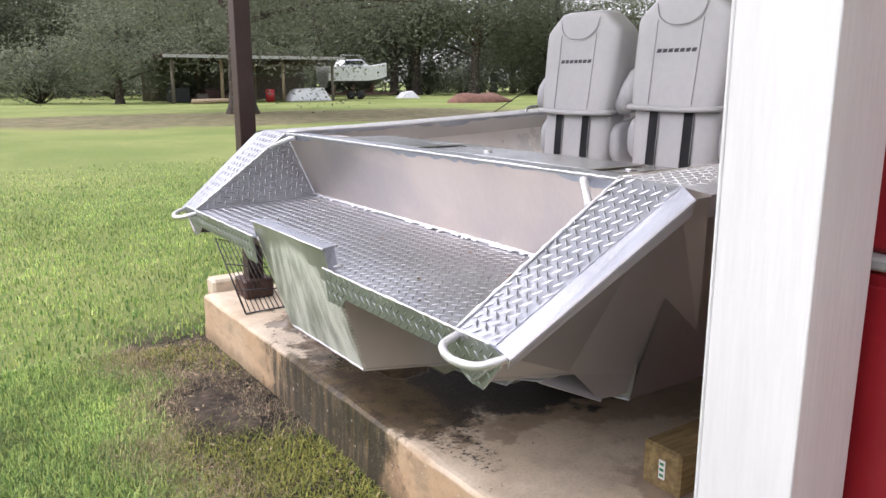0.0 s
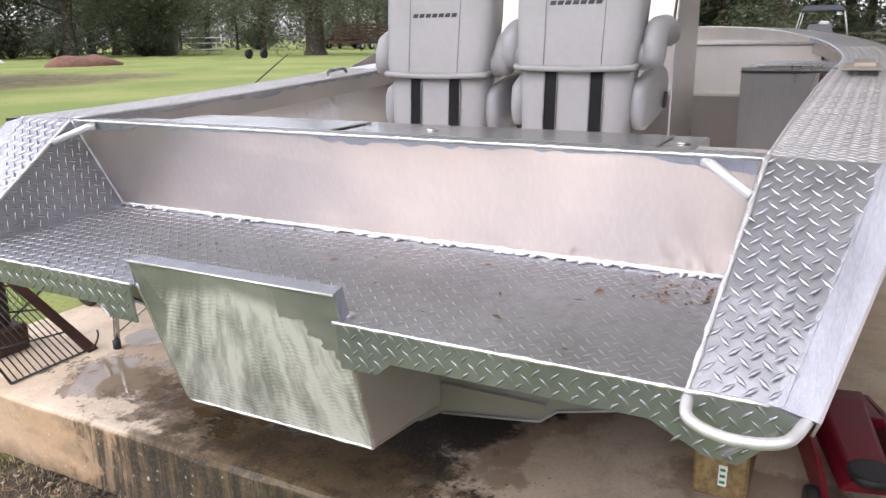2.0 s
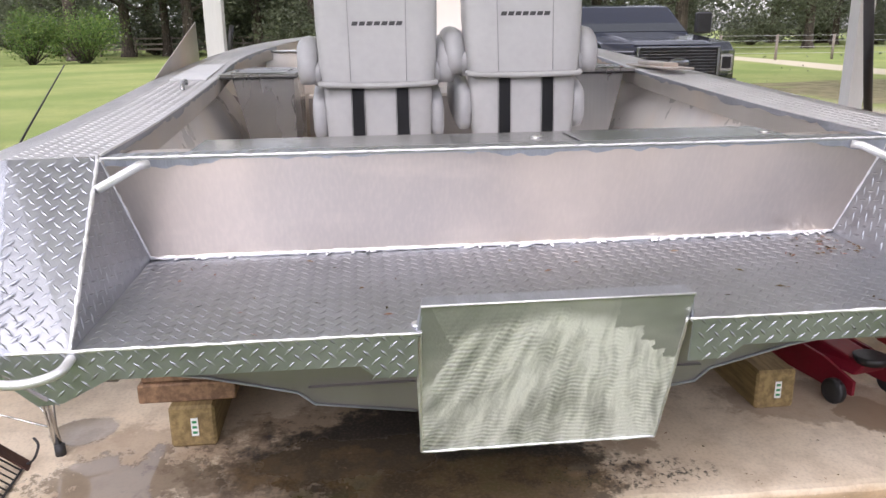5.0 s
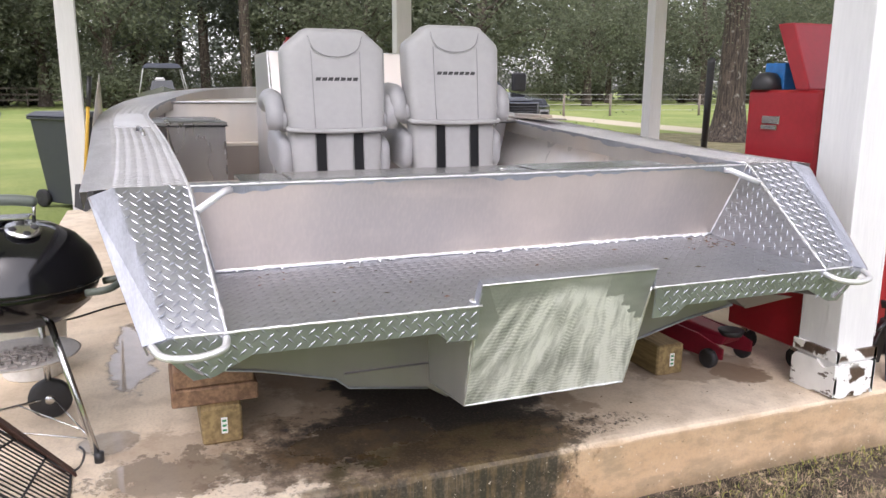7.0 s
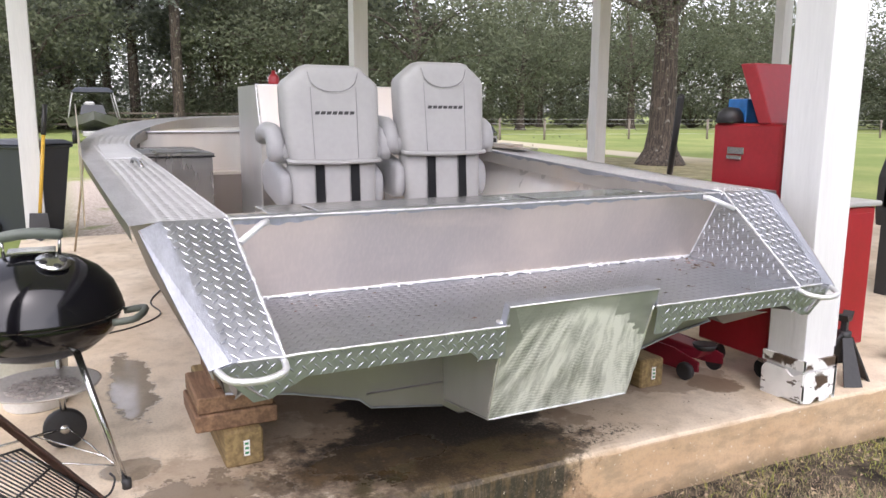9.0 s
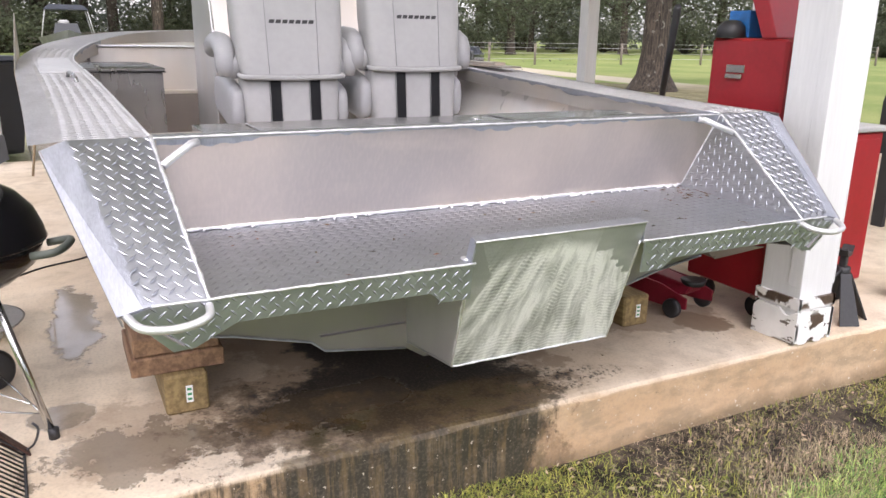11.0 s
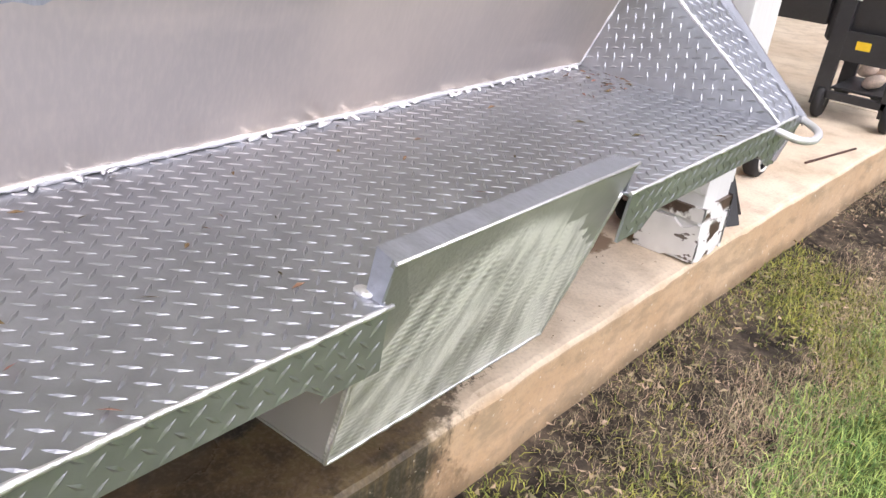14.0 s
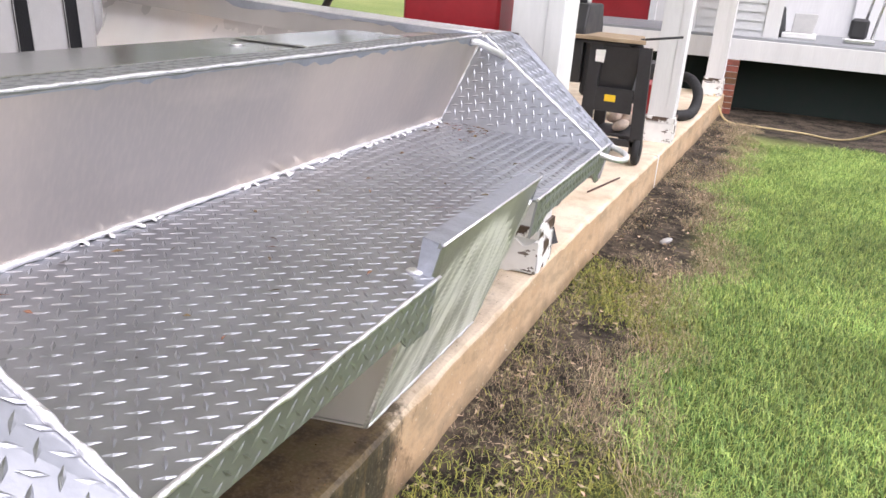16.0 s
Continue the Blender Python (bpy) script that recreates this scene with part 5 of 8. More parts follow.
def helm_chair(m):
    ch = thing("helm_chair", "grey vinyl helm chair with two black straps on its back", "chair", "helm chairs", m)
    rings = []
    for z, hw, dep in ((0.80, 0.185, 0.09), (0.815, 0.204, 0.11), (0.95, 0.212, 0.125), (1.04, 0.216, 0.145), (1.058, 0.217, 0.15)):
        rings.append(section(hw, back_x(z), back_x(z) + dep, z, 4.2))
    part("lower_back", loft(rings), VINYL, ch, "", True)
    rings = []
    for z, hw, dep in ((1.060, 0.212, 0.14), (1.075, 0.222, 0.15), (1.15, 0.231, 0.16), (1.28, 0.238, 0.165), (1.405, 0.240, 0.155), (1.425, 0.234, 0.15), (1.445, 0.213, 0.146), (1.49, 0.158, 0.13), (1.503, 0.145, 0.11), (1.512, 0.12, 0.07)):
        a = back_x(z) + (0.025 if z > 1.51 else 0.004 if z > 1.5 else 0)
        rings.append(section(hw, a - 0.006, a + dep, z, 5.0))
    part("backrest", loft(rings), VINYL, ch, "", True)
    part("piping_roll", tube(arc([(back_x(1.062) + 0.06, -0.222, 1.068), (back_x(1.062) - 0.002, -0.205, 1.062), (back_x(1.062) - 0.006, 0, 1.056), (back_x(1.062) - 0.002, 0.205, 1.062), (back_x(1.062) + 0.06, 0.222, 1.068)], 6), 0.011, 8), VINYL, ch, "", True)
    for y in (-0.108, 0.108):
        part("seam", tube([(back_x(z) - 0.0065, y * (1 + (z - 1.07) * 0.12), z) for z in (1.075, 1.15, 1.25, 1.35, 1.41)], 0.0016, 4), SEAM, ch)
    pts = arc([(back_x(1.475) - 0.009, -0.124, 1.478), (back_x(1.42) - 0.009, -0.104, 1.425), (back_x(1.39) - 0.008, -0.055, 1.395), (back_x(1.385) - 0.008, 0, 1.388), (back_x(1.39) - 0.008, 0.055, 1.395), (back_x(1.42) - 0.009, 0.104, 1.425), (back_x(1.475) - 0.009, 0.124, 1.478)], 5)
    part("head_seam", tube(pts, 0.0018, 5), SEAM, ch)
    part("head_stitch", tube([p_ + Vector((-0.001, 0, -0.007)) for p_ in pts], 0.0015, 4), STITCH, ch)
    for y in (-0.092, 0.082):
        b = bmesh.new()
        rows = [[b.verts.new((back_x(z) - 0.004, y + w, z)) for w in (-0.027, 0.027)] for z in (0.81, 0.9, 0.95, 1.0, 1.05)]
        for a, c in zip(rows, rows[1:]):
            b.faces.new((a[0], a[1], c[1], c[0]))
        bmesh.ops.solidify(b, geom=b.faces[:], thickness=0.003)
        part("strap", b, STRAP, ch, "black webbing strap")
        for w in (-0.024, 0.024):
            part("strap_stitch", tube([(back_x(z) - 0.0055, y + w, z) for z in (0.815, 0.95, 1.045)], 0.0011, 4), STITCH, ch)
    # the printed name, as plain slanted bars
    for k in range(7):
        y0 = 0.098 - k * 0.0285
        zc = 1.288
        bar = [(back_x(zc) - 0.0075, y0, zc - 0.007), (back_x(zc) - 0.0075, y0 - 0.022, zc - 0.007), (back_x(zc) - 0.0065, y0 - 0.027, zc + 0.008), (back_x(zc) - 0.0065, y0 - 0.005, zc + 0.008)]
        b = slab_of(bar, 0.001)
        part("logo_bar", b, LOGO, ch, "plain dark printed bar")
    part("cushion", loft([section(0.19, 0.12, 0.42, 0.875, 4), section(0.205, 0.10, 0.46, 0.90, 4), section(0.205, 0.10, 0.47, 0.985, 4), section(0.19, 0.12, 0.45, 1.01, 4)]), VINYL_DARK, ch, "", True)
    for s in (1, -1):
        # padded arm: rises from the hub and runs forward
        ring = []
        for x, z, rx, ry in ((0.105, 1.065, 0.034, 0.034), (0.10, 1.10, 0.042, 0.042), (0.105, 1.15, 0.043, 0.043), (0.125, 1.18, 0.044, 0.044), (0.165, 1.195, 0.045, 0.046), (0.25, 1.20, 0.046, 0.047), (0.33, 1.185, 0.045, 0.045), (0.37, 1.165, 0.036, 0.036)):
            ring.append((Vector((x, s * 0.272, z)), rx, ry))
        b = bmesh.new()
        loops = []
        for k, (c, rx, ry) in enumerate(ring):
            d = (ring[min(k + 1, len(ring) - 1)][0] - ring[max(k - 1, 0)][0]).normalized()
            up_ = Vector((0, 1, 0)).cross(d).normalized()
            loops.append([b.verts.new(c + up_ * rx * math.cos(a * math.tau / 14) + Vector((0, 1, 0)) * ry * math.sin(a * math.tau / 14)) for a in range(14)])
        for p_, q_ in zip(loops, loops[1:]):
            for k in range(14):
                b.faces.new((p_[k], p_[(k + 1) % 14], q_[(k + 1) % 14], q_[k]))
        b.faces.new(loops[0])
        b.faces.new(loops[-1])
        part("armrest", b, VINYL_DARK, ch, "", True)
        part("arm_hub", lathe([(0.0, -0.022), (0.046, -0.022), (0.056, -0.01), (0.056, 0.01), (0.046, 0.022), (0, 0.022)], 22, (0.125, s * 0.232, 1.105), "y"), VINYL_DARK, ch, "", True)
        # side bolster of the cushion
        rings = []
        for x, h_, w_ in ((0.06, 0.06, 0.022), (0.08, 0.085, 0.030), (0.14, 0.10, 0.034), (0.25, 0.105, 0.036), (0.36, 0.10, 0.036), (0.42, 0.085, 0.034), (0.45, 0.05, 0.024)):
            rings.append([(x, s * 0.232 + math.copysign(abs(math.sin(a * math.tau / 20)) ** 0.7, math.sin(a * math.tau / 20)) * w_, 0.925 + 0.11 * min(1, max(0, x - 0.1) / 0.25) * 0.4 + math.copysign(abs(math.cos(a * math.tau / 20)) ** 0.7, math.cos(a * math.tau / 20)) * h_) for a in range(20)])
        part("seat_bolster", loft(rings), VINYL_DARK, ch, "", True)
    part("recline_lever", hexa([(0.27, -0.284, 0.905), (0.31, -0.284, 0.90), (0.31, -0.276, 0.90), (0.27, -0.276, 0.905)], [(0.30, -0.284, 0.965), (0.345, -0.284, 0.96), (0.345, -0.276, 0.96), (0.30, -0.276, 0.965)], 0.003), BLACK_MATT, ch, "small black lever")
    part("pedestal", lathe([(0.16, 0.45), (0.16, 0.465), (0.06, 0.48), (0.05, 0.84), (0.13, 0.85), (0.13, 0.87), (0.0, 0.87)], 18, (0.33, 0, 0)), CHROME, ch, "chrome pedestal", True)
    return ch


chair = helm_chair(pose(2.50, 2.643, 0.0))
copy_thing(chair, pose(2.49, 2.065, 0.032))

# ---- timber blocks under the boat ----
def beam(y0, x1, label):
    t = thing_at("timber_block", label, "timber", ((1.70 + x1) / 2, y0 + 0.07, 0), "timber blocks")
    wpart("timber", box(1.705, x1, y0, y0 + 0.14, 0.0, 0.14, 0.008), TIMBER, t)
    tag = wpart("paper_tag", box(1.7015, 1.7045, y0 + 0.052, y0 + 0.074, 0.04, 0.10), LABEL_W, t, "stapled white and green paper tag")
    for z in (0.052, 0.070, 0.088):
        wpart("print_bar", box(1.7005, 1.7015, y0 + 0.056, y0 + 0.070, z - 0.004, z + 0.004), LABEL_G, tag, "plain green printed bar")


beam(1.285, 2.55, "square treated timber with a paper tag on its end grain")
beam(3.215, 2.55, "square treated timber with a paper tag under brown boards")
for x0, y0, y1 in ((1.74, 3.15, 3.45), (2.05, 1.27, 1.45)):
    for k, z in enumerate((0.14, 0.205, 0.27)):
        g = 0.012 * k + (0.06 if k == 2 else 0)
        single("packing_board", box(x0 + g, x0 + 0.32 + g, y0 + g, y1 - g, z, z + 0.063, 0.005), TIMBER_BRN, "short brown packing board stacked between timber and hull", "board", "packing boards")
# tapered packers fill what is left up to the bottom
for x0, y0 in ((1.78, 3.2), (2.09, 1.28)):
    single("packing_wedge", prism([(x0, 0.333), (x0 + 0.27, 0.333), (x0 + 0.27, 0.372), (x0, 0.366)], "y", y0, y0 + 0.18), TIMBER, "thin wooden wedge under the hull", "wedge", "packing wedges")
single("keel_block", box(2.2, 2.34, 2.2, 2.46, 0.0, 0.162, 0.008), TIMBER_BRN, "short timber block under the keel", "timber")


# ---- floor jack ----
def wheel(name, c, r, w, parent, axis="y", rim=CHROME, tyre=RUBBER, label=""):
    t = part(name, lathe([(r * 0.55, -w / 2), (r * 0.92, -w / 2), (r, -w * 0.3), (r, w * 0.3), (r * 0.92, w / 2), (r * 0.55, w / 2)], 24, c, axis), tyre, parent, label, True)
    part("rim", lathe([(0, -w * 0.42), (r * 0.2, -w * 0.5), (r * 0.5, -w * 0.36), (r * 0.56, -w * 0.45), (r * 0.56, w * 0.45), (r * 0.5, w * 0.36), (r * 0.2, w * 0.5), (0, w * 0.42)], 18, c, axis), rim, t, "", True)
    return t


jack = thing("floor_jack", "dark red trolley floor jack beside the timber block", "jack", "", pose(1.98, 1.06, 0, 0, 0, 12))
for s in (1, -1):
    part("side_plate", prism([(-0.30, 0.05), (-0.30, 0.10), (-0.16, 0.14), (0.10, 0.16), (0.27, 0.13), (0.30, 0.07), (0.24, 0.045), (-0.2, 0.04)], "y", s * 0.105 - 0.006, s * 0.105 + 0.006), RED_JACK, jack)
    wheel("front_wheel", (-0.24, s * 0.125, 0.045), 0.045, 0.03, jack, rim=CHROME, tyre=BLACK_MATT)
    wheel("rear_castor", (0.26, s * 0.085, 0.04), 0.04, 0.025, jack, rim=CHROME, tyre=BLACK_MATT)
part("lift_arm", hexa([(-0.26, -0.07, 0.10), (0.12, -0.08, 0.10), (0.12, 0.08, 0.10), (-0.26, 0.07, 0.10)], [(-0.28, -0.045, 0.145), (0.12, -0.06, 0.185), (0.12, 0.06, 0.185), (-0.28, 0.045, 0.145)], 0.008), RED_JACK, jack)
part("saddle", lathe([(0.0, 0.14), (0.05, 0.14), (0.06, 0.165), (0.05, 0.168), (0.0, 0.155)], 18, (-0.26, 0, 0)), BLACK_MATT, jack, "round steel saddle")
part("cover_plate", hexa([(0.02, -0.1, 0.14), (0.28, -0.1, 0.12), (0.28, 0.1, 0.12), (0.02, 0.1, 0.14)], [(0.02, -0.09, 0.175), (0.27, -0.09, 0.14), (0.27, 0.09, 0.14), (0.02, 0.09, 0.175)], 0.006), RED_JACK, jack)
part("handle_socket", tube([(0.27, 0, 0.1), (0.31, 0, 0.2)], 0.024, 12), RED_JACK, jack)
part("handle_bar", tube([(0.31, 0, 0.2), (0.40, 0.0, 0.31)], 0.016, 10), CHROME, jack)

# ---- tool chest ----
chest = thing_at("tool_chest", "tall red steel rolling tool chest with its lid open", "tool chest", (1.74, 0.48, 0.0))
cab = wpart("cabinet", box(1.50, 1.95, 0.13, 0.83, 0.12, 0.84, 0.008), RED, chest)
wpart("back_panel", box(1.494, 1.50, 0.16, 0.80, 0.15, 0.81, 0.002), RED, cab)
wpart("worktop", box(1.485, 1.965, 0.10, 0.845, 0.842, 0.868, 0.006), GREY_TOP, chest, "worn grey top ledge")
top = wpart("top_box", box(1.52, 1.94, 0.40, 0.83, 0.87, 1.25, 0.012), RED, chest)
wpart("carry_handle", box(1.735, 1.83, 0.832, 0.846, 1.075, 1.095, 0.003), CHROME, top, "recessed metal carry handle")
wpart("handle_plate", box(1.73, 1.835, 0.831, 0.836, 1.10, 1.135, 0.002), CHROME, top)
wpart("lid", hexa([(1.585, 0.40, 1.25), (1.66, 0.40, 1.25), (1.66, 0.83, 1.25), (1.585, 0.83, 1.25)], [(1.70, 0.39, 1.535), (1.79, 0.39, 1.535), (1.79, 0.835, 1.535), (1.70, 0.835, 1.535)], 0.008), RED, chest, "open red lid leaning back")
for x in (1.57, 1.88):
    for y in (0.2, 0.76):
        c = wpart("castor", lathe([(0.02, -0.018), (0.048, -0.016), (0.05, 0.0), (0.048, 0.016), (0.02, 0.018)], 18, (x, y, 0.05), "y"), RUBBER, chest, "black rubber castor", True)
        wpart("castor_fork", box(x - 0.02, x + 0.02, y - 0.026, y + 0.026, 0.085, 0.121, 0.004), CHROME, c)
single("blue_carton", box(1.80, 1.92, 0.66, 0.76, 1.252, 1.37, 0.004), BLUE_BOX, "small blue and white carton on the tool chest", "carton")
single("white_carton", box(1.84, 1.92, 0.50, 0.62, 1.252, 1.44, 0.004), PALE, "small pale carton on the tool chest", "carton")
single("cap", lathe([(0.0, 1.33), (0.035, 1.325), (0.06, 1.30), (0.07, 1.252), (0.0, 1.252)], 18, (1.87, 0.79, 0)), BLACK_MATT, "round black cap lying on the tool chest", "cap", smooth=True)

# ---- jack stands ----
def jack_stand(m):
    s = thing("jack_stand", "black steel jack stand with splayed legs", "jack stand", "jack stands", m)
    for a in (0, 90, 180, 270):
        c, d = math.cos(radians(a + 45)), math.sin(radians(a + 45))
        t = Vector((-d, c, 0))
        lo, hi = Vector((c * 0.125, d * 0.125, 0)), Vector((c * 0.03, d * 0.03, 0.22))
        n2 = Vector((c, d, 0.3)).normalized() * 0.004
        part("leg", hexa([lo - t * 0.045 - n2, lo + t * 0.045 - n2, hi + t * 0.024 - n2, hi - t * 0.024 - n2], [lo - t * 0.045 + n2, lo + t * 0.045 + n2, hi + t * 0.024 + n2, hi - t * 0.024 + n2]), BLACK_MATT, s)
    part("collar", lathe([(0.0, 0.2), (0.035, 0.2), (0.035, 0.245), (0.026, 0.25), (0.0, 0.25)], 16), BLACK_MATT, s)
    part("ratchet_post", box(-0.014, 0.014, -0.02, 0.02, 0.2, 0.31, 0.003), BLACK_MATT, s)
    part("saddle", prism([(-0.055, 0.335), (-0.03, 0.30), (0.03, 0.30), (0.055, 0.335), (0.05, 0.342), (0.02, 0.318), (-0.02, 0.318), (-0.05, 0.342)], "x", -0.024, 0.024), BLACK_MATT, s)
    part("lever", tube([(0.0, 0.03, 0.235), (0.02, 0.07, 0.20)], 0.008, 8), BLACK_MATT, s)
    return s


stand = jack_stand(pose(1.40, 0.42, 0, 0, 0, 20))
copy_thing(stand, pose(2.25, 0.1, 0, 0, 0, 50))

# ---- kettle grill ----
KX, KY = 1.985, 3.93
grill = thing_at("kettle_grill", "black enamel kettle grill on three legs with an ash pan", "grill", (KX, KY, 0))
bowl = [(0.0, 0.425), (0.09, 0.43), (0.18, 0.462), (0.245, 0.515), (0.272, 0.57), (0.276, 0.598), (0.268, 0.598), (0.0, 0.59)]
wpart("bowl", lathe(bowl, 40, (KX, KY, 0)), BLACK, grill, "", True)
wpart("lid", lathe([(0.282, 0.588), (0.288, 0.594), (0.284, 0.604), (0.278, 0.632), (0.255, 0.69), (0.21, 0.742), (0.14, 0.782), (0.06, 0.802), (0.0, 0.806)], 40, (KX, KY, 0)), BLACK, grill, "glossy black domed lid", True)
vent = part("lid_vent", lathe([(0.0, 0.0), (0.055, 0.0), (0.055, 0.006), (0.02, 0.010), (0.0, 0.01)], 24), CHROME, grill, "round metal vent")
vent.location, vent.rotation_euler = (-0.125, -0.065, 0.786), (radians(10), radians(-20), 0)
for k in range(4):
    a = k * math.pi / 2 + 0.4
    h = part("vent_hole", lathe([(0.0, 0.0), (0.013, 0.0), (0.013, 0.002), (0.0, 0.002)], 10, (0.034 * math.cos(a), 0.033 * math.sin(a), 0.0085)), BLACK_MATT, vent)
wpart("lid_handle", tube(arc([(KX - 0.02, KY + 0.10, 0.865), (KX - 0.03, KY + 0.03, 0.876), (KX - 0.03, KY - 0.03, 0.876), (KX - 0.02, KY - 0.10, 0.865)], 6), [0.012] + [0.019] * 17 + [0.012], 10), HANDLE, grill, "grey-green plastic handle", True)
for y in (0.09, -0.09):
    wpart("handle_bracket", tube([(KX - 0.02, KY + y, 0.865), (KX - 0.02, KY + y * 0.94, 0.79)], 0.006, 6), CHROME, grill)
wpart("heat_shield", box(KX - 0.07, KX + 0.03, KY - 0.075, KY + 0.075, 0.812, 0.82, 0.003), CHROME, grill)
for a in (-1.85, 1.3):
    c, s_ = math.cos(a), math.sin(a)
    t = Vector((-s_, c, 0))
    o = Vector((KX + c * 0.27, KY + s_ * 0.27, 0.565))
    e = o + Vector((c, s_, 0.15)) * 0.075
    wpart("side_handle", tube(arc([o - t * 0.085, e - t * 0.075, e + t * 0.075, o + t * 0.085], 5), 0.013, 8), HANDLE, grill, "grey-green plastic side handle", True)
feet = [(1.712, 3.692), (2.17, 3.88), (2.02, 4.25)]
for k, (fx, fy) in enumerate(feet):
    d = Vector((fx - KX, fy - KY, 0)).normalized()
    hi = Vector((KX, KY, 0.48)) + d * 0.17
    lo = Vector((fx, fy, 0.0 if k == 0 else 0.08))
    wpart("leg", tube([hi, lo], 0.0125, 10), CHROME, grill, "dull aluminium leg")
    if k == 0:
        wpart("leg_cap", lathe([(0.0, 0.0), (0.016, 0.0), (0.016, 0.035), (0.0, 0.035)], 12, (fx, fy, 0)), BLACK_MATT, grill)
    else:
        t = wpart("wheel", lathe([(0.02, -0.016), (0.07, -0.018), (0.078, -0.01), (0.078, 0.01), (0.07, 0.018), (0.02, 0.016)], 28, (fx, fy, 0.078), "x"), BLACK_MATT, grill, "black plastic wheel", True)
        wpart("hub", lathe([(0.0, -0.024), (0.018, -0.024), (0.018, 0.024), (0.0, 0.024)], 12, (fx, fy, 0.078), "x"), CHROME, t)
wpart("axle", tube([(2.17, 3.88, 0.078), (2.02, 4.25, 0.078)], 0.006, 8), CHROME, grill)
for p0, p1 in (((2.17, 3.88, 0.09), (1.75, 3.71, 0.06)), ((2.02, 4.25, 0.09), (1.76, 3.73, 0.07)), ((2.12, 3.98, 0.08), (1.80, 3.75, 0.09))):
    wpart("leg_brace", tube([p0, p1], 0.0035, 6), CHROME, grill)
wpart("ash_pan", lathe([(0.0, 0.30), (0.13, 0.303), (0.185, 0.322), (0.19, 0.328), (0.182, 0.328), (0.12, 0.312), (0.0, 0.309)], 32, (KX, KY, 0)), ASH_PAN, grill, "round metal ash pan", True)
b = bmesh.new()
rr = random.Random(5)
for i in range(160):
    a, r = rr.uniform(0, 6.3), 0.12 * math.sqrt(rr.random())
    s_ = rr.uniform(0.003, 0.009)
    x, y = KX + r * math.cos(a), KY + r * math.sin(a)
    box(x - s_, x + s_, y - s_, y + s_, 0.311, 0.313 + s_, 0, b)
wpart("ash", b, ASH, grill, "grey ash crumbs")

# bucket behind the grill
single("bucket", lathe([(0.0, 0.0), (0.125, 0.0), (0.13, 0.01), (0.148, 0.33), (0.154, 0.33), (0.154, 0.355), (0.144, 0.355), (0.124, 0.02), (0.0, 0.02)], 28, (2.72, 4.0, 0)), PALE, "pale plastic bucket on the slab", "bucket", smooth=True)

# ---- wire rack leaning by the steel post ----
rack = thing_at("wire_rack", "rusty black wire grill rack leaning on the slab edge", "grill rack", (1.48, 3.86, 0.0))
A, B, C, D = Vector((1.30, 3.76, 0.006)), Vector((1.65, 3.775, 0.006)), Vector((1.55, 3.99, 0.27)), Vector((1.28, 4.13, 0.35))
wpart("outer_frame", tube([A, B, C, D, A], 0.005, 6), BLACK_MATT, rack)
for k in range(1, 13):
    t = k / 13
    wpart("wire", tube([A.lerp(B, t), D.lerp(C, t)], 0.0028, 5), BLACK_MATT, rack)
for t in (0.3, 0.65):
    wpart("cross_wire", tube([A.lerp(D, t), B.lerp(C, t)], 0.004, 5), BLACK_MATT, rack)
wpart("hook", tube(arc([B, B + Vector((0.0, -0.03, 0.02)), B + Vector((0.01, -0.045, 0.06)), B + Vector((0.02, -0.03, 0.08))], 4), 0.004, 6), BLACK_MATT, rack)
bar = thing_at("angle_iron", "rusty brown angle iron bar leaning beside the rack", "steel bar", (1.6, 3.85, 0.0))
wpart("flange", slab_of([(1.63, 3.755, 0.0), (1.68, 3.765, 0.0), (1.42, 4.07, 0.50), (1.37, 4.06, 0.50)], 0.005), RUST, bar)
wpart("web", slab_of([(1.68, 3.765, 0.0), (1.68, 3.80, 0.0), (1.42, 4.10, 0.50), (1.42, 4.07, 0.50)], 0.005), RUST, bar)

# cable on the slab
pts = arc([(5.2, 3.1, 0.005), (4.5, 3.35, 0.005), (4.1, 3.33, 0.005), (3.85, 3.5, 0.005), (3.72, 3.72, 0.005), (3.5, 4.0, 0.005), (3.6, 4.4, 0.005)], 8)
single("extension_cable", tube(pts, 0.005, 6), CABLE, "thin black extension cable lying on the slab", "cable", smooth=True)
single("floor_stick", tube([(1.36, -0.55, 0.006), (1.27, -1.02, 0.006)], 0.006, 6), RUST, "thin rusty rod lying on the slab", "rod")

single("garden_cane", tube([(6.79, 3.80, 0.0), (6.79, 3.72, 0.5), (6.79, 3.64, 1.04)], [0.011, 0.010, 0.007], 6), STAKE, "thin tan cane leaning at the bow", "cane", smooth=True)
single("red_bottle", lathe([(0.0, 0.0), (0.03, 0.0), (0.032, 0.01), (0.032, 0.05), (0.02, 0.07), (0.012, 0.075), (0.012, 0.09), (0.0, 0.09)], 16, (3.55, 2.68, 1.4385)), RED, "small red plastic bottle on the console", "bottle", smooth=True)
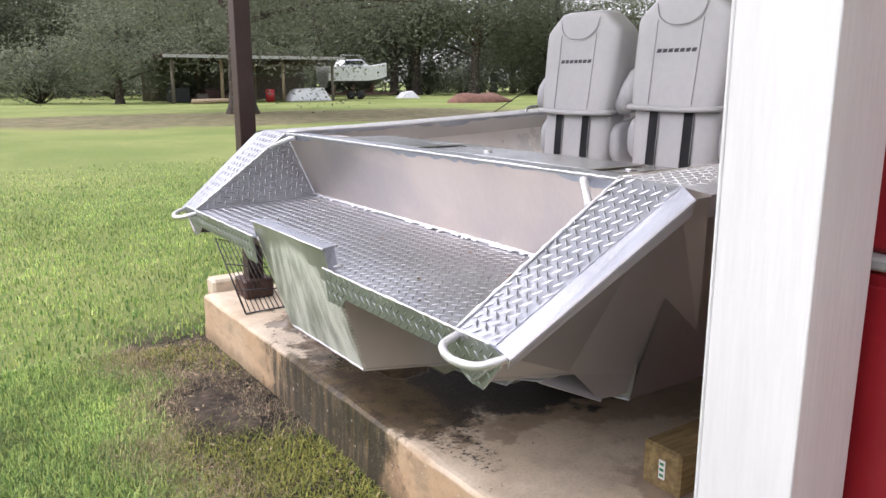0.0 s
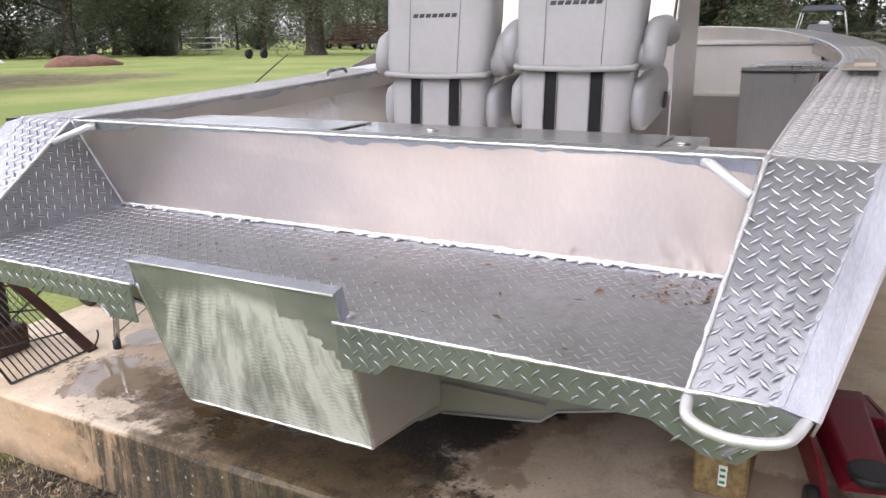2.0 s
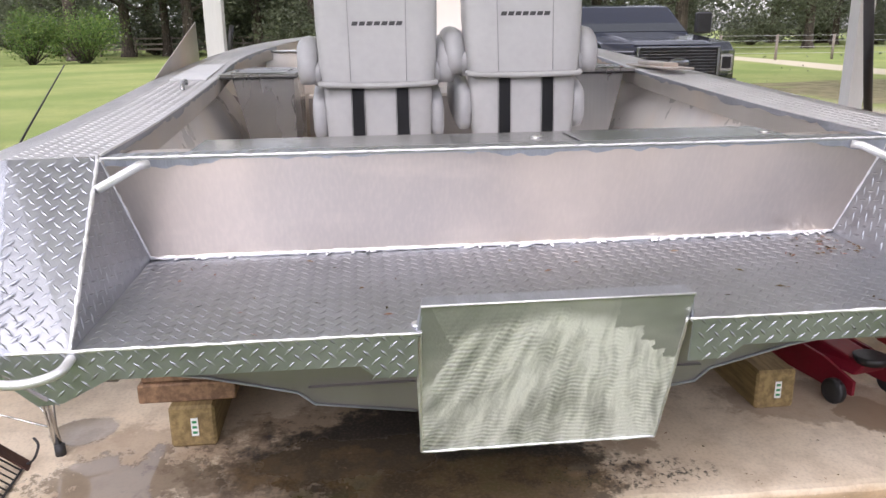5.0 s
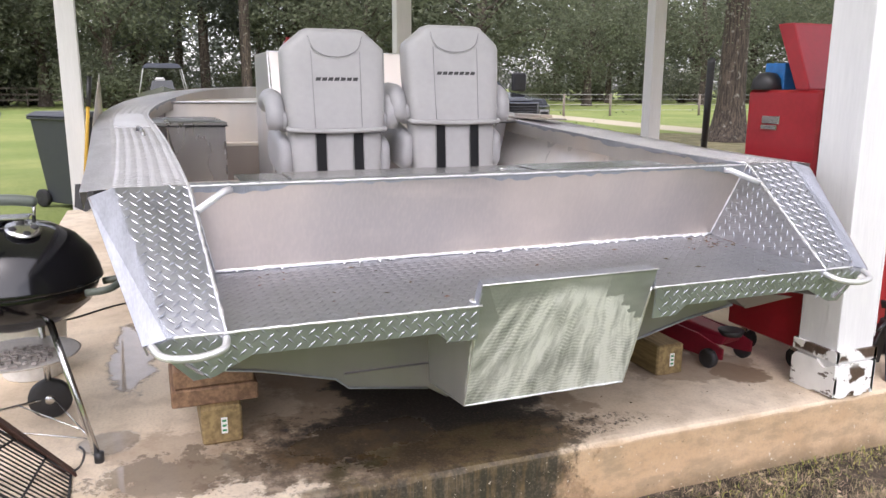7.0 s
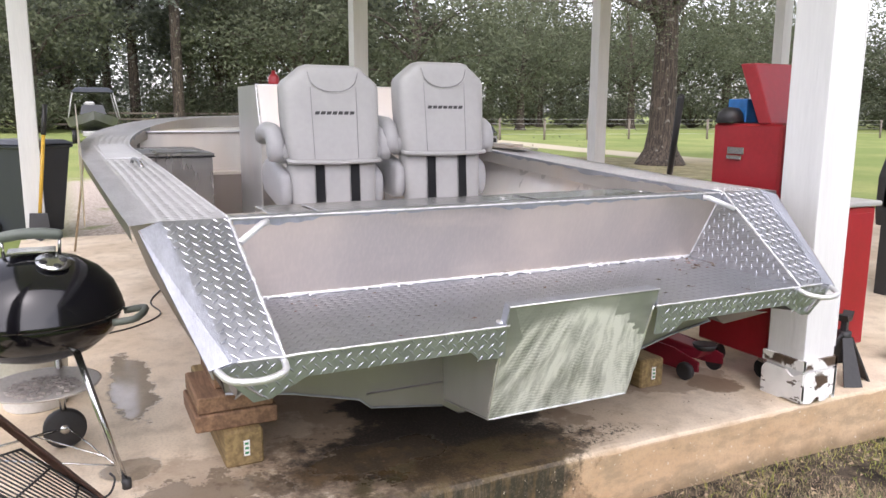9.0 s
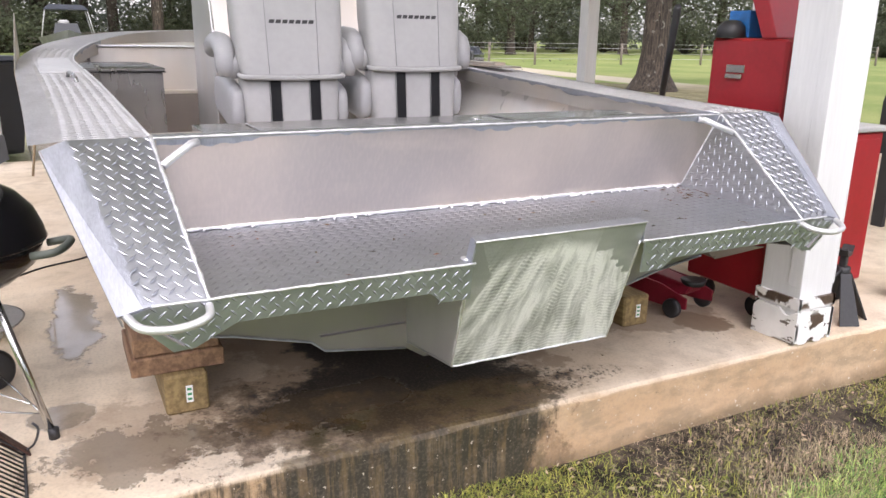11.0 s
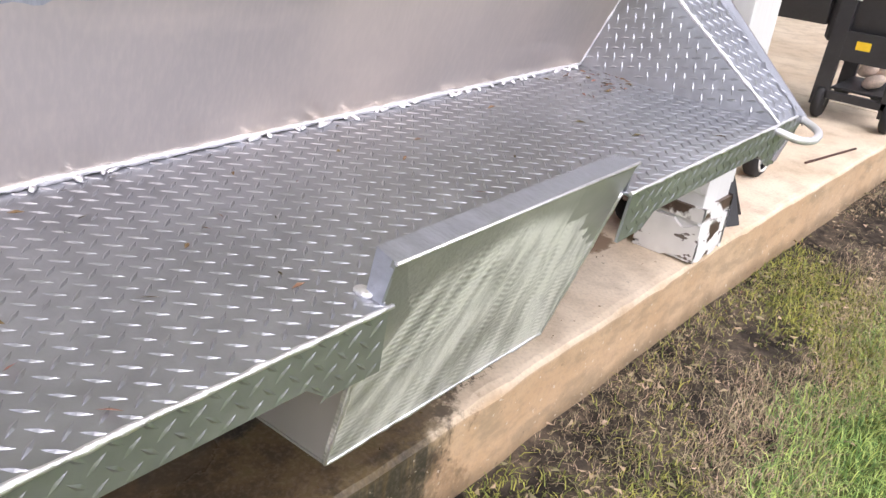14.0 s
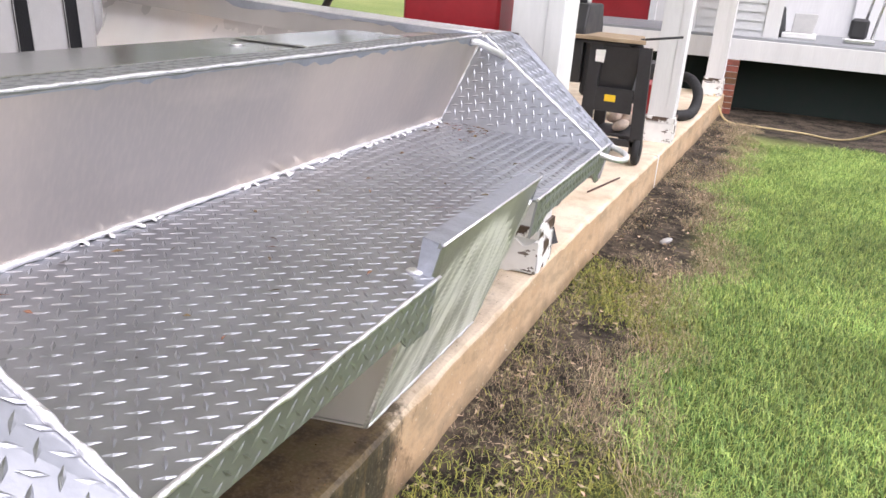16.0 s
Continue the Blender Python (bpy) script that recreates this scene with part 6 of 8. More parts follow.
# shovel and bins behind the boat
def bin_(m):
    t = thing("wheelie_bin", "dark grey plastic wheeled rubbish bin", "rubbish bin", "rubbish bins", m)
    part("body", hexa([(-0.2, -0.19, 0.05), (0.2, -0.19, 0.05), (0.2, 0.19, 0.05), (-0.2, 0.19, 0.05)], [(-0.3, -0.25, 1.0), (0.3, -0.25, 1.0), (0.3, 0.25, 1.0), (-0.3, 0.25, 1.0)], 0.02), PLASTIC, t)
    part("rim", box(-0.32, 0.32, -0.27, 0.27, 0.97, 1.01, 0.012), PLASTIC, t)
    part("lid", hexa([(-0.33, -0.28, 1.012), (0.33, -0.28, 1.012), (0.33, 0.28, 1.012), (-0.33, 0.28, 1.012)], [(-0.28, -0.2, 1.06), (0.28, -0.2, 1.06), (0.28, 0.2, 1.06), (-0.28, 0.2, 1.06)], 0.01), PLASTIC, t)
    for s in (1, -1):
        wheel("wheel", (0.24, s * 0.22, 0.1), 0.1, 0.05, t, rim=PLASTIC)
    part("grip", tube([(0.34, -0.2, 0.99), (0.37, -0.2, 0.99), (0.37, 0.2, 0.99), (0.34, 0.2, 0.99)], 0.014, 8), PLASTIC, t)
    return t


bin_(pose(8.35, 4.2, -0.05, 0, 0, 38) @ Matrix.Diagonal((1.15, 1.15, 0.98, 1)))
shovel = thing_at("shovel", "yellow-handled shovel leaning on the post", "shovel", (7.6, 4.1, 0))
wpart("handle", tube([(7.60, 4.09, 0.25), (7.70, 4.0, 1.05)], 0.018, 10), YELLOW_WOOD, shovel)
wpart("grip", tube([(7.70, 4.0, 1.05), (7.74, 3.965, 1.35)], 0.024, 10), BLACK_MATT, shovel)
wpart("blade", slab_of([(7.53, 4.0, 0.05), (7.57, 4.02, 0.28), (7.60, 4.18, 0.28), (7.56, 4.2, 0.05), (7.54, 4.1, 0.0)], 0.004), BLACK_MATT, shovel)

sw = thing_at("spare_tyre", "small black tyre with a white ring standing on the slab", "tyre", (1.46, -0.17, 0))
wpart("rubber_ring", lathe([(0.06, -0.03), (0.09, -0.034), (0.105, -0.022), (0.105, 0.022), (0.09, 0.034), (0.06, 0.03)], 28, (1.46, -0.17, 0.105), "x"), RUBBER, sw, "", True)
ring = [(1.426, -0.17 + 0.072 * math.cos(k * math.tau / 28), 0.105 + 0.072 * math.sin(k * math.tau / 28)) for k in range(29)]
wpart("white_ring", tube(ring, 0.006, 6), PALE, sw, "white ring", True)
wpart("hub", lathe([(0.0, -0.03), (0.061, -0.03), (0.061, 0.03), (0.0, 0.03)], 20, (1.46, -0.17, 0.105), "x"), BLACK_MATT, sw)
# ---- barbecue smoker ----
smk = thing_at("barrel_smoker", "black steel offset barrel smoker with a wooden front shelf", "smoker", (1.75, -1.7, 0))
barrel = [(-0.25, 0.50), (0.25, 0.50), (0.27, 0.62), (0.27, 0.86), (0.20, 1.02), (-0.2, 1.02), (-0.27, 0.86), (-0.27, 0.62)]
wpart("barrel", prism([(y - 1.75, z) for y, z in barrel], "x", 1.72, 2.6, 0.015), BLACK_MATT, smk, "boxy black cooking chamber")
wpart("firebox", box(1.47, 1.72, -1.95, -1.5, 0.42, 0.79, 0.02), BLACK_MATT, smk)
wpart("shelf", hexa([(1.40, -1.95, 0.80), (1.80, -1.95, 0.80), (1.80, -1.42, 0.80), (1.30, -1.42, 0.80)], [(1.40, -1.95, 0.825), (1.80, -1.95, 0.825), (1.80, -1.42, 0.825), (1.30, -1.42, 0.825)], 0.004), STAKE, smk, "wooden slat shelf")
wpart("tray", box(1.40, 1.72, -1.94, -1.44, 0.777, 0.797, 0.004), BLACK_MATT, smk)
wpart("hopper", hexa([(1.36, -1.93, 0.47), (1.60, -1.93, 0.47), (1.60, -1.50, 0.47), (1.36, -1.50, 0.47)], [(1.40, -1.93, 0.775), (1.70, -1.93, 0.775), (1.70, -1.455, 0.775), (1.31, -1.455, 0.775)], 0.006), BLACK_MATT, smk)
for x, y, dx in ((1.30, -1.47, -0.03), (1.62, -1.47, 0.02), (1.46, -1.93, -0.03), (1.62, -1.93, 0.02), (2.5, -1.5, 0), (2.5, -2.0, 0)):
    lo_, z0 = (x + dx, 0.075 if x < 2 else 0.0), 0.0
    b = hexa([(x + dx - 0.042, y - 0.02, lo_[1]), (x + dx + 0.042, y - 0.02, lo_[1]), (x + dx + 0.042, y + 0.02, lo_[1]), (x + dx - 0.042, y + 0.02, lo_[1])], [(x - 0.042, y - 0.02, 0.78), (x + 0.042, y - 0.02, 0.78), (x + 0.042, y + 0.02, 0.78), (x - 0.042, y + 0.02, 0.78)], 0.004)
    wpart("leg", b, BLACK_MATT, smk)
wpart("front_panel", box(1.335, 1.60, -1.462, -1.452, 0.34, 0.50, 0.002), BLACK_MATT, smk)
wpart("lower_rail", box(1.28, 1.62, -1.49, -1.45, 0.12, 0.165, 0.004), BLACK_MATT, smk)
wpart("sticker", box(1.45, 1.525, -1.4515, -1.450, 0.41, 0.455), YELLOW, smk, "small yellow warning sticker")
wpart("chimney", tube([(1.82, -1.72, 1.0), (1.82, -1.72, 1.12)], 0.03, 12), BLACK_MATT, smk)
for x in (1.262, 1.63):
    w = wpart("wheel", lathe([(0.03, -0.022), (0.082, -0.024), (0.095, -0.014), (0.095, 0.014), (0.082, 0.024), (0.03, 0.022)], 26, (x, -1.49, 0.095), "x"), RUBBER, smk, "black tyre", True)
    wpart("rim", lathe([(0.0, -0.02), (0.058, -0.022), (0.058, 0.022), (0.0, 0.02)], 20, (x, -1.49, 0.095), "x"), CHROME, w)
wpart("poker", tube([(1.35, -1.5, 0.825), (1.09, -1.55, 0.865)], 0.008, 8), BLACK_MATT, smk)
wpart("paper_sheet", slab_of([(1.56, -1.446, 0.66), (1.62, -1.446, 0.665), (1.62, -1.44, 0.74), (1.555, -1.44, 0.745)], 0.002), LABEL_W, smk, "creased white paper stuck on the front")
wpart("paper_sheet", slab_of([(1.745, -1.54, 0.55), (1.86, -1.54, 0.55), (1.86, -1.525, 0.64), (1.745, -1.525, 0.64)], 0.002), LABEL_W, smk, "white paper stuck on the barrel")
b = bmesh.new()
rr = random.Random(8)
for i in range(6):
    x, y, z = rr.uniform(1.38, 1.54), rr.uniform(-1.78, -1.6), 0.22 + rr.uniform(0, 0.12)
    bmesh.ops.create_icosphere(b, subdivisions=2, radius=rr.uniform(0.04, 0.06), matrix=pose(x, y, z, 20 * i, 30, 0) @ Matrix.Diagonal((1.2, 0.8, 0.7, 1)))
single("cloth_bundle", b, TOWEL, "crumpled pale cloths on the smoker's lower rack", "cloth", smooth=True)
single("lower_shelf", box(1.32, 1.6, -1.93, -1.5, 0.17, 0.185, 0.003), BLACK_MATT, "black steel shelf in the smoker's legs", "shelf")
single("red_bin", hexa([(1.42, -3.5, 0), (1.75, -3.5, 0), (1.75, -3.15, 0), (1.42, -3.15, 0)], [(1.4, -3.52, 0.36), (1.77, -3.52, 0.36), (1.77, -3.13, 0.36), (1.4, -3.13, 0.36)], 0.012), RED, "red plastic tub on the slab", "tub")
single("drain_hose", tube(arc([(1.5, -4.7, 0.30), (1.30, -4.5, 0.31), (1.17, -4.2, 0.22), (1.16, -4.0, 0.08), (1.22, -3.7, 0.05), (1.5, -3.6, 0.05)], 8), 0.05, 12), RUBBER, "thick black corrugated hose on the slab", "hose", smooth=True)
single("cooler", box(1.6, 2.1, -4.9, -4.4, 0.0, 0.42, 0.02), BLACK_MATT, "black box on the slab", "box")

# ---- house and porch ----
porch = thing("porch", "raised white porch with a grey board floor", "porch", "", pose(1.05, -6.3, -0.25, 0, 0, 2))
part("fascia", box(-7, 2.6, -0.05, 0.0, 0.66, 0.90, 0.004), WHITE, porch, "white fascia board")
for k in range(18):
    part("floor_board", box(-7, 2.6, -0.04 - (k + 1) * 0.135, -0.04 - k * 0.135 - 0.004, 0.90, 0.93, 0.003), PORCH_FLOOR, porch)
# dark sheet in place of the unlit space below the floor
part("void_sheet", box(-7, 2.6, -0.7, -0.66, 0.0, 0.66), DARK_VOID, porch, "dark sheet standing in for the shade under the porch")
pier = part("brick_pier", box(-0.105, 0.195, -0.295, 0.005, 0.0, 0.66), GREY_TOP, porch, "mortar core of the brick pier")
for k in range(9):
    for j in range(2):
        for (x0, x1, y0, y1) in ((-0.11 + j * 0.155, 0.04 + j * 0.155 - 0.006, -0.10, 0.012), (-0.11 + j * 0.155, 0.04 + j * 0.155 - 0.006, -0.30, -0.2)):
            part("brick", box(x0 + (0.0 if k % 2 else 0.0), x1, y0, y1, 0.005 + k * 0.073, 0.068 + k * 0.073, 0.003), BRICK, pier)
house = thing("house", "pale grey clapboard house behind the porch", "house", "", pose(1.05, -6.3, -0.25, 0, 0, 2))
wall = part("wall", box(-7, 3.2, -2.7, -2.5, 0.0, 3.6), WHITE, house, "white painted back wall")
wing = part("wing_wall", box(-0.30, 0.50, -0.45, -0.27, 0.90, 3.6), SIDING, house, "pale grey clapboard wall end")
for k in range(26):
    z = 0.90 + k * 0.105
    part("clapboard", hexa([(-0.30, -0.27, z), (0.50, -0.27, z), (0.50, -0.245, z), (-0.30, -0.245, z)], [(-0.30, -0.27, z + 0.105), (0.50, -0.27, z + 0.105), (0.50, -0.262, z + 0.105), (-0.30, -0.262, z + 0.105)]), SIDING, wing)
part("corner_board", box(-0.48, -0.302, -0.47, -0.235, 0.93, 3.6, 0.003), WHITE, house)
part("corner_board", box(0.502, 0.72, -0.47, -0.235, 0.93, 3.6, 0.003), WHITE, house)
door = part("door", box(1.35, 2.25, -2.49, -2.44, 0.93, 2.98, 0.004), RED, house, "red panelled door")
part("door_frame", box(1.25, 1.35, -2.49, -2.42, 0.93, 3.05, 0.004), WHITE, house)
part("door_frame", box(2.25, 2.35, -2.49, -2.42, 0.93, 3.05, 0.004), WHITE, house)
part("corner_board", box(-0.45, -0.30, -2.49, -2.45, 0.93, 3.5, 0.003), WHITE, house)
part("white_door", box(-2.4, -1.45, -2.49, -2.45, 0.93, 2.98, 0.004), WHITE, house, "white door")
tl = thing_at("vacuum_cleaner", "dark upright vacuum cleaner on the porch floor", "vacuum cleaner", (-0.33, -7.1, 0.68))
wpart("base", box(-0.5, -0.15, -7.2, -6.95, 0.68, 0.74, 0.012), CHROME, tl)
wpart("motor_body", box(-0.4, -0.2, -7.2, -7.0, 0.741, 0.98, 0.03), BLACK_MATT, tl)
wpart("post", lines([[(-0.36, -7.1, 0.98), (-0.42, -7.1, 1.5)], [(-0.46, -7.05, 0.75), (-0.54, -7.05, 1.5)]], 0.016, 8), CHROME, tl)
single("white_case", box(0.15, 0.55, -7.3, -7.0, 0.68, 0.75, 0.01), PALE, "flat white case on the porch floor", "case")
single("dark_crate", hexa([(0.2, -7.28, 0.75), (0.45, -7.28, 0.75), (0.45, -7.02, 0.75), (0.2, -7.02, 0.75)], [(0.17, -7.3, 0.98), (0.44, -7.3, 0.98), (0.44, -7.1, 0.98), (0.17, -7.1, 0.98)], 0.01), GREY_TOP, "tilted grey crate on the white case", "crate")
single("yard_bag", hexa([(0.5, -7.3, 0.68), (0.72, -7.3, 0.68), (0.72, -7.05, 0.68), (0.5, -7.05, 0.68)], [(0.56, -7.25, 1.05), (0.66, -7.25, 1.05), (0.66, -7.1, 1.05), (0.56, -7.1, 1.05)], 0.03), BLACK_MATT, "dark bag on the porch floor", "bag")
single("rope", tube(arc([(1.13, -5.9, 0.02), (1.05, -5.8, -0.1), (0.9, -5.55, -0.225), (0.5, -5.5, -0.232), (0.1, -5.45, -0.23), (-0.3, -5.2, -0.2), (-0.75, -4.9, 0.05), (-1.4, -4.6, 0.35), (-2.2, -4.5, 0.5), (-3.0, -6.2, 0.62)], 8), 0.011, 6), ROPE, "pale rope trailing from the post over the lawn edge", "rope", smooth=True)
rr = random.Random(4)
b = bmesh.new()
bmesh.ops.create_icosphere(b, subdivisions=2, radius=0.034, matrix=pose(0.885, -0.64, -0.228, 10, 20, 30) @ Matrix.Diagonal((1.2, 0.7, 0.5, 1)))
single("crumpled_cup", b, GREY_TOP, "crushed grey plastic cup lying in the soil", "cup", smooth=True)
single("bone_stick", tube([(0.70, 1.66, -0.235), (0.67, 1.73, -0.23)], 0.004, 6), STAKE, "small pale twig in the grass", "stick")

single("black_pole", tube([(3.45, -0.2, 0.0), (2.42, 0.66, 0.96), (1.97, 1.03, 1.38)], 0.017, 10), BLACK_MATT, "thin black pole leaning against the gunwale", "pole", smooth=True)
single("fishing_rod", tube([(1.52, 4.24, 0.0), (2.96, 4.16, 0.85), (3.48, 4.14, 1.12)], [0.005, 0.005, 0.003], 6), CABLE, "thin black rod leaning up from the slab corner", "rod")

# ---- pickup truck facing the carport ----
TX, TY = 7.97, -0.95
truck = thing_at("pickup_truck", "dark navy pickup truck with a chrome-barred grille on the gravel", "truck", (TX + 2.9, TY, -0.25))


def body(profile, hw, taper=0.0, bevel=0.03):
    """A car-body piece: a side profile in x and z, as wide as 2 hw, drawn in by taper at the top."""
    top = max(z for _, z in profile)
    low = min(z for _, z in profile)
    k = lambda z: hw - taper * (z - low) / (top - low)
    return hexa([(TX + x, TY - k(z), z) for x, z in profile], [(TX + x, TY + k(z), z) for x, z in profile], bevel)


def swept(b):
    """Draws the corners of the truck's nose back."""
    for y in (0.5, 0.75, -0.5, -0.75):
        bmesh.ops.bisect_plane(b, geom=b.verts[:] + b.edges[:] + b.faces[:], plane_co=(0, TY + y, 0), plane_no=(0, 1, 0))
    for v in b.verts:
        d = abs(v.co.y - TY) - 0.5
        if d > 0 and v.co.x < TX + 0.6:
            v.co.x += 0.26 * (d / 0.43) ** 1.5 * (1 - max(0, v.co.x - TX) / 0.6)
    return b


wpart("front_body", swept(body([(0.02, 0.35), (0.0, 0.72), (0.04, 1.06), (0.2, 1.16), (1.35, 1.27), (1.55, 1.27), (1.55, 0.2), (0.3, 0.2)], 0.93, 0.05)), NAVY, truck)
wpart("hood_bulge", body([(0.12, 1.13), (0.3, 1.19), (1.4, 1.31), (1.45, 1.24), (0.2, 1.10)], 0.55, 0.08), NAVY, truck)
cabin = wpart("cabin", body([(1.4, 0.2), (1.4, 1.27), (2.05, 1.72), (2.3, 1.76), (3.75, 1.76), (3.9, 1.25), (3.9, 0.2)], 0.94, 0.15), NAVY, truck)
wpart("windscreen", slab_of([(TX + 1.47, TY - 0.82, 1.31), (TX + 1.47, TY + 0.82, 1.31), (TX + 2.06, TY + 0.72, 1.70), (TX + 2.06, TY - 0.72, 1.70)], 0.012), GLASS_DARK, cabin, "dark windscreen")
for s in (1, -1):
    wpart("side_window", slab_of([(TX + 1.75, TY + s * 0.872, 1.30), (TX + 3.6, TY + s * 0.872, 1.30), (TX + 3.5, TY + s * 0.815, 1.66), (TX + 2.15, TY + s * 0.815, 1.66)], 0.012), GLASS_DARK, cabin)
    wpart("mirror", box(TX + 1.5, TX + 1.62, TY + min(s * 1.0, s * 1.24), TY + max(s * 1.0, s * 1.24), 1.28, 1.62, 0.03), BLACK_MATT, truck, "black wing mirror")
    h0, h1 = sorted((TY + s * 0.555, TY + s * 0.90))
    lamp = wpart("headlamp", swept(box(TX - 0.012, TX + 0.12, h0, h1, 0.70, 1.06, 0.02)), HEADLAMP, truck, "clear stacked headlamp")
    i0, i1 = sorted((TY + s * 0.56, TY + s * 0.74))
    wpart("lamp_frame", box(TX - 0.02, TX + 0.0, i0, i1, 0.76, 1.0, 0.015), CHROME, lamp)
    wpart("lamp_core", box(TX - 0.026, TX - 0.019, i0 + 0.03, i1 - 0.03, 0.80, 0.96, 0.003), BLACK_MATT, lamp)
    wpart("wheel_arch", lathe([(0.46, -0.06), (0.5, -0.04), (0.5, 0.04), (0.46, 0.06)], 24, (TX + 0.95, TY + s * 0.90, 0.14), "y"), BLACK_MATT, truck)
    for x in (0.95, 4.6):
        w = wpart("tyre", lathe([(0.2, -0.13), (0.36, -0.14), (0.40, -0.1), (0.40, 0.1), (0.36, 0.14), (0.2, 0.13)], 28, (TX + x, TY + s * 0.81, 0.15), "y"), RUBBER, truck, "", True)
        wpart("rim", lathe([(0.0, -0.1), (0.22, -0.11), (0.22, 0.11), (0.0, 0.1)], 20, (TX + x, TY + s * 0.81, 0.15), "y"), CHROME, w)
wpart("grille_back", box(TX - 0.008, TX + 0.05, TY - 0.53, TY + 0.53, 0.68, 1.10, 0.01), BLACK_MATT, truck)
for k in range(9):
    wpart("grille_bar", box(TX - 0.03, TX - 0.006, TY - 0.51, TY + 0.51, 0.705 + k * 0.042, 0.722 + k * 0.042, 0.004), SMOKE_CHROME, truck, "chrome grille bar")
for y in (-0.535, 0.535):
    wpart("grille_side", box(TX - 0.035, TX, TY + y - 0.018, TY + y + 0.018, 0.68, 1.11, 0.008), SMOKE_CHROME, truck)
wpart("grille_top", box(TX - 0.035, TX, TY - 0.55, TY + 0.55, 1.085, 1.115, 0.008), SMOKE_CHROME, truck)
oval = lathe([(0.0, -0.012), (0.085, -0.012), (0.1, 0.0), (0.085, 0.012), (0.0, 0.012)], 28, (0, 0, 0), "x")
oval.transform(Matrix.Translation((TX - 0.04, TY, 0.885)) @ Matrix.Diagonal((1, 1.55, 0.75, 1)))
wpart("badge", oval, SMOKE_CHROME, truck, "plain oval badge")
wpart("bumper", swept(box(TX - 0.12, TX + 0.1, TY - 0.93, TY + 0.93, 0.38, 0.64, 0.04)), SMOKE_CHROME, truck, "chrome bumper")
wpart("air_dam", box(TX - 0.05, TX + 0.2, TY - 0.9, TY + 0.9, 0.16, 0.37, 0.03), BLACK_MATT, truck)
wpart("load_bed", box(TX + 3.92, TX + 5.85, TY - 0.93, TY + 0.93, 0.25, 1.05, 0.03), NAVY, truck)
truck.matrix_basis = pose(9.65, -1.6, -0.25, 0, 0, 3) @ Matrix.Diagonal((1.08, 1.08, 0.95, 1)) @ Matrix.Translation((2.9, 0, 0))

# ---- trees ----
def leaf_mesh(name, centres, spread, per, size, seed, droop=0.0, flat=0.6):
    r = np.random.RandomState(seed)
    c = np.repeat(np.asarray(centres, float), per, axis=0)
    n = len(c)
    p = c + r.normal(size=(n, 3)) * np.asarray(spread)
    if droop:
        p[:, 2] -= np.abs(r.normal(size=n)) * droop
    a = r.normal(size=(n, 3))
    a[:, 2] *= flat
    a /= np.linalg.norm(a, axis=1)[:, None]
    b = np.cross(a, r.normal(size=(n, 3)))
    b /= np.linalg.norm(b, axis=1)[:, None] + 1e-9
    s = size * r.uniform(0.55, 1.35, n)[:, None]
    v = np.stack([p - a * s, p + b * s * 0.75, p + a * s], axis=1).reshape(-1, 3)
    m = bpy.data.meshes.new(name)
    m.vertices.add(3 * n)
    m.vertices.foreach_set("co", v.ravel())
    m.loops.add(3 * n)
    m.loops.foreach_set("vertex_index", np.arange(3 * n))
    m.polygons.add(n)
    m.polygons.foreach_set("loop_start", np.arange(0, 3 * n, 3))
    m.polygons.foreach_set("loop_total", np.full(n, 3))
    m.update()
    return m


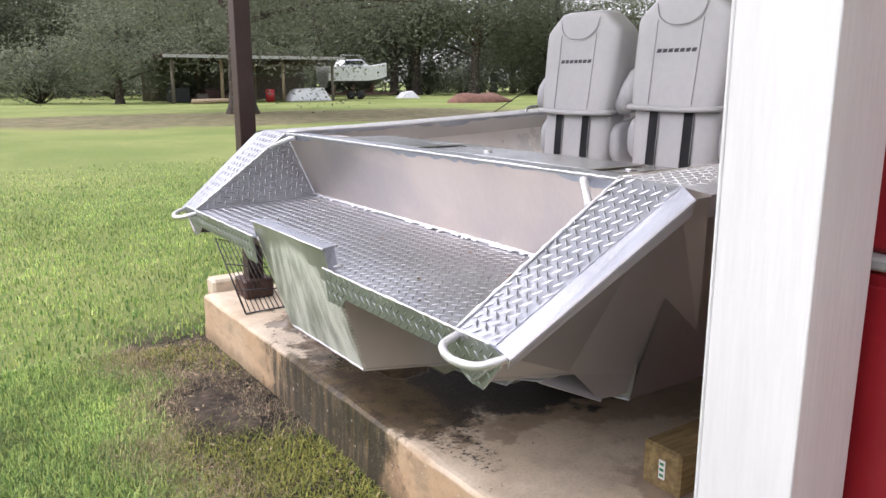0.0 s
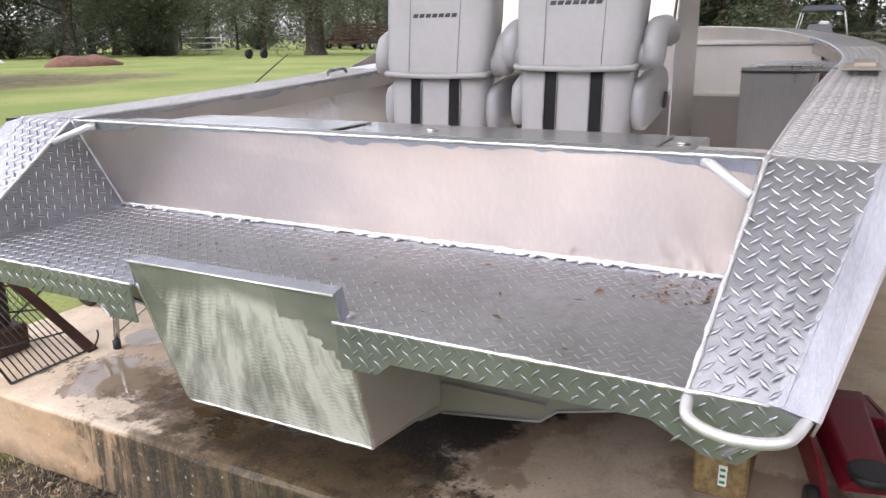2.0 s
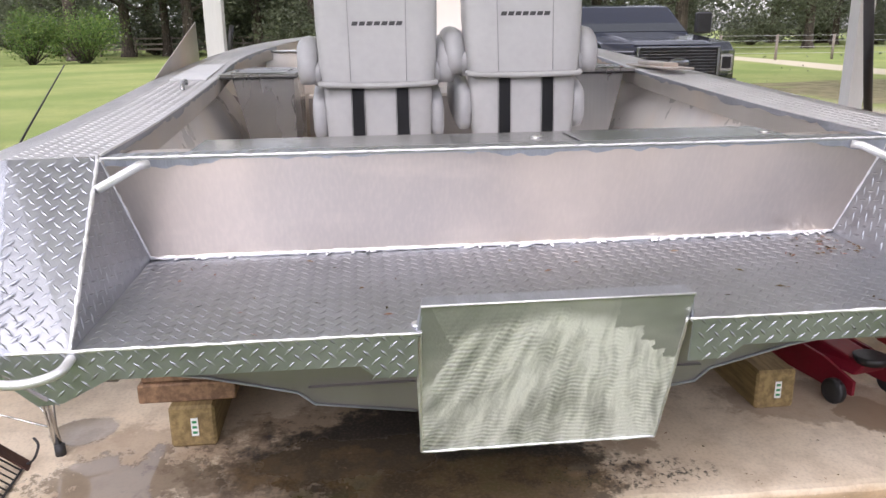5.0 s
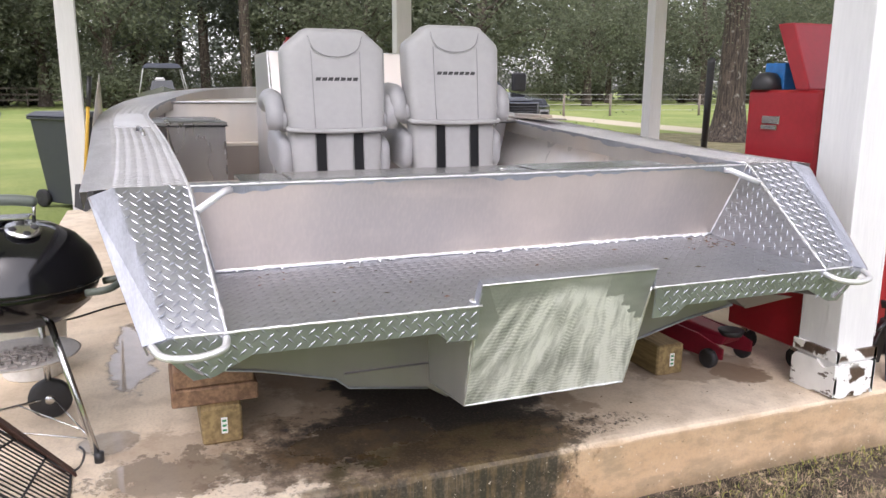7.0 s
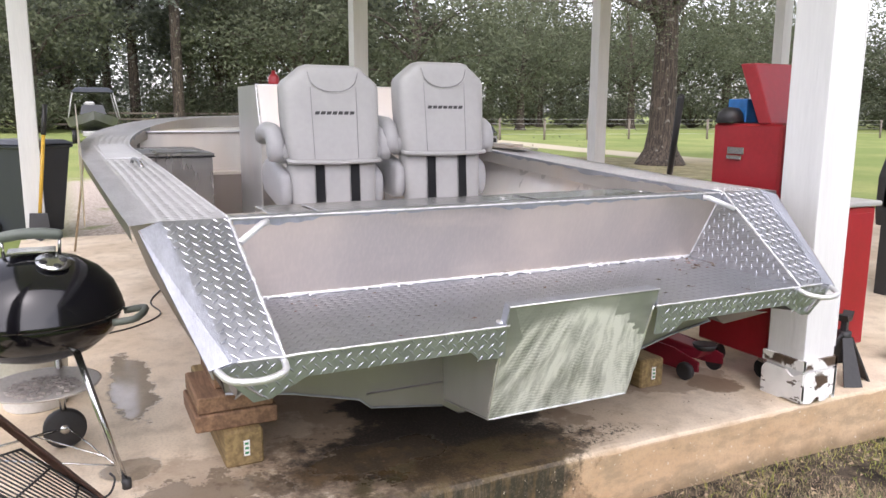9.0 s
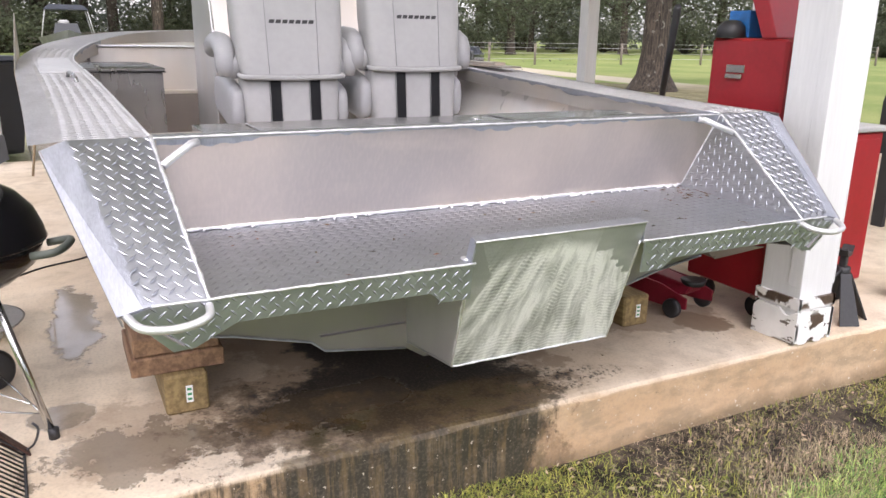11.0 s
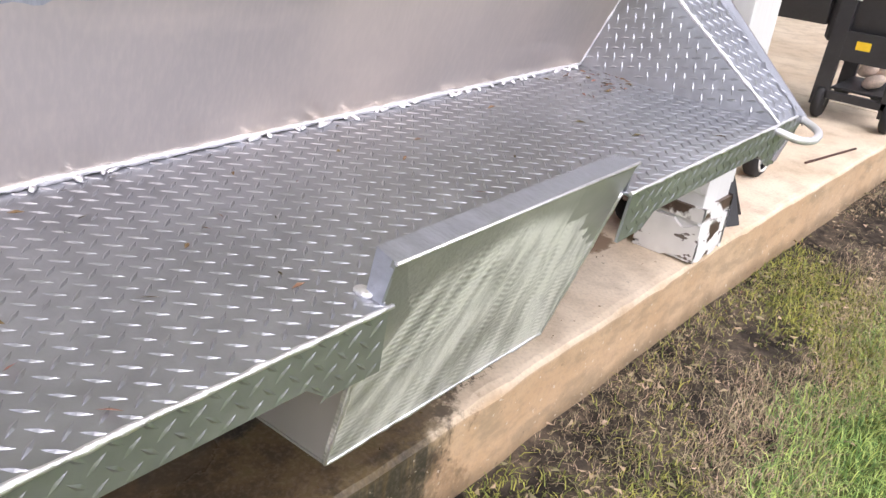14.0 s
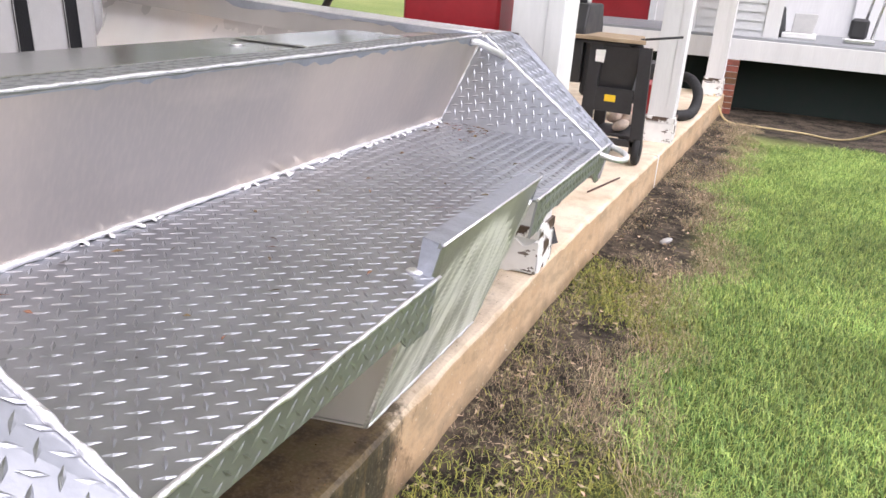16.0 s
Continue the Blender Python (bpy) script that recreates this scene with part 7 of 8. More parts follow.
def make_tree(name, label, m, height, trunk_r, bole, crown_r, clusters, per, size, leaf, seed, style="oak", droop=0.0, flare=1.0, category="tree", group="trees"):
    """A tapered trunk with limbs, and a crown of many small leaves in uneven clumps round the limb ends."""
    r = random.Random(seed)
    t = thing(name, label, category, group, m)
    b = bmesh.new()
    lean = Vector((r.uniform(-0.06, 0.06), r.uniform(-0.06, 0.06), 0)) * height
    spine = [Vector((0, 0, -0.15)), Vector((0, 0, 0.12)), Vector((0, 0, 0.45)), Vector((0, 0, 1.1))] + [Vector((0, 0, bole + (height * 0.93 - bole) * k / 5)) + lean * (k / 5) ** 1.5 + Vector((r.uniform(-1, 1), r.uniform(-1, 1), 0)) * 0.02 * height * (k > 0) for k in range(6)]
    rad = [trunk_r * (1 + 0.8 * flare), trunk_r * (1 + 0.55 * flare), trunk_r * (1 + 0.26 * flare), trunk_r * (1 + 0.1 * flare)] + [trunk_r * (1 - 0.17 * k) for k in range(6)]
    rad[-1] = trunk_r * 0.06
    tube(spine, rad, 12, b)
    part("trunk", b, BARK, t, "", True)
    b = bmesh.new()
    centres = []
    limbs = 11 if style == "oak" else 20 if style == "pine" else 9
    for i in range(limbs):
        f = (i + 0.5) / limbs
        z = bole * 0.95 + (height * (0.5 if style == "oak" else 0.9) - bole) * f
        base = Vector((0, 0, z)) + lean * max(0, (z - bole) / height) ** 1.5
        a = i * 2.4 + r.uniform(-0.5, 0.5)
        reach = crown_r * (r.uniform(0.7, 1.08) if style == "oak" else (1.0 - 0.75 * f) * r.uniform(0.7, 1.1))
        up = height * r.uniform(0.08, 0.30) if style == "oak" else r.uniform(-0.3, 0.5)
        tip = base + Vector((math.cos(a) * reach, math.sin(a) * reach, up))
        mid = base.lerp(tip, 0.5) + Vector((0, 0, up * 0.25 + r.uniform(-0.2, 0.3)))
        lr = trunk_r * (0.42 if style == "oak" else 0.18) * (1 - 0.5 * f)
        tube(arc([base, mid, tip], 4), [lr * (1 - 0.1 * k) for k in range(9)], 6, b)
        for k in range(clusters):
            w = r.uniform(0.4, 1.05)
            q = base.lerp(tip, w) + Vector((r.gauss(0, 1), r.gauss(0, 1), r.gauss(0, 0.8))) * crown_r * (0.20 if style == "oak" else 0.12)
            centres.append(tuple(q))
            if style == "oak" and k < 3:
                tube([base.lerp(tip, w * 0.9), q], [lr * 0.25, lr * 0.06], 4, b)
    for k in range(clusters * 2):
        centres.append(tuple(Vector((0, 0, height * r.uniform(0.72, 1.0))) + lean + Vector((r.gauss(0, 1), r.gauss(0, 1), 0)) * crown_r * (0.33 if style == "oak" else 0.06)))
    tagged(part("branchwork", b, BARK, t, "", True), kind="stuff")
    me_ = leaf_mesh("crown", centres, (crown_r * 0.14, crown_r * 0.14, crown_r * 0.10), per, size, seed, droop)
    me_.materials.append(leaf)
    new("crown", me_).parent = t
    return t


def shrub(name, label, m, h, w, n, per, size, leaf, seed):
    r = random.Random(seed)
    t = thing(name, label, "bush", "bushes", m)
    b = bmesh.new()
    cs = []
    for i in range(n):
        a, q = r.uniform(0, 6.3), math.sqrt(r.random())
        tip = Vector((math.cos(a) * q * w, math.sin(a) * q * w, h * r.uniform(0.35, 1.0) * (1 - 0.3 * q)))
        tube([(r.uniform(-0.1, 0.1), r.uniform(-0.1, 0.1), -0.1), tuple(tip * 0.55), tuple(tip)], [0.035, 0.02, 0.006], 5, b)
        cs.append(tuple(tip))
        cs.append(tuple(tip * r.uniform(0.55, 0.9)))
    tagged(part("twig_growth", b, BARK, t), kind="stuff")
    me_ = leaf_mesh("foliage", cs, (w * 0.16, w * 0.16, h * 0.10), per, size, seed)
    me_.materials.append(leaf)
    new("foliage", me_).parent = t
    return t


G = -0.25
# two old trees near the carport, each with a flared trunk and hanging leaves
make_tree("live_oak", "old tree with a thick flared trunk and hanging green foliage", pose(17.6, -12.9, G), 12.5, 0.34, 3.9, 6.4, 19, 270, 0.05, LEAF_OAK, 11, droop=0.55, flare=2.0)
make_tree("live_oak", "old tree with a broad trunk at the lawn's far edge", pose(12.5, 34.9, G), 12, 0.52, 4.2, 8.0, 18, 190, 0.085, LEAF_GREY, 12, droop=0.7, flare=0.8)
make_tree("live_oak", "leafy old tree on the far side of the lawn", pose(59, 64.5, G), 13, 0.75, 4.0, 8.5, 14, 120, 0.15, LEAF_OAK, 13, droop=0.7, flare=0.7)
make_tree("live_oak", "leafy old tree on the far side of the lawn", pose(58.5, 45, G), 13, 0.8, 4.0, 9.0, 14, 120, 0.15, LEAF_OAK, 14, droop=0.7, flare=0.7)
shrub("bush", "pale green leafy bush on the lawn", pose(47.0, 21.2, G), 3.2, 1.9, 34, 90, 0.08, LEAF_BUSH, 21)
shrub("bush", "pale green leafy bush on the lawn", pose(48.0, 18.6, G), 3.4, 2.3, 40, 90, 0.08, LEAF_BUSH, 22)

oaks = [make_tree("oak", "dark green leafy woodland tree", pose(66, -8, G), 14, 0.38, 3.5, 5.4, 13, 50, 0.185, LEAF_OAK, 31),
        make_tree("oak", "dark green leafy woodland tree", pose(60, -34, G), 12, 0.34, 2.6, 5.0, 13, 50, 0.185, LEAF_OAK, 32),
        make_tree("oak", "pale grey-green leafy woodland tree", pose(26, 78, G), 11, 0.32, 2.0, 5.2, 14, 50, 0.185, LEAF_GREY, 33)]
pines = [make_tree("pine", "tall dark green woodland pine", pose(70, 4, G), 18, 0.30, 4.5, 3.2, 11, 50, 0.185, LEAF_PINE, 41, "pine"),
         make_tree("pine", "tall dark green woodland pine", pose(95, 50, G), 20, 0.30, 7.5, 3.0, 10, 50, 0.185, LEAF_PINE, 42, "pine")]
scrub = [shrub("bush", "tangled green bush at the wood's edge", pose(58, 6, G), 4.2, 3.2, 40, 52, 0.16, LEAF_OAK, 23),
         shrub("bush", "tangled grey-green bush at the wood's edge", pose(14, 70, G), 4.5, 3.4, 40, 52, 0.16, LEAF_GREY, 24)]


def place(src, ang, dist, r, lo=0.85, hi=1.2):
    k = r.uniform(lo, hi)
    copy_thing(src, pose(dist * math.cos(radians(ang)), 2 + dist * math.sin(radians(ang)), G, 0, 0, r.uniform(0, 360)) @ Matrix.Diagonal((k, k, k * r.uniform(0.9, 1.1), 1)))


r = random.Random(77)
for ang in np.arange(-62, -22, 3.4):
    place(r.choice(oaks[:2]), ang + r.uniform(-1, 1), r.uniform(86, 108), r, 1.1, 1.5)
for ang in np.arange(-58, -24, 9):
    place(r.choice(oaks[:2]), ang + r.uniform(-2, 2), r.uniform(78, 86), r, 0.8, 1.0)
for ang in np.arange(-22, 22, 2.6):
    place(r.choice(oaks[:2] + pines), ang + r.uniform(-1, 1), r.uniform(58, 70), r, 0.95, 1.3)
for ang in np.arange(-22, 20, 5.2):
    place(r.choice(pines + oaks[:2]), ang + r.uniform(-1, 1), r.uniform(74, 90), r, 0.9, 1.25)
for ang in np.arange(20, 50, 2.2):
    place(r.choice(pines), ang + r.uniform(-1, 1), r.uniform(112, 140), r, 0.62, 0.95)
for ang in np.arange(22, 50, 3.6):
    place(r.choice(oaks), ang + r.uniform(-1, 1), r.uniform(108, 122), r, 0.8, 1.1)
for ang in np.arange(48, 100, 2.7):
    place(r.choice(oaks), ang + r.uniform(-1, 1), r.uniform(78, 98), r, 0.95, 1.35)
for ang in np.arange(48, 98, 4.4):
    place(r.choice(oaks[1:] + pines[:1]), ang + r.uniform(-1, 1), r.uniform(98, 120), r, 1.1, 1.5)
for ang in np.arange(-60, 98, 4.2):
    place(r.choice(scrub), ang + r.uniform(-1.5, 1.5), (r.uniform(84, 95) if ang < -22 else r.uniform(64, 76) if ang < 20 else r.uniform(118, 132) if ang < 48 else r.uniform(74, 90)), r, 0.8, 1.3)
place(oaks[2], 78, 56, r, 0.7, 0.8)
place(scrub[1], 83, 58, r, 0.9, 1.0)
place(scrub[1], 74, 60, r, 0.8, 0.9)

# far woods close the view behind the single trees; the arc out of view is added
cs = []
for ang in np.arange(-180, 180, 0.9):
    seen = -75 < ang < 112
    # the unseen arc stands nearer, so the bare metal mirrors dark trees, not sky
    d = 46 if not seen else 118 if ang < -20 else 98 if ang < 20 else 150 if ang < 48 else 104
    top = 13 + 3 * math.sin(ang * 0.4) + 2 * math.sin(ang * 1.3) - 6.5 * math.exp(-((ang - 24) / 7) ** 2)
    for k in range(15 if seen else 8):
        q = d + r.uniform(0, 8)
        cs.append((q * math.cos(radians(ang)), q * math.sin(radians(ang)), G + 0.3 + (top if seen else 14) * r.uniform(0.0, 1.0) ** 1.1))
me_ = leaf_mesh("far_woods", cs, (1.5, 1.5, 1.1), 44, 0.4, 90)
me_.materials.append(LEAF_PINE)
tagged(new("far_woods", me_), "dense dark green woods closing the view, with an added unseen arc that darkens reflections", "woods", kind="stuff")

# ---- fences ----
def rail_fence(x0, y0, x1, y1, n, h, rails, label, wires=False, post_r=0.07):
    f = thing("field_fence", label, "fence", "fences")
    f.location = (x0, y0, G)
    a, c = Vector((0, 0, 0)), Vector((x1 - x0, y1 - y0, 0))
    base = None
    for k in range(n + 1):
        p_ = a.lerp(c, k / n)
        if base is None:
            bm_ = tube([(0, 0, -0.2), (0, 0, h)], post_r, 7)
            base = part("post", bm_, OLD_WOOD, f)
        else:
            o = new("post", base.data)
            o.parent, o.location = f, p_
    for z in rails:
        if wires:
            part("wire", tube([a + Vector((0, 0, z)), c + Vector((0, 0, z))], 0.012, 4), GREY_TOP, f)
        else:
            d = (c - a).normalized()
            nrm = Vector((-d.y, d.x, 0)) * 0.02
            part("rail", hexa([a - nrm + Vector((0, 0, z - 0.07)), c - nrm + Vector((0, 0, z - 0.07)), c + nrm + Vector((0, 0, z - 0.07)), a + nrm + Vector((0, 0, z - 0.07))], [a - nrm + Vector((0, 0, z + 0.07)), c - nrm + Vector((0, 0, z + 0.07)), c + nrm + Vector((0, 0, z + 0.07)), a + nrm + Vector((0, 0, z + 0.07))]), OLD_WOOD, f)


rail_fence(38, -10, 33, -46, 13, 1.25, (0.35, 0.65, 0.95, 1.2), "wire field fence on weathered wooden posts", True)
rail_fence(62, -20, 66, 26, 16, 1.5, (0.5, 0.9, 1.35), "weathered grey board fence along the wood")
rail_fence(10, 74, 74, 82, 20, 1.3, (0.4, 0.8, 1.15), "wire field fence on weathered wooden posts", True)

# ---- open shed and boat across the lawn ----
shed = thing_at("pole_shed", "open-sided pole shed with a low rusty roof", "shed", (20.5, 57, G))
for x in (14.6, 18.0, 22.6, 26.6):
    for y in (54.2, 60):
        wpart("pole", tube([(x, y, G), (x, y, 2.9)], 0.12, 8), OLD_WOOD if x in (14.6, 26.6) else STAKE, shed)
wpart("roof", hexa([(13.8, 53.2, 2.9), (27.2, 53.2, 2.9), (27.2, 61, 2.5), (13.8, 61, 2.5)], [(13.8, 53.2, 3.05), (27.2, 53.2, 3.05), (27.2, 61, 2.65), (13.8, 61, 2.65)]), RUST, shed, "rusty brown roof")
wpart("eave_board", box(13.8, 27.2, 53.12, 53.19, 2.78, 3.0), GREY_TOP, shed)
wpart("back_wall", box(14, 27, 60.4, 60.5, G, 2.4), OLD_WOOD, shed)
single("white_tank", hexa([(22.8, 53.4, G), (26.2, 53.4, G), (26.2, 55, G), (22.8, 55, G)], [(23.3, 53.6, 0.65), (25.6, 53.6, 0.75), (25.4, 54.8, 0.75), (23.4, 54.8, 0.65)], 0.12), FAR_HULL, "white tank lying by the shed", "tank")
single("red_drum", lathe([(0.0, G), (0.32, G), (0.32, 0.65), (0.0, 0.65)], 16, (21.3, 53.6, 0)), RED, "red steel drum beside the shed", "drum")
rr = random.Random(6)
for k in range(10):
    x, y, s_ = rr.uniform(14.8, 21.5), rr.uniform(55, 59), rr.uniform(0.3, 0.7)
    single("stored_junk", box(x - s_, x + s_, y - s_, y + s_, G, G + s_ * rr.uniform(0.8, 1.8), 0.05), rr.choice((RUST, OLD_WOOD, BLACK_MATT, GREY_TOP)), "dark stored lumber and scrap under the shed", "scrap", "scrap under the shed")
single("felled_log", tube([(15.0, 51.5, -0.08), (18.2, 51.0, -0.05)], 0.16, 8), STAKE, "pale felled log on the grass", "log")

fb = thing_at("cabin_cruiser", "white cabin boat with a dark bottom on a trailer", "boat", (30.5, 58, G))


def far_hull(x0, x1, cy, hw, z0, zc, z1, flip=1):
    b = bmesh.new()
    rows = []
    for k in range(9):
        t = k / 8
        w = hw * (1 - max(0, (t - 0.45) / 0.55) ** 2.2)
        x = x0 + (x1 - x0) * t
        up = (max(0, t - 0.5) / 0.5) ** 2
        rows.append([b.verts.new(p_) for p_ in ((x, cy - w, z1 + up * 0.35), (x, cy - w * 0.86, zc + up * 0.4), (x, cy, z0 + up * 1.1), (x, cy + w * 0.86, zc + up * 0.4), (x, cy + w, z1 + up * 0.35))])
    for a, c in zip(rows, rows[1:]):
        for i in range(4):
            fc = b.faces.new((a[i], a[i + 1], c[i + 1], c[i]))
            fc.material_index = 1 if i in (1, 2) else 0
        fc = b.faces.new((a[4], a[0], c[0], c[4]))
    b.faces.new(rows[0])
    return b


wpart("hull", far_hull(27.6, 33.6, 58, 1.25, 0.45, 1.25, 2.4), (FAR_HULL, FAR_DARK), fb)
wpart("cabin", hexa([(29.0, 57.2, 2.4), (31.6, 57.2, 2.4), (31.6, 58.8, 2.4), (29.0, 58.8, 2.4)], [(29.3, 57.3, 2.98), (30.9, 57.3, 2.98), (30.9, 58.7, 2.98), (29.3, 58.7, 2.98)], 0.08), FAR_HULL, fb)
wpart("cabin_window", box(29.3, 30.9, 57.17, 57.25, 2.55, 2.86), GLASS_DARK, fb)
wpart("top_rail", lines([[(28.7, 57.2, 2.95), (29.0, 57.3, 3.3), (30.6, 57.3, 3.3), (31.0, 57.3, 2.95)]], 0.03), CHROME, fb)
tr_ = thing_at("boat_trailer", "dark rusty steel boat trailer", "trailer", (30.5, 57.8, G))
wpart("beam", box(26.2, 34.0, 57.2, 57.32, 0.12, 0.26), RUST, tr_)
wpart("beam", box(27.2, 34.0, 58.6, 58.72, 0.12, 0.26), RUST, tr_)
for x in (29.6, 30.5):
    wpart("wheel", lathe([(0.0, -0.1), (0.34, -0.1), (0.34, 0.1), (0.0, 0.1)], 20, (x, 57.0, 0.09), "y"), RUBBER, tr_)
for x in (28.2, 29.9, 31.8):
    wpart("cradle", box(x, x + 0.15, 57.2, 58.8, 0.26, 0.95), RUST, tr_)
single("white_tarp", hexa([(34.2, 56.6, G), (36.2, 56.6, G), (36.2, 57.8, G), (34.2, 57.8, G)], [(34.7, 56.8, 0.25), (35.5, 56.9, 0.45), (35.5, 57.5, 0.4), (34.7, 57.5, 0.3)], 0.1), FAR_HULL, "white tarpaulin heap on the grass", "tarpaulin")
b = bmesh.new()
bmesh.ops.create_icosphere(b, subdivisions=3, radius=1.0, matrix=pose(33.5, 44.5, G - 0.1) @ Matrix.Diagonal((2.8, 1.4, 0.75, 1)))
for v_ in b.verts:
    v_.co += Vector((0, 0, noise.noise(v_.co * 0.9) * 0.3))
single("dirt_mound", b, DIRT, "red-brown mound of dirt on the lawn", "mound", smooth=True)
for dx in (0, 1.25):
    single("old_tyre", lathe([(0.2, -0.12), (0.34, -0.14), (0.38, -0.07), (0.38, 0.07), (0.34, 0.14), (0.2, 0.12), (0.2, -0.12)], 22, (48.2 + dx * 0.7, 43.9 - dx * 0.63, G + 0.38), "y"), RUBBER, "old black tyre standing on the lawn", "tyre", "old tyres")
booth = thing_at("small_shed", "small dark shed with a pale gate by the trees", "shed", (64, 70.5, G))
wpart("wall", box(62.6, 66, 70, 73, G, 2.4), OLD_WOOD, booth)
wpart("roof", hexa([(62.3, 69.7, 2.4), (66.3, 69.7, 2.4), (66.3, 73.3, 2.4), (62.3, 73.3, 2.4)], [(62.3, 69.7, 2.6), (66.3, 69.7, 2.6), (66.3, 73.3, 3.0), (62.3, 73.3, 3.0)]), RUST, booth)
wpart("gate", lines([[(66.4, 69.8, 0.2), (70.4, 67.6, 0.2)], [(66.4, 69.8, 0.9), (70.4, 67.6, 0.9)], [(66.4, 69.8, 1.5), (70.4, 67.6, 1.5)], [(70.4, 67.6, G), (70.4, 67.6, 1.7)]], 0.07), FAR_HULL, booth)

# cattle trailer and dark truck across the lawn
ct = thing_at("stock_trailer", "long rusty slatted stock trailer", "trailer", (90, 58.5, G))
wpart("deck", hexa([(85, 61.5, 0.55), (95, 56, 0.55), (96, 58, 0.55), (86, 63.5, 0.55)], [(85, 61.5, 0.9), (95, 56, 0.9), (96, 58, 0.9), (86, 63.5, 0.9)]), RUST, ct)
for z in (1.2, 1.6, 2.0, 2.4, 2.8):
    wpart("slat", slab_of([(85, 61.5, z), (95, 56, z), (95, 56, z + 0.25), (85, 61.5, z + 0.25)], 0.06), RUST, ct)
for k in range(6):
    x, y = 85 + k * 2, 61.5 - k * 1.1
    wpart("upright", box(x - 0.06, x + 0.06, y - 0.1, y + 0.1, 0.9, 3.1), RUST, ct)
for x, y in ((88, 59.6), (89.3, 58.9)):
    w = wpart("wheel", lathe([(0.0, -0.15), (0.5, -0.15), (0.5, 0.15), (0.0, 0.15)], 18, (x, y - 0.15, 0.25), "y"), RUBBER, ct)
    wpart("rim", lathe([(0.0, -0.2), (0.25, -0.2), (0.25, 0.2), (0.0, 0.2)], 14, (x, y - 0.15, 0.25), "y"), FAR_HULL, w)
ft = thing_at("farm_truck", "dark blue farm truck parked by the woods", "truck", (102, 57, G))
wpart("cab", hexa([(98, 57.4, 0.4), (103, 54.8, 0.4), (104, 56.6, 0.4), (99, 59.2, 0.4)], [(98.6, 57.2, 2.6), (102.4, 55.2, 2.6), (103.4, 56.8, 2.6), (99.6, 58.9, 2.6)], 0.1), NAVY, ft)
wpart("tray", hexa([(103, 54.8, 0.6), (106, 53.2, 0.6), (107, 55, 0.6), (104, 56.6, 0.6)], [(103, 54.8, 1.3), (106, 53.2, 1.3), (107, 55, 1.3), (104, 56.6, 1.3)]), BLACK_MATT, ft)
for x, y in ((99.3, 56.7), (101.0, 55.8), (105, 53.7)):
    w = wpart("wheel", lathe([(0.0, -0.15), (0.5, -0.15), (0.5, 0.15), (0.0, 0.15)], 18, (x, y - 0.1, 0.25), "y"), RUBBER, ft)
    wpart("rim", lathe([(0.0, -0.2), (0.28, -0.2), (0.28, 0.2), (0.0, 0.2)], 14, (x, y - 0.1, 0.25), "y"), FAR_HULL, w)
single("orange_barrel", lathe([(0.0, G), (0.45, G), (0.38, 0.9), (0.0, 0.9)], 14, (94, 53.5, 0)), ORANGE, "orange plastic barrel on the grass", "barrel")
pot = thing_at("leaning_pole", "white pipe leaning beside a black planter", "pole", (44.5, 24.6, G))
wpart("pipe", tube([(44.6, 24.2, G), (44.3, 25.4, 6.0)], 0.09, 8), FAR_HULL, pot)
wpart("dark_post", box(44.62, 44.74, 24.5, 24.62, G, 3.2, 0.02), OLD_WOOD, pot)
single("planter", lathe([(0.0, G), (0.6, G), (0.72, 0.75), (0.0, 0.75)], 18, (45, 23.4, 0)), BLACK_MATT, "large black planter with a bush in it", "planter")
shrub("bush", "feathery green bush in the planter", pose(45, 23.4, 0.7), 2.6, 0.9, 22, 40, 0.12, LEAF_BUSH, 25)

# skiff on a trailer behind the carport
sk = thing_at("bay_skiff", "small grey-green skiff with a dark canvas top on a trailer", "boat", (39, 2.6, G))
wpart("hull", far_hull(43.0, 37.0, 2.6, 1.2, 0.25, 0.5, 0.92), (SKIFF, CAMO), sk)
wpart("canopy", hexa([(38.5, 1.6, 2.12), (40.7, 1.6, 2.12), (40.7, 3.5, 2.12), (38.5, 3.5, 2.12)], [(38.7, 1.85, 2.36), (40.5, 1.85, 2.36), (40.5, 3.25, 2.36), (38.7, 3.25, 2.36)], 0.09), CANVAS, sk, "dark blue canvas top")
for x in (38.6, 40.6):
    for y, yy in ((1.45, 1.7), (3.65, 3.4)):
        wpart("canopy_pole", tube([(x, y, 0.95), (x + 0.05, yy, 2.15)], 0.03, 6), GREY_TOP, sk)
wpart("windscreen", slab_of([(38.3, 2.0, 0.95), (38.3, 3.2, 0.95), (38.5, 3.05, 1.55), (38.5, 2.15, 1.55)], 0.02), GLASS_DARK, sk, "dark windscreen")
wpart("console_box", box(38.55, 39.3, 2.2, 3.0, 0.93, 1.4, 0.04), CANVAS, sk, "dark covered console")
wpart("outboard_cowl", box(43.0, 43.5, 2.35, 2.85, 0.9, 1.75, 0.08), GREY_TOP, sk)
tk = thing_at("skiff_trailer", "grey galvanised skiff trailer", "trailer", (39.5, 2.6, G))
wpart("frame", box(37.0, 43.5, 2.1, 3.1, 0.15, 0.36, 0.02), GREY_TOP, tk)
for y in (1.75, 3.45):
    wpart("wheel", lathe([(0.0, -0.1), (0.32, -0.1), (0.32, 0.1), (0.0, 0.1)], 18, (39, y, 0.07), "y"), RUBBER, tk)

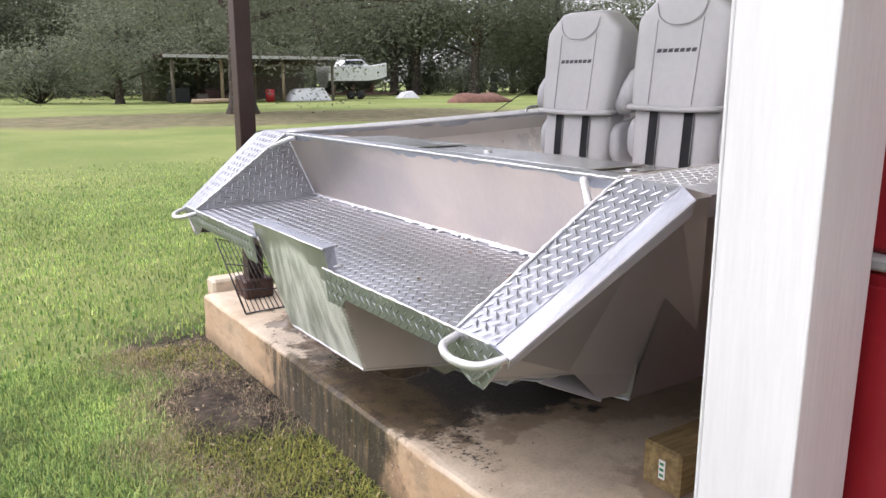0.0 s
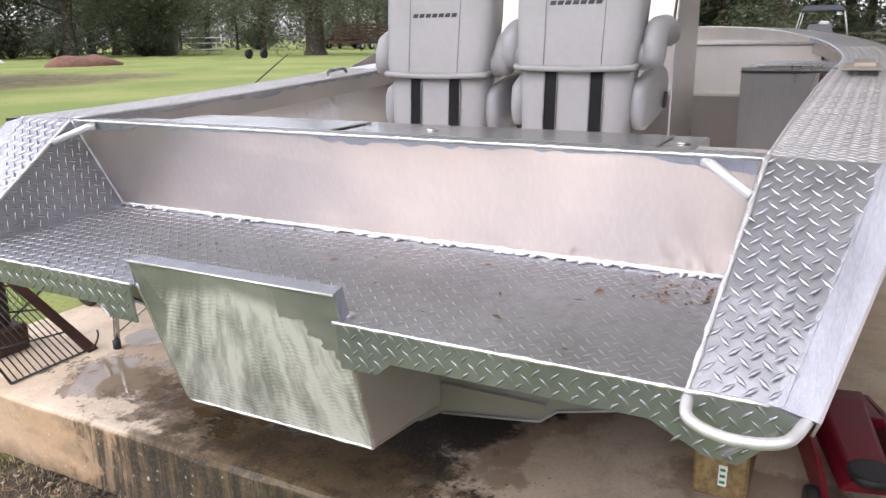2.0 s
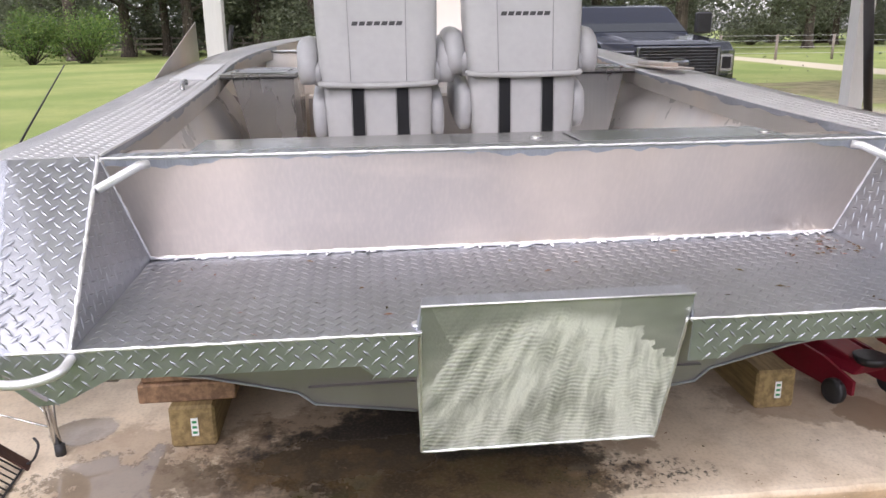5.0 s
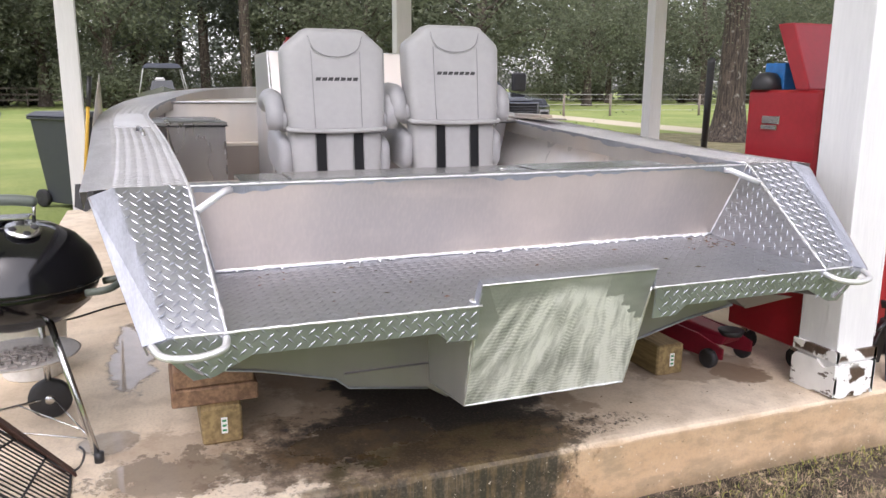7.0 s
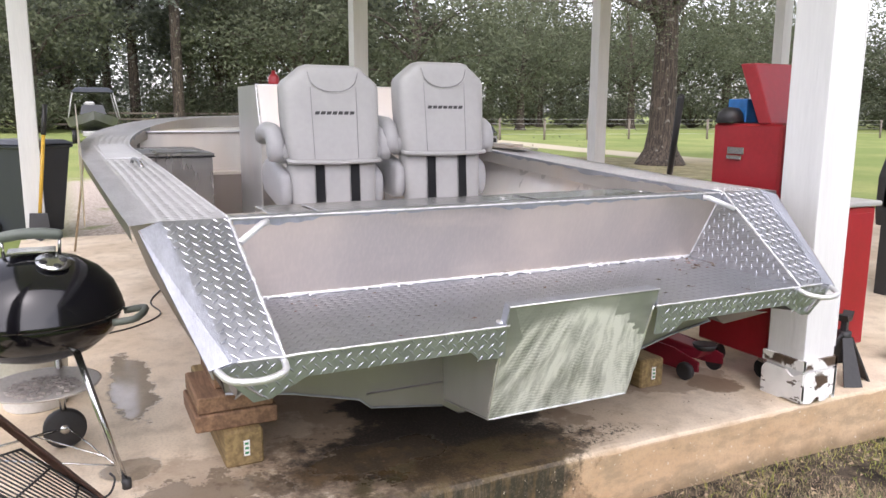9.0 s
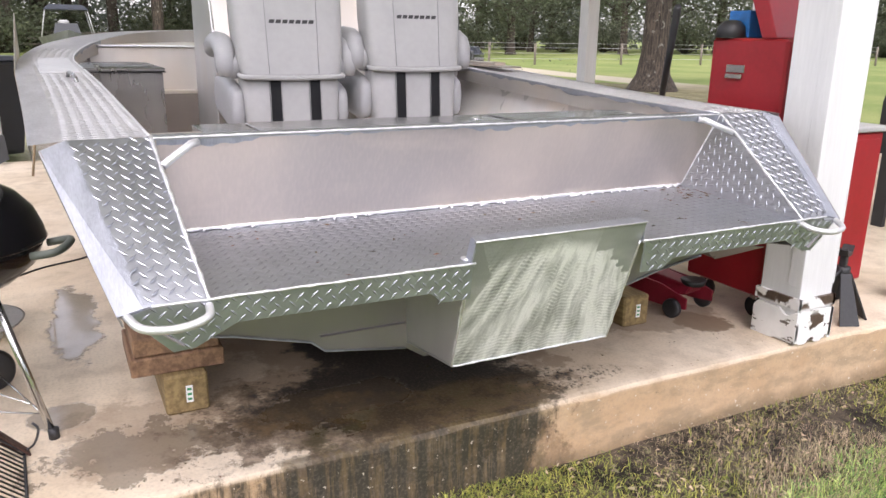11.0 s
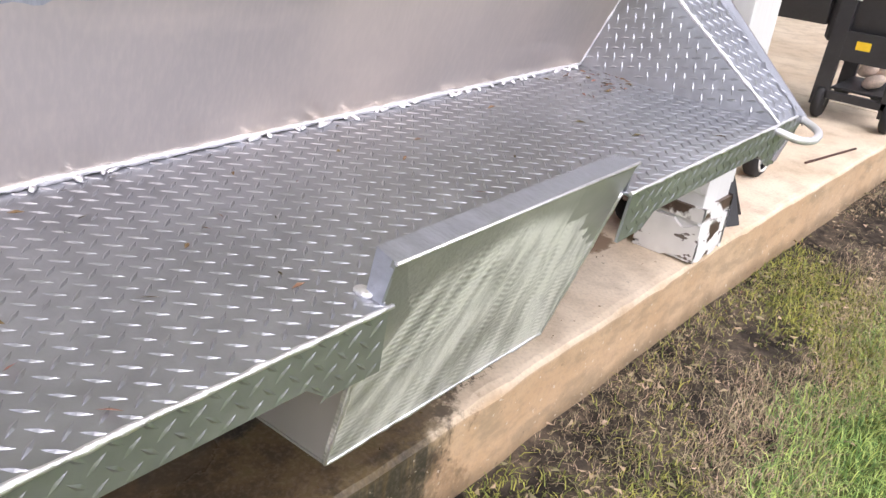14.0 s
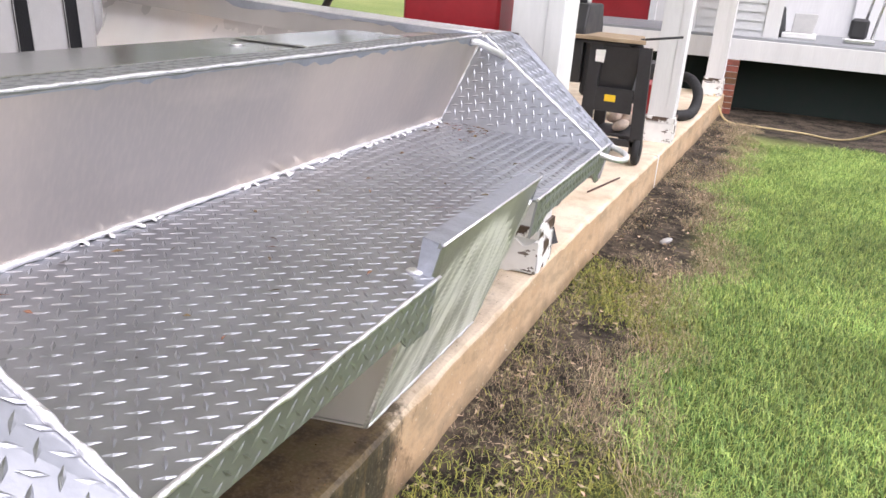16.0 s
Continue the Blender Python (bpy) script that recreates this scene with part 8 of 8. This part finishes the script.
# ---- grass, weeds and litter ----
def blades(name, n, region, height, width, material, seed, label, keep, lean=0.5):
    rs = np.random.RandomState(seed)
    x, y = rs.uniform(region[0], region[1], n), rs.uniform(region[2], region[3], n)
    ok = keep(x, y, rs)
    x, y = x[ok], y[ok]
    k = len(x)
    h = height * rs.uniform(0.45, 1.25, k)
    a, ln = rs.uniform(0, 2 * np.pi, k), rs.uniform(0.1, 1.0, k) * lean
    z = np.array([ground_height(u, w) for u, w in zip(x, y)]) - 0.005
    wx, wy = np.cos(a + 1.57) * width, np.sin(a + 1.57) * width
    lx, ly = np.cos(a) * ln * h, np.sin(a) * ln * h
    p0, p1 = np.stack([x - wx, y - wy, z], 1), np.stack([x + wx, y + wy, z], 1)
    m1, m0 = np.stack([x + lx * 0.4 + wx * 0.8, y + ly * 0.4 + wy * 0.8, z + h * 0.6], 1), np.stack([x + lx * 0.4 - wx * 0.8, y + ly * 0.4 - wy * 0.8, z + h * 0.6], 1)
    tp = np.stack([x + lx * 1.3, y + ly * 1.3, z + h * (1 - 0.3 * ln)], 1)
    v = np.stack([p0, p1, m1, m0, tp], 1).reshape(-1, 3)
    m = bpy.data.meshes.new(name)
    m.vertices.add(5 * k)
    m.vertices.foreach_set("co", v.ravel())
    base = np.arange(k)[:, None] * 5
    loops = np.concatenate([base + np.array([[0, 1, 2, 3]]), base + np.array([[3, 2, 4]])], 1).ravel()
    m.loops.add(7 * k)
    m.loops.foreach_set("vertex_index", loops)
    m.polygons.add(2 * k)
    m.polygons.foreach_set("loop_start", np.stack([np.arange(k) * 7, np.arange(k) * 7 + 4], 1).ravel())
    m.polygons.foreach_set("loop_total", np.tile([4, 3], k))
    m.update()
    m.materials.append(material)
    return tagged(new(name, m), label, "grass", kind="stuff")


def wavy(x, y):
    return 0.10 * np.sin(y * 2.1) + 0.07 * np.sin(y * 5.3 + 1) + 0.05 * np.sin(y * 11.7 + x * 3)


def on_lawn(x, y, rs):
    edge = 0.66 + wavy(x, y)
    soft = rs.normal(size=len(x)) * 0.045
    ok = ((x < edge + soft) & (y < 4.3)) | ((y >= 4.3) & (x < 1.25 + (y - 4.3) * 1.2))
    ok &= rs.uniform(size=len(x)) < np.clip((x + 2.4) / 1.2, 0, 1) + (y > 4.0)
    return ok & (y > -4.55 + 0.2 * np.sin(x * 3) + soft * 2)


def on_soil(x, y, rs):
    patch = np.sin(x * 9 + y * 3) + np.sin(y * 4.7 - x * 5) + np.sin(y * 1.9)
    return (x > 0.5 + wavy(x, y)) & (x < 1.225) & (y < 4.25) & (patch + rs.normal(size=len(x)) * 0.7 > 0.1)


def weedy(x, y, rs):
    patch = np.sin(y * 3.1 + 0.6) + np.sin(x * 7 + y * 5) * 0.6 - np.abs(y - 2.0) * 0.45
    return (x > 0.55) & (x < 1.22) & (patch + rs.normal(size=len(x)) * 0.6 > 0.0)


blades("lawn_grass", 400000, (-2.4, 1.0, -5.0, 4.3), 0.042, 0.0017, BLADE, 51, "short green lawn grass", on_lawn, 1.0)
blades("lawn_grass_far", 130000, (-1.8, 7.0, 2.5, 15.0), 0.045, 0.0045, BLADE, 52, "short green lawn grass", lambda x, y, rs: on_lawn(x, y, rs) & ((x < 0.4) | (y > 4.3)) & (rs.uniform(size=len(x)) < np.clip((15 - y) / 8, 0, 1)))
blades("dead_grass", 60000, (0.3, 1.23, -5.6, 4.3), 0.034, 0.0008, STRAW, 53, "matted dead brown grass beside the slab", on_soil, 1.6)
blades("verge_straw", 46000, (0.42, 0.95, -5.6, 4.3), 0.042, 0.0009, STRAW, 55, "dry straw at the lawn's edge", lambda x, y, rs: np.abs(x - 0.66 - wavy(x, y)) < 0.16, 1.4)
blades("weeds", 52000, (0.5, 1.23, -0.4, 4.2), 0.034, 0.0016, WEED, 54, "low yellow-green weeds in the soil", weedy, 1.4)
rs = np.random.RandomState(61)
pts = [(rs.uniform(0.6, 1.22), rs.uniform(-5.2, 4.2), G + 0.012) for _ in range(260)]
me_ = leaf_mesh("soil_litter", pts, (0.02, 0.02, 0.004), 3, 0.008, 62, flat=0.15)
me_.materials.append(LEAF_DEAD)
tagged(new("soil_litter", me_), "dead brown leaves and twigs on the soil", "litter", kind="stuff")
pts = [(rs.uniform(0.55, 1.22), rs.uniform(-5.4, 4.2), G + 0.014) for _ in range(520)]
me_ = leaf_mesh("straw_litter", pts, (0.03, 0.03, 0.004), 4, 0.013, 64, flat=0.12)
me_.materials.append(STRAW)
tagged(new("straw_litter", me_), "pale straw bits scattered on the soil", "litter", kind="stuff")
# crumbs and leaf bits on the slab's edge
pts = [(1.25 + abs(rs.normal()) * 0.22, rs.uniform(0.95, 3.7), 0.004) for _ in range(55)]
me_ = leaf_mesh("slab_litter", pts, (0.03, 0.03, 0.0008), 3, 0.005, 65, flat=0.1)
me_.materials.append(LEAF_DEAD)
tagged(new("slab_litter", me_), "brown leaf bits and grit on the slab", "litter", kind="stuff")
# gravel behind the slab
rs = np.random.RandomState(63)
b = bmesh.new()
for _ in range(900):
    x, y, s_ = rs.uniform(7.72, 11.0), rs.uniform(1.4, 4.3), rs.uniform(0.012, 0.035)
    box(x - s_, x + s_, y - s_ * 0.8, y + s_ * 0.8, G - 0.01, G + s_ * 0.9, 0, b)
single("gravel", b, mat("pale_gravel", (0.52, 0.45, 0.38), 0.9, 0.0, 0.3, 5, island=0.3), "pale crushed gravel on the drive", "gravel", kind="stuff")
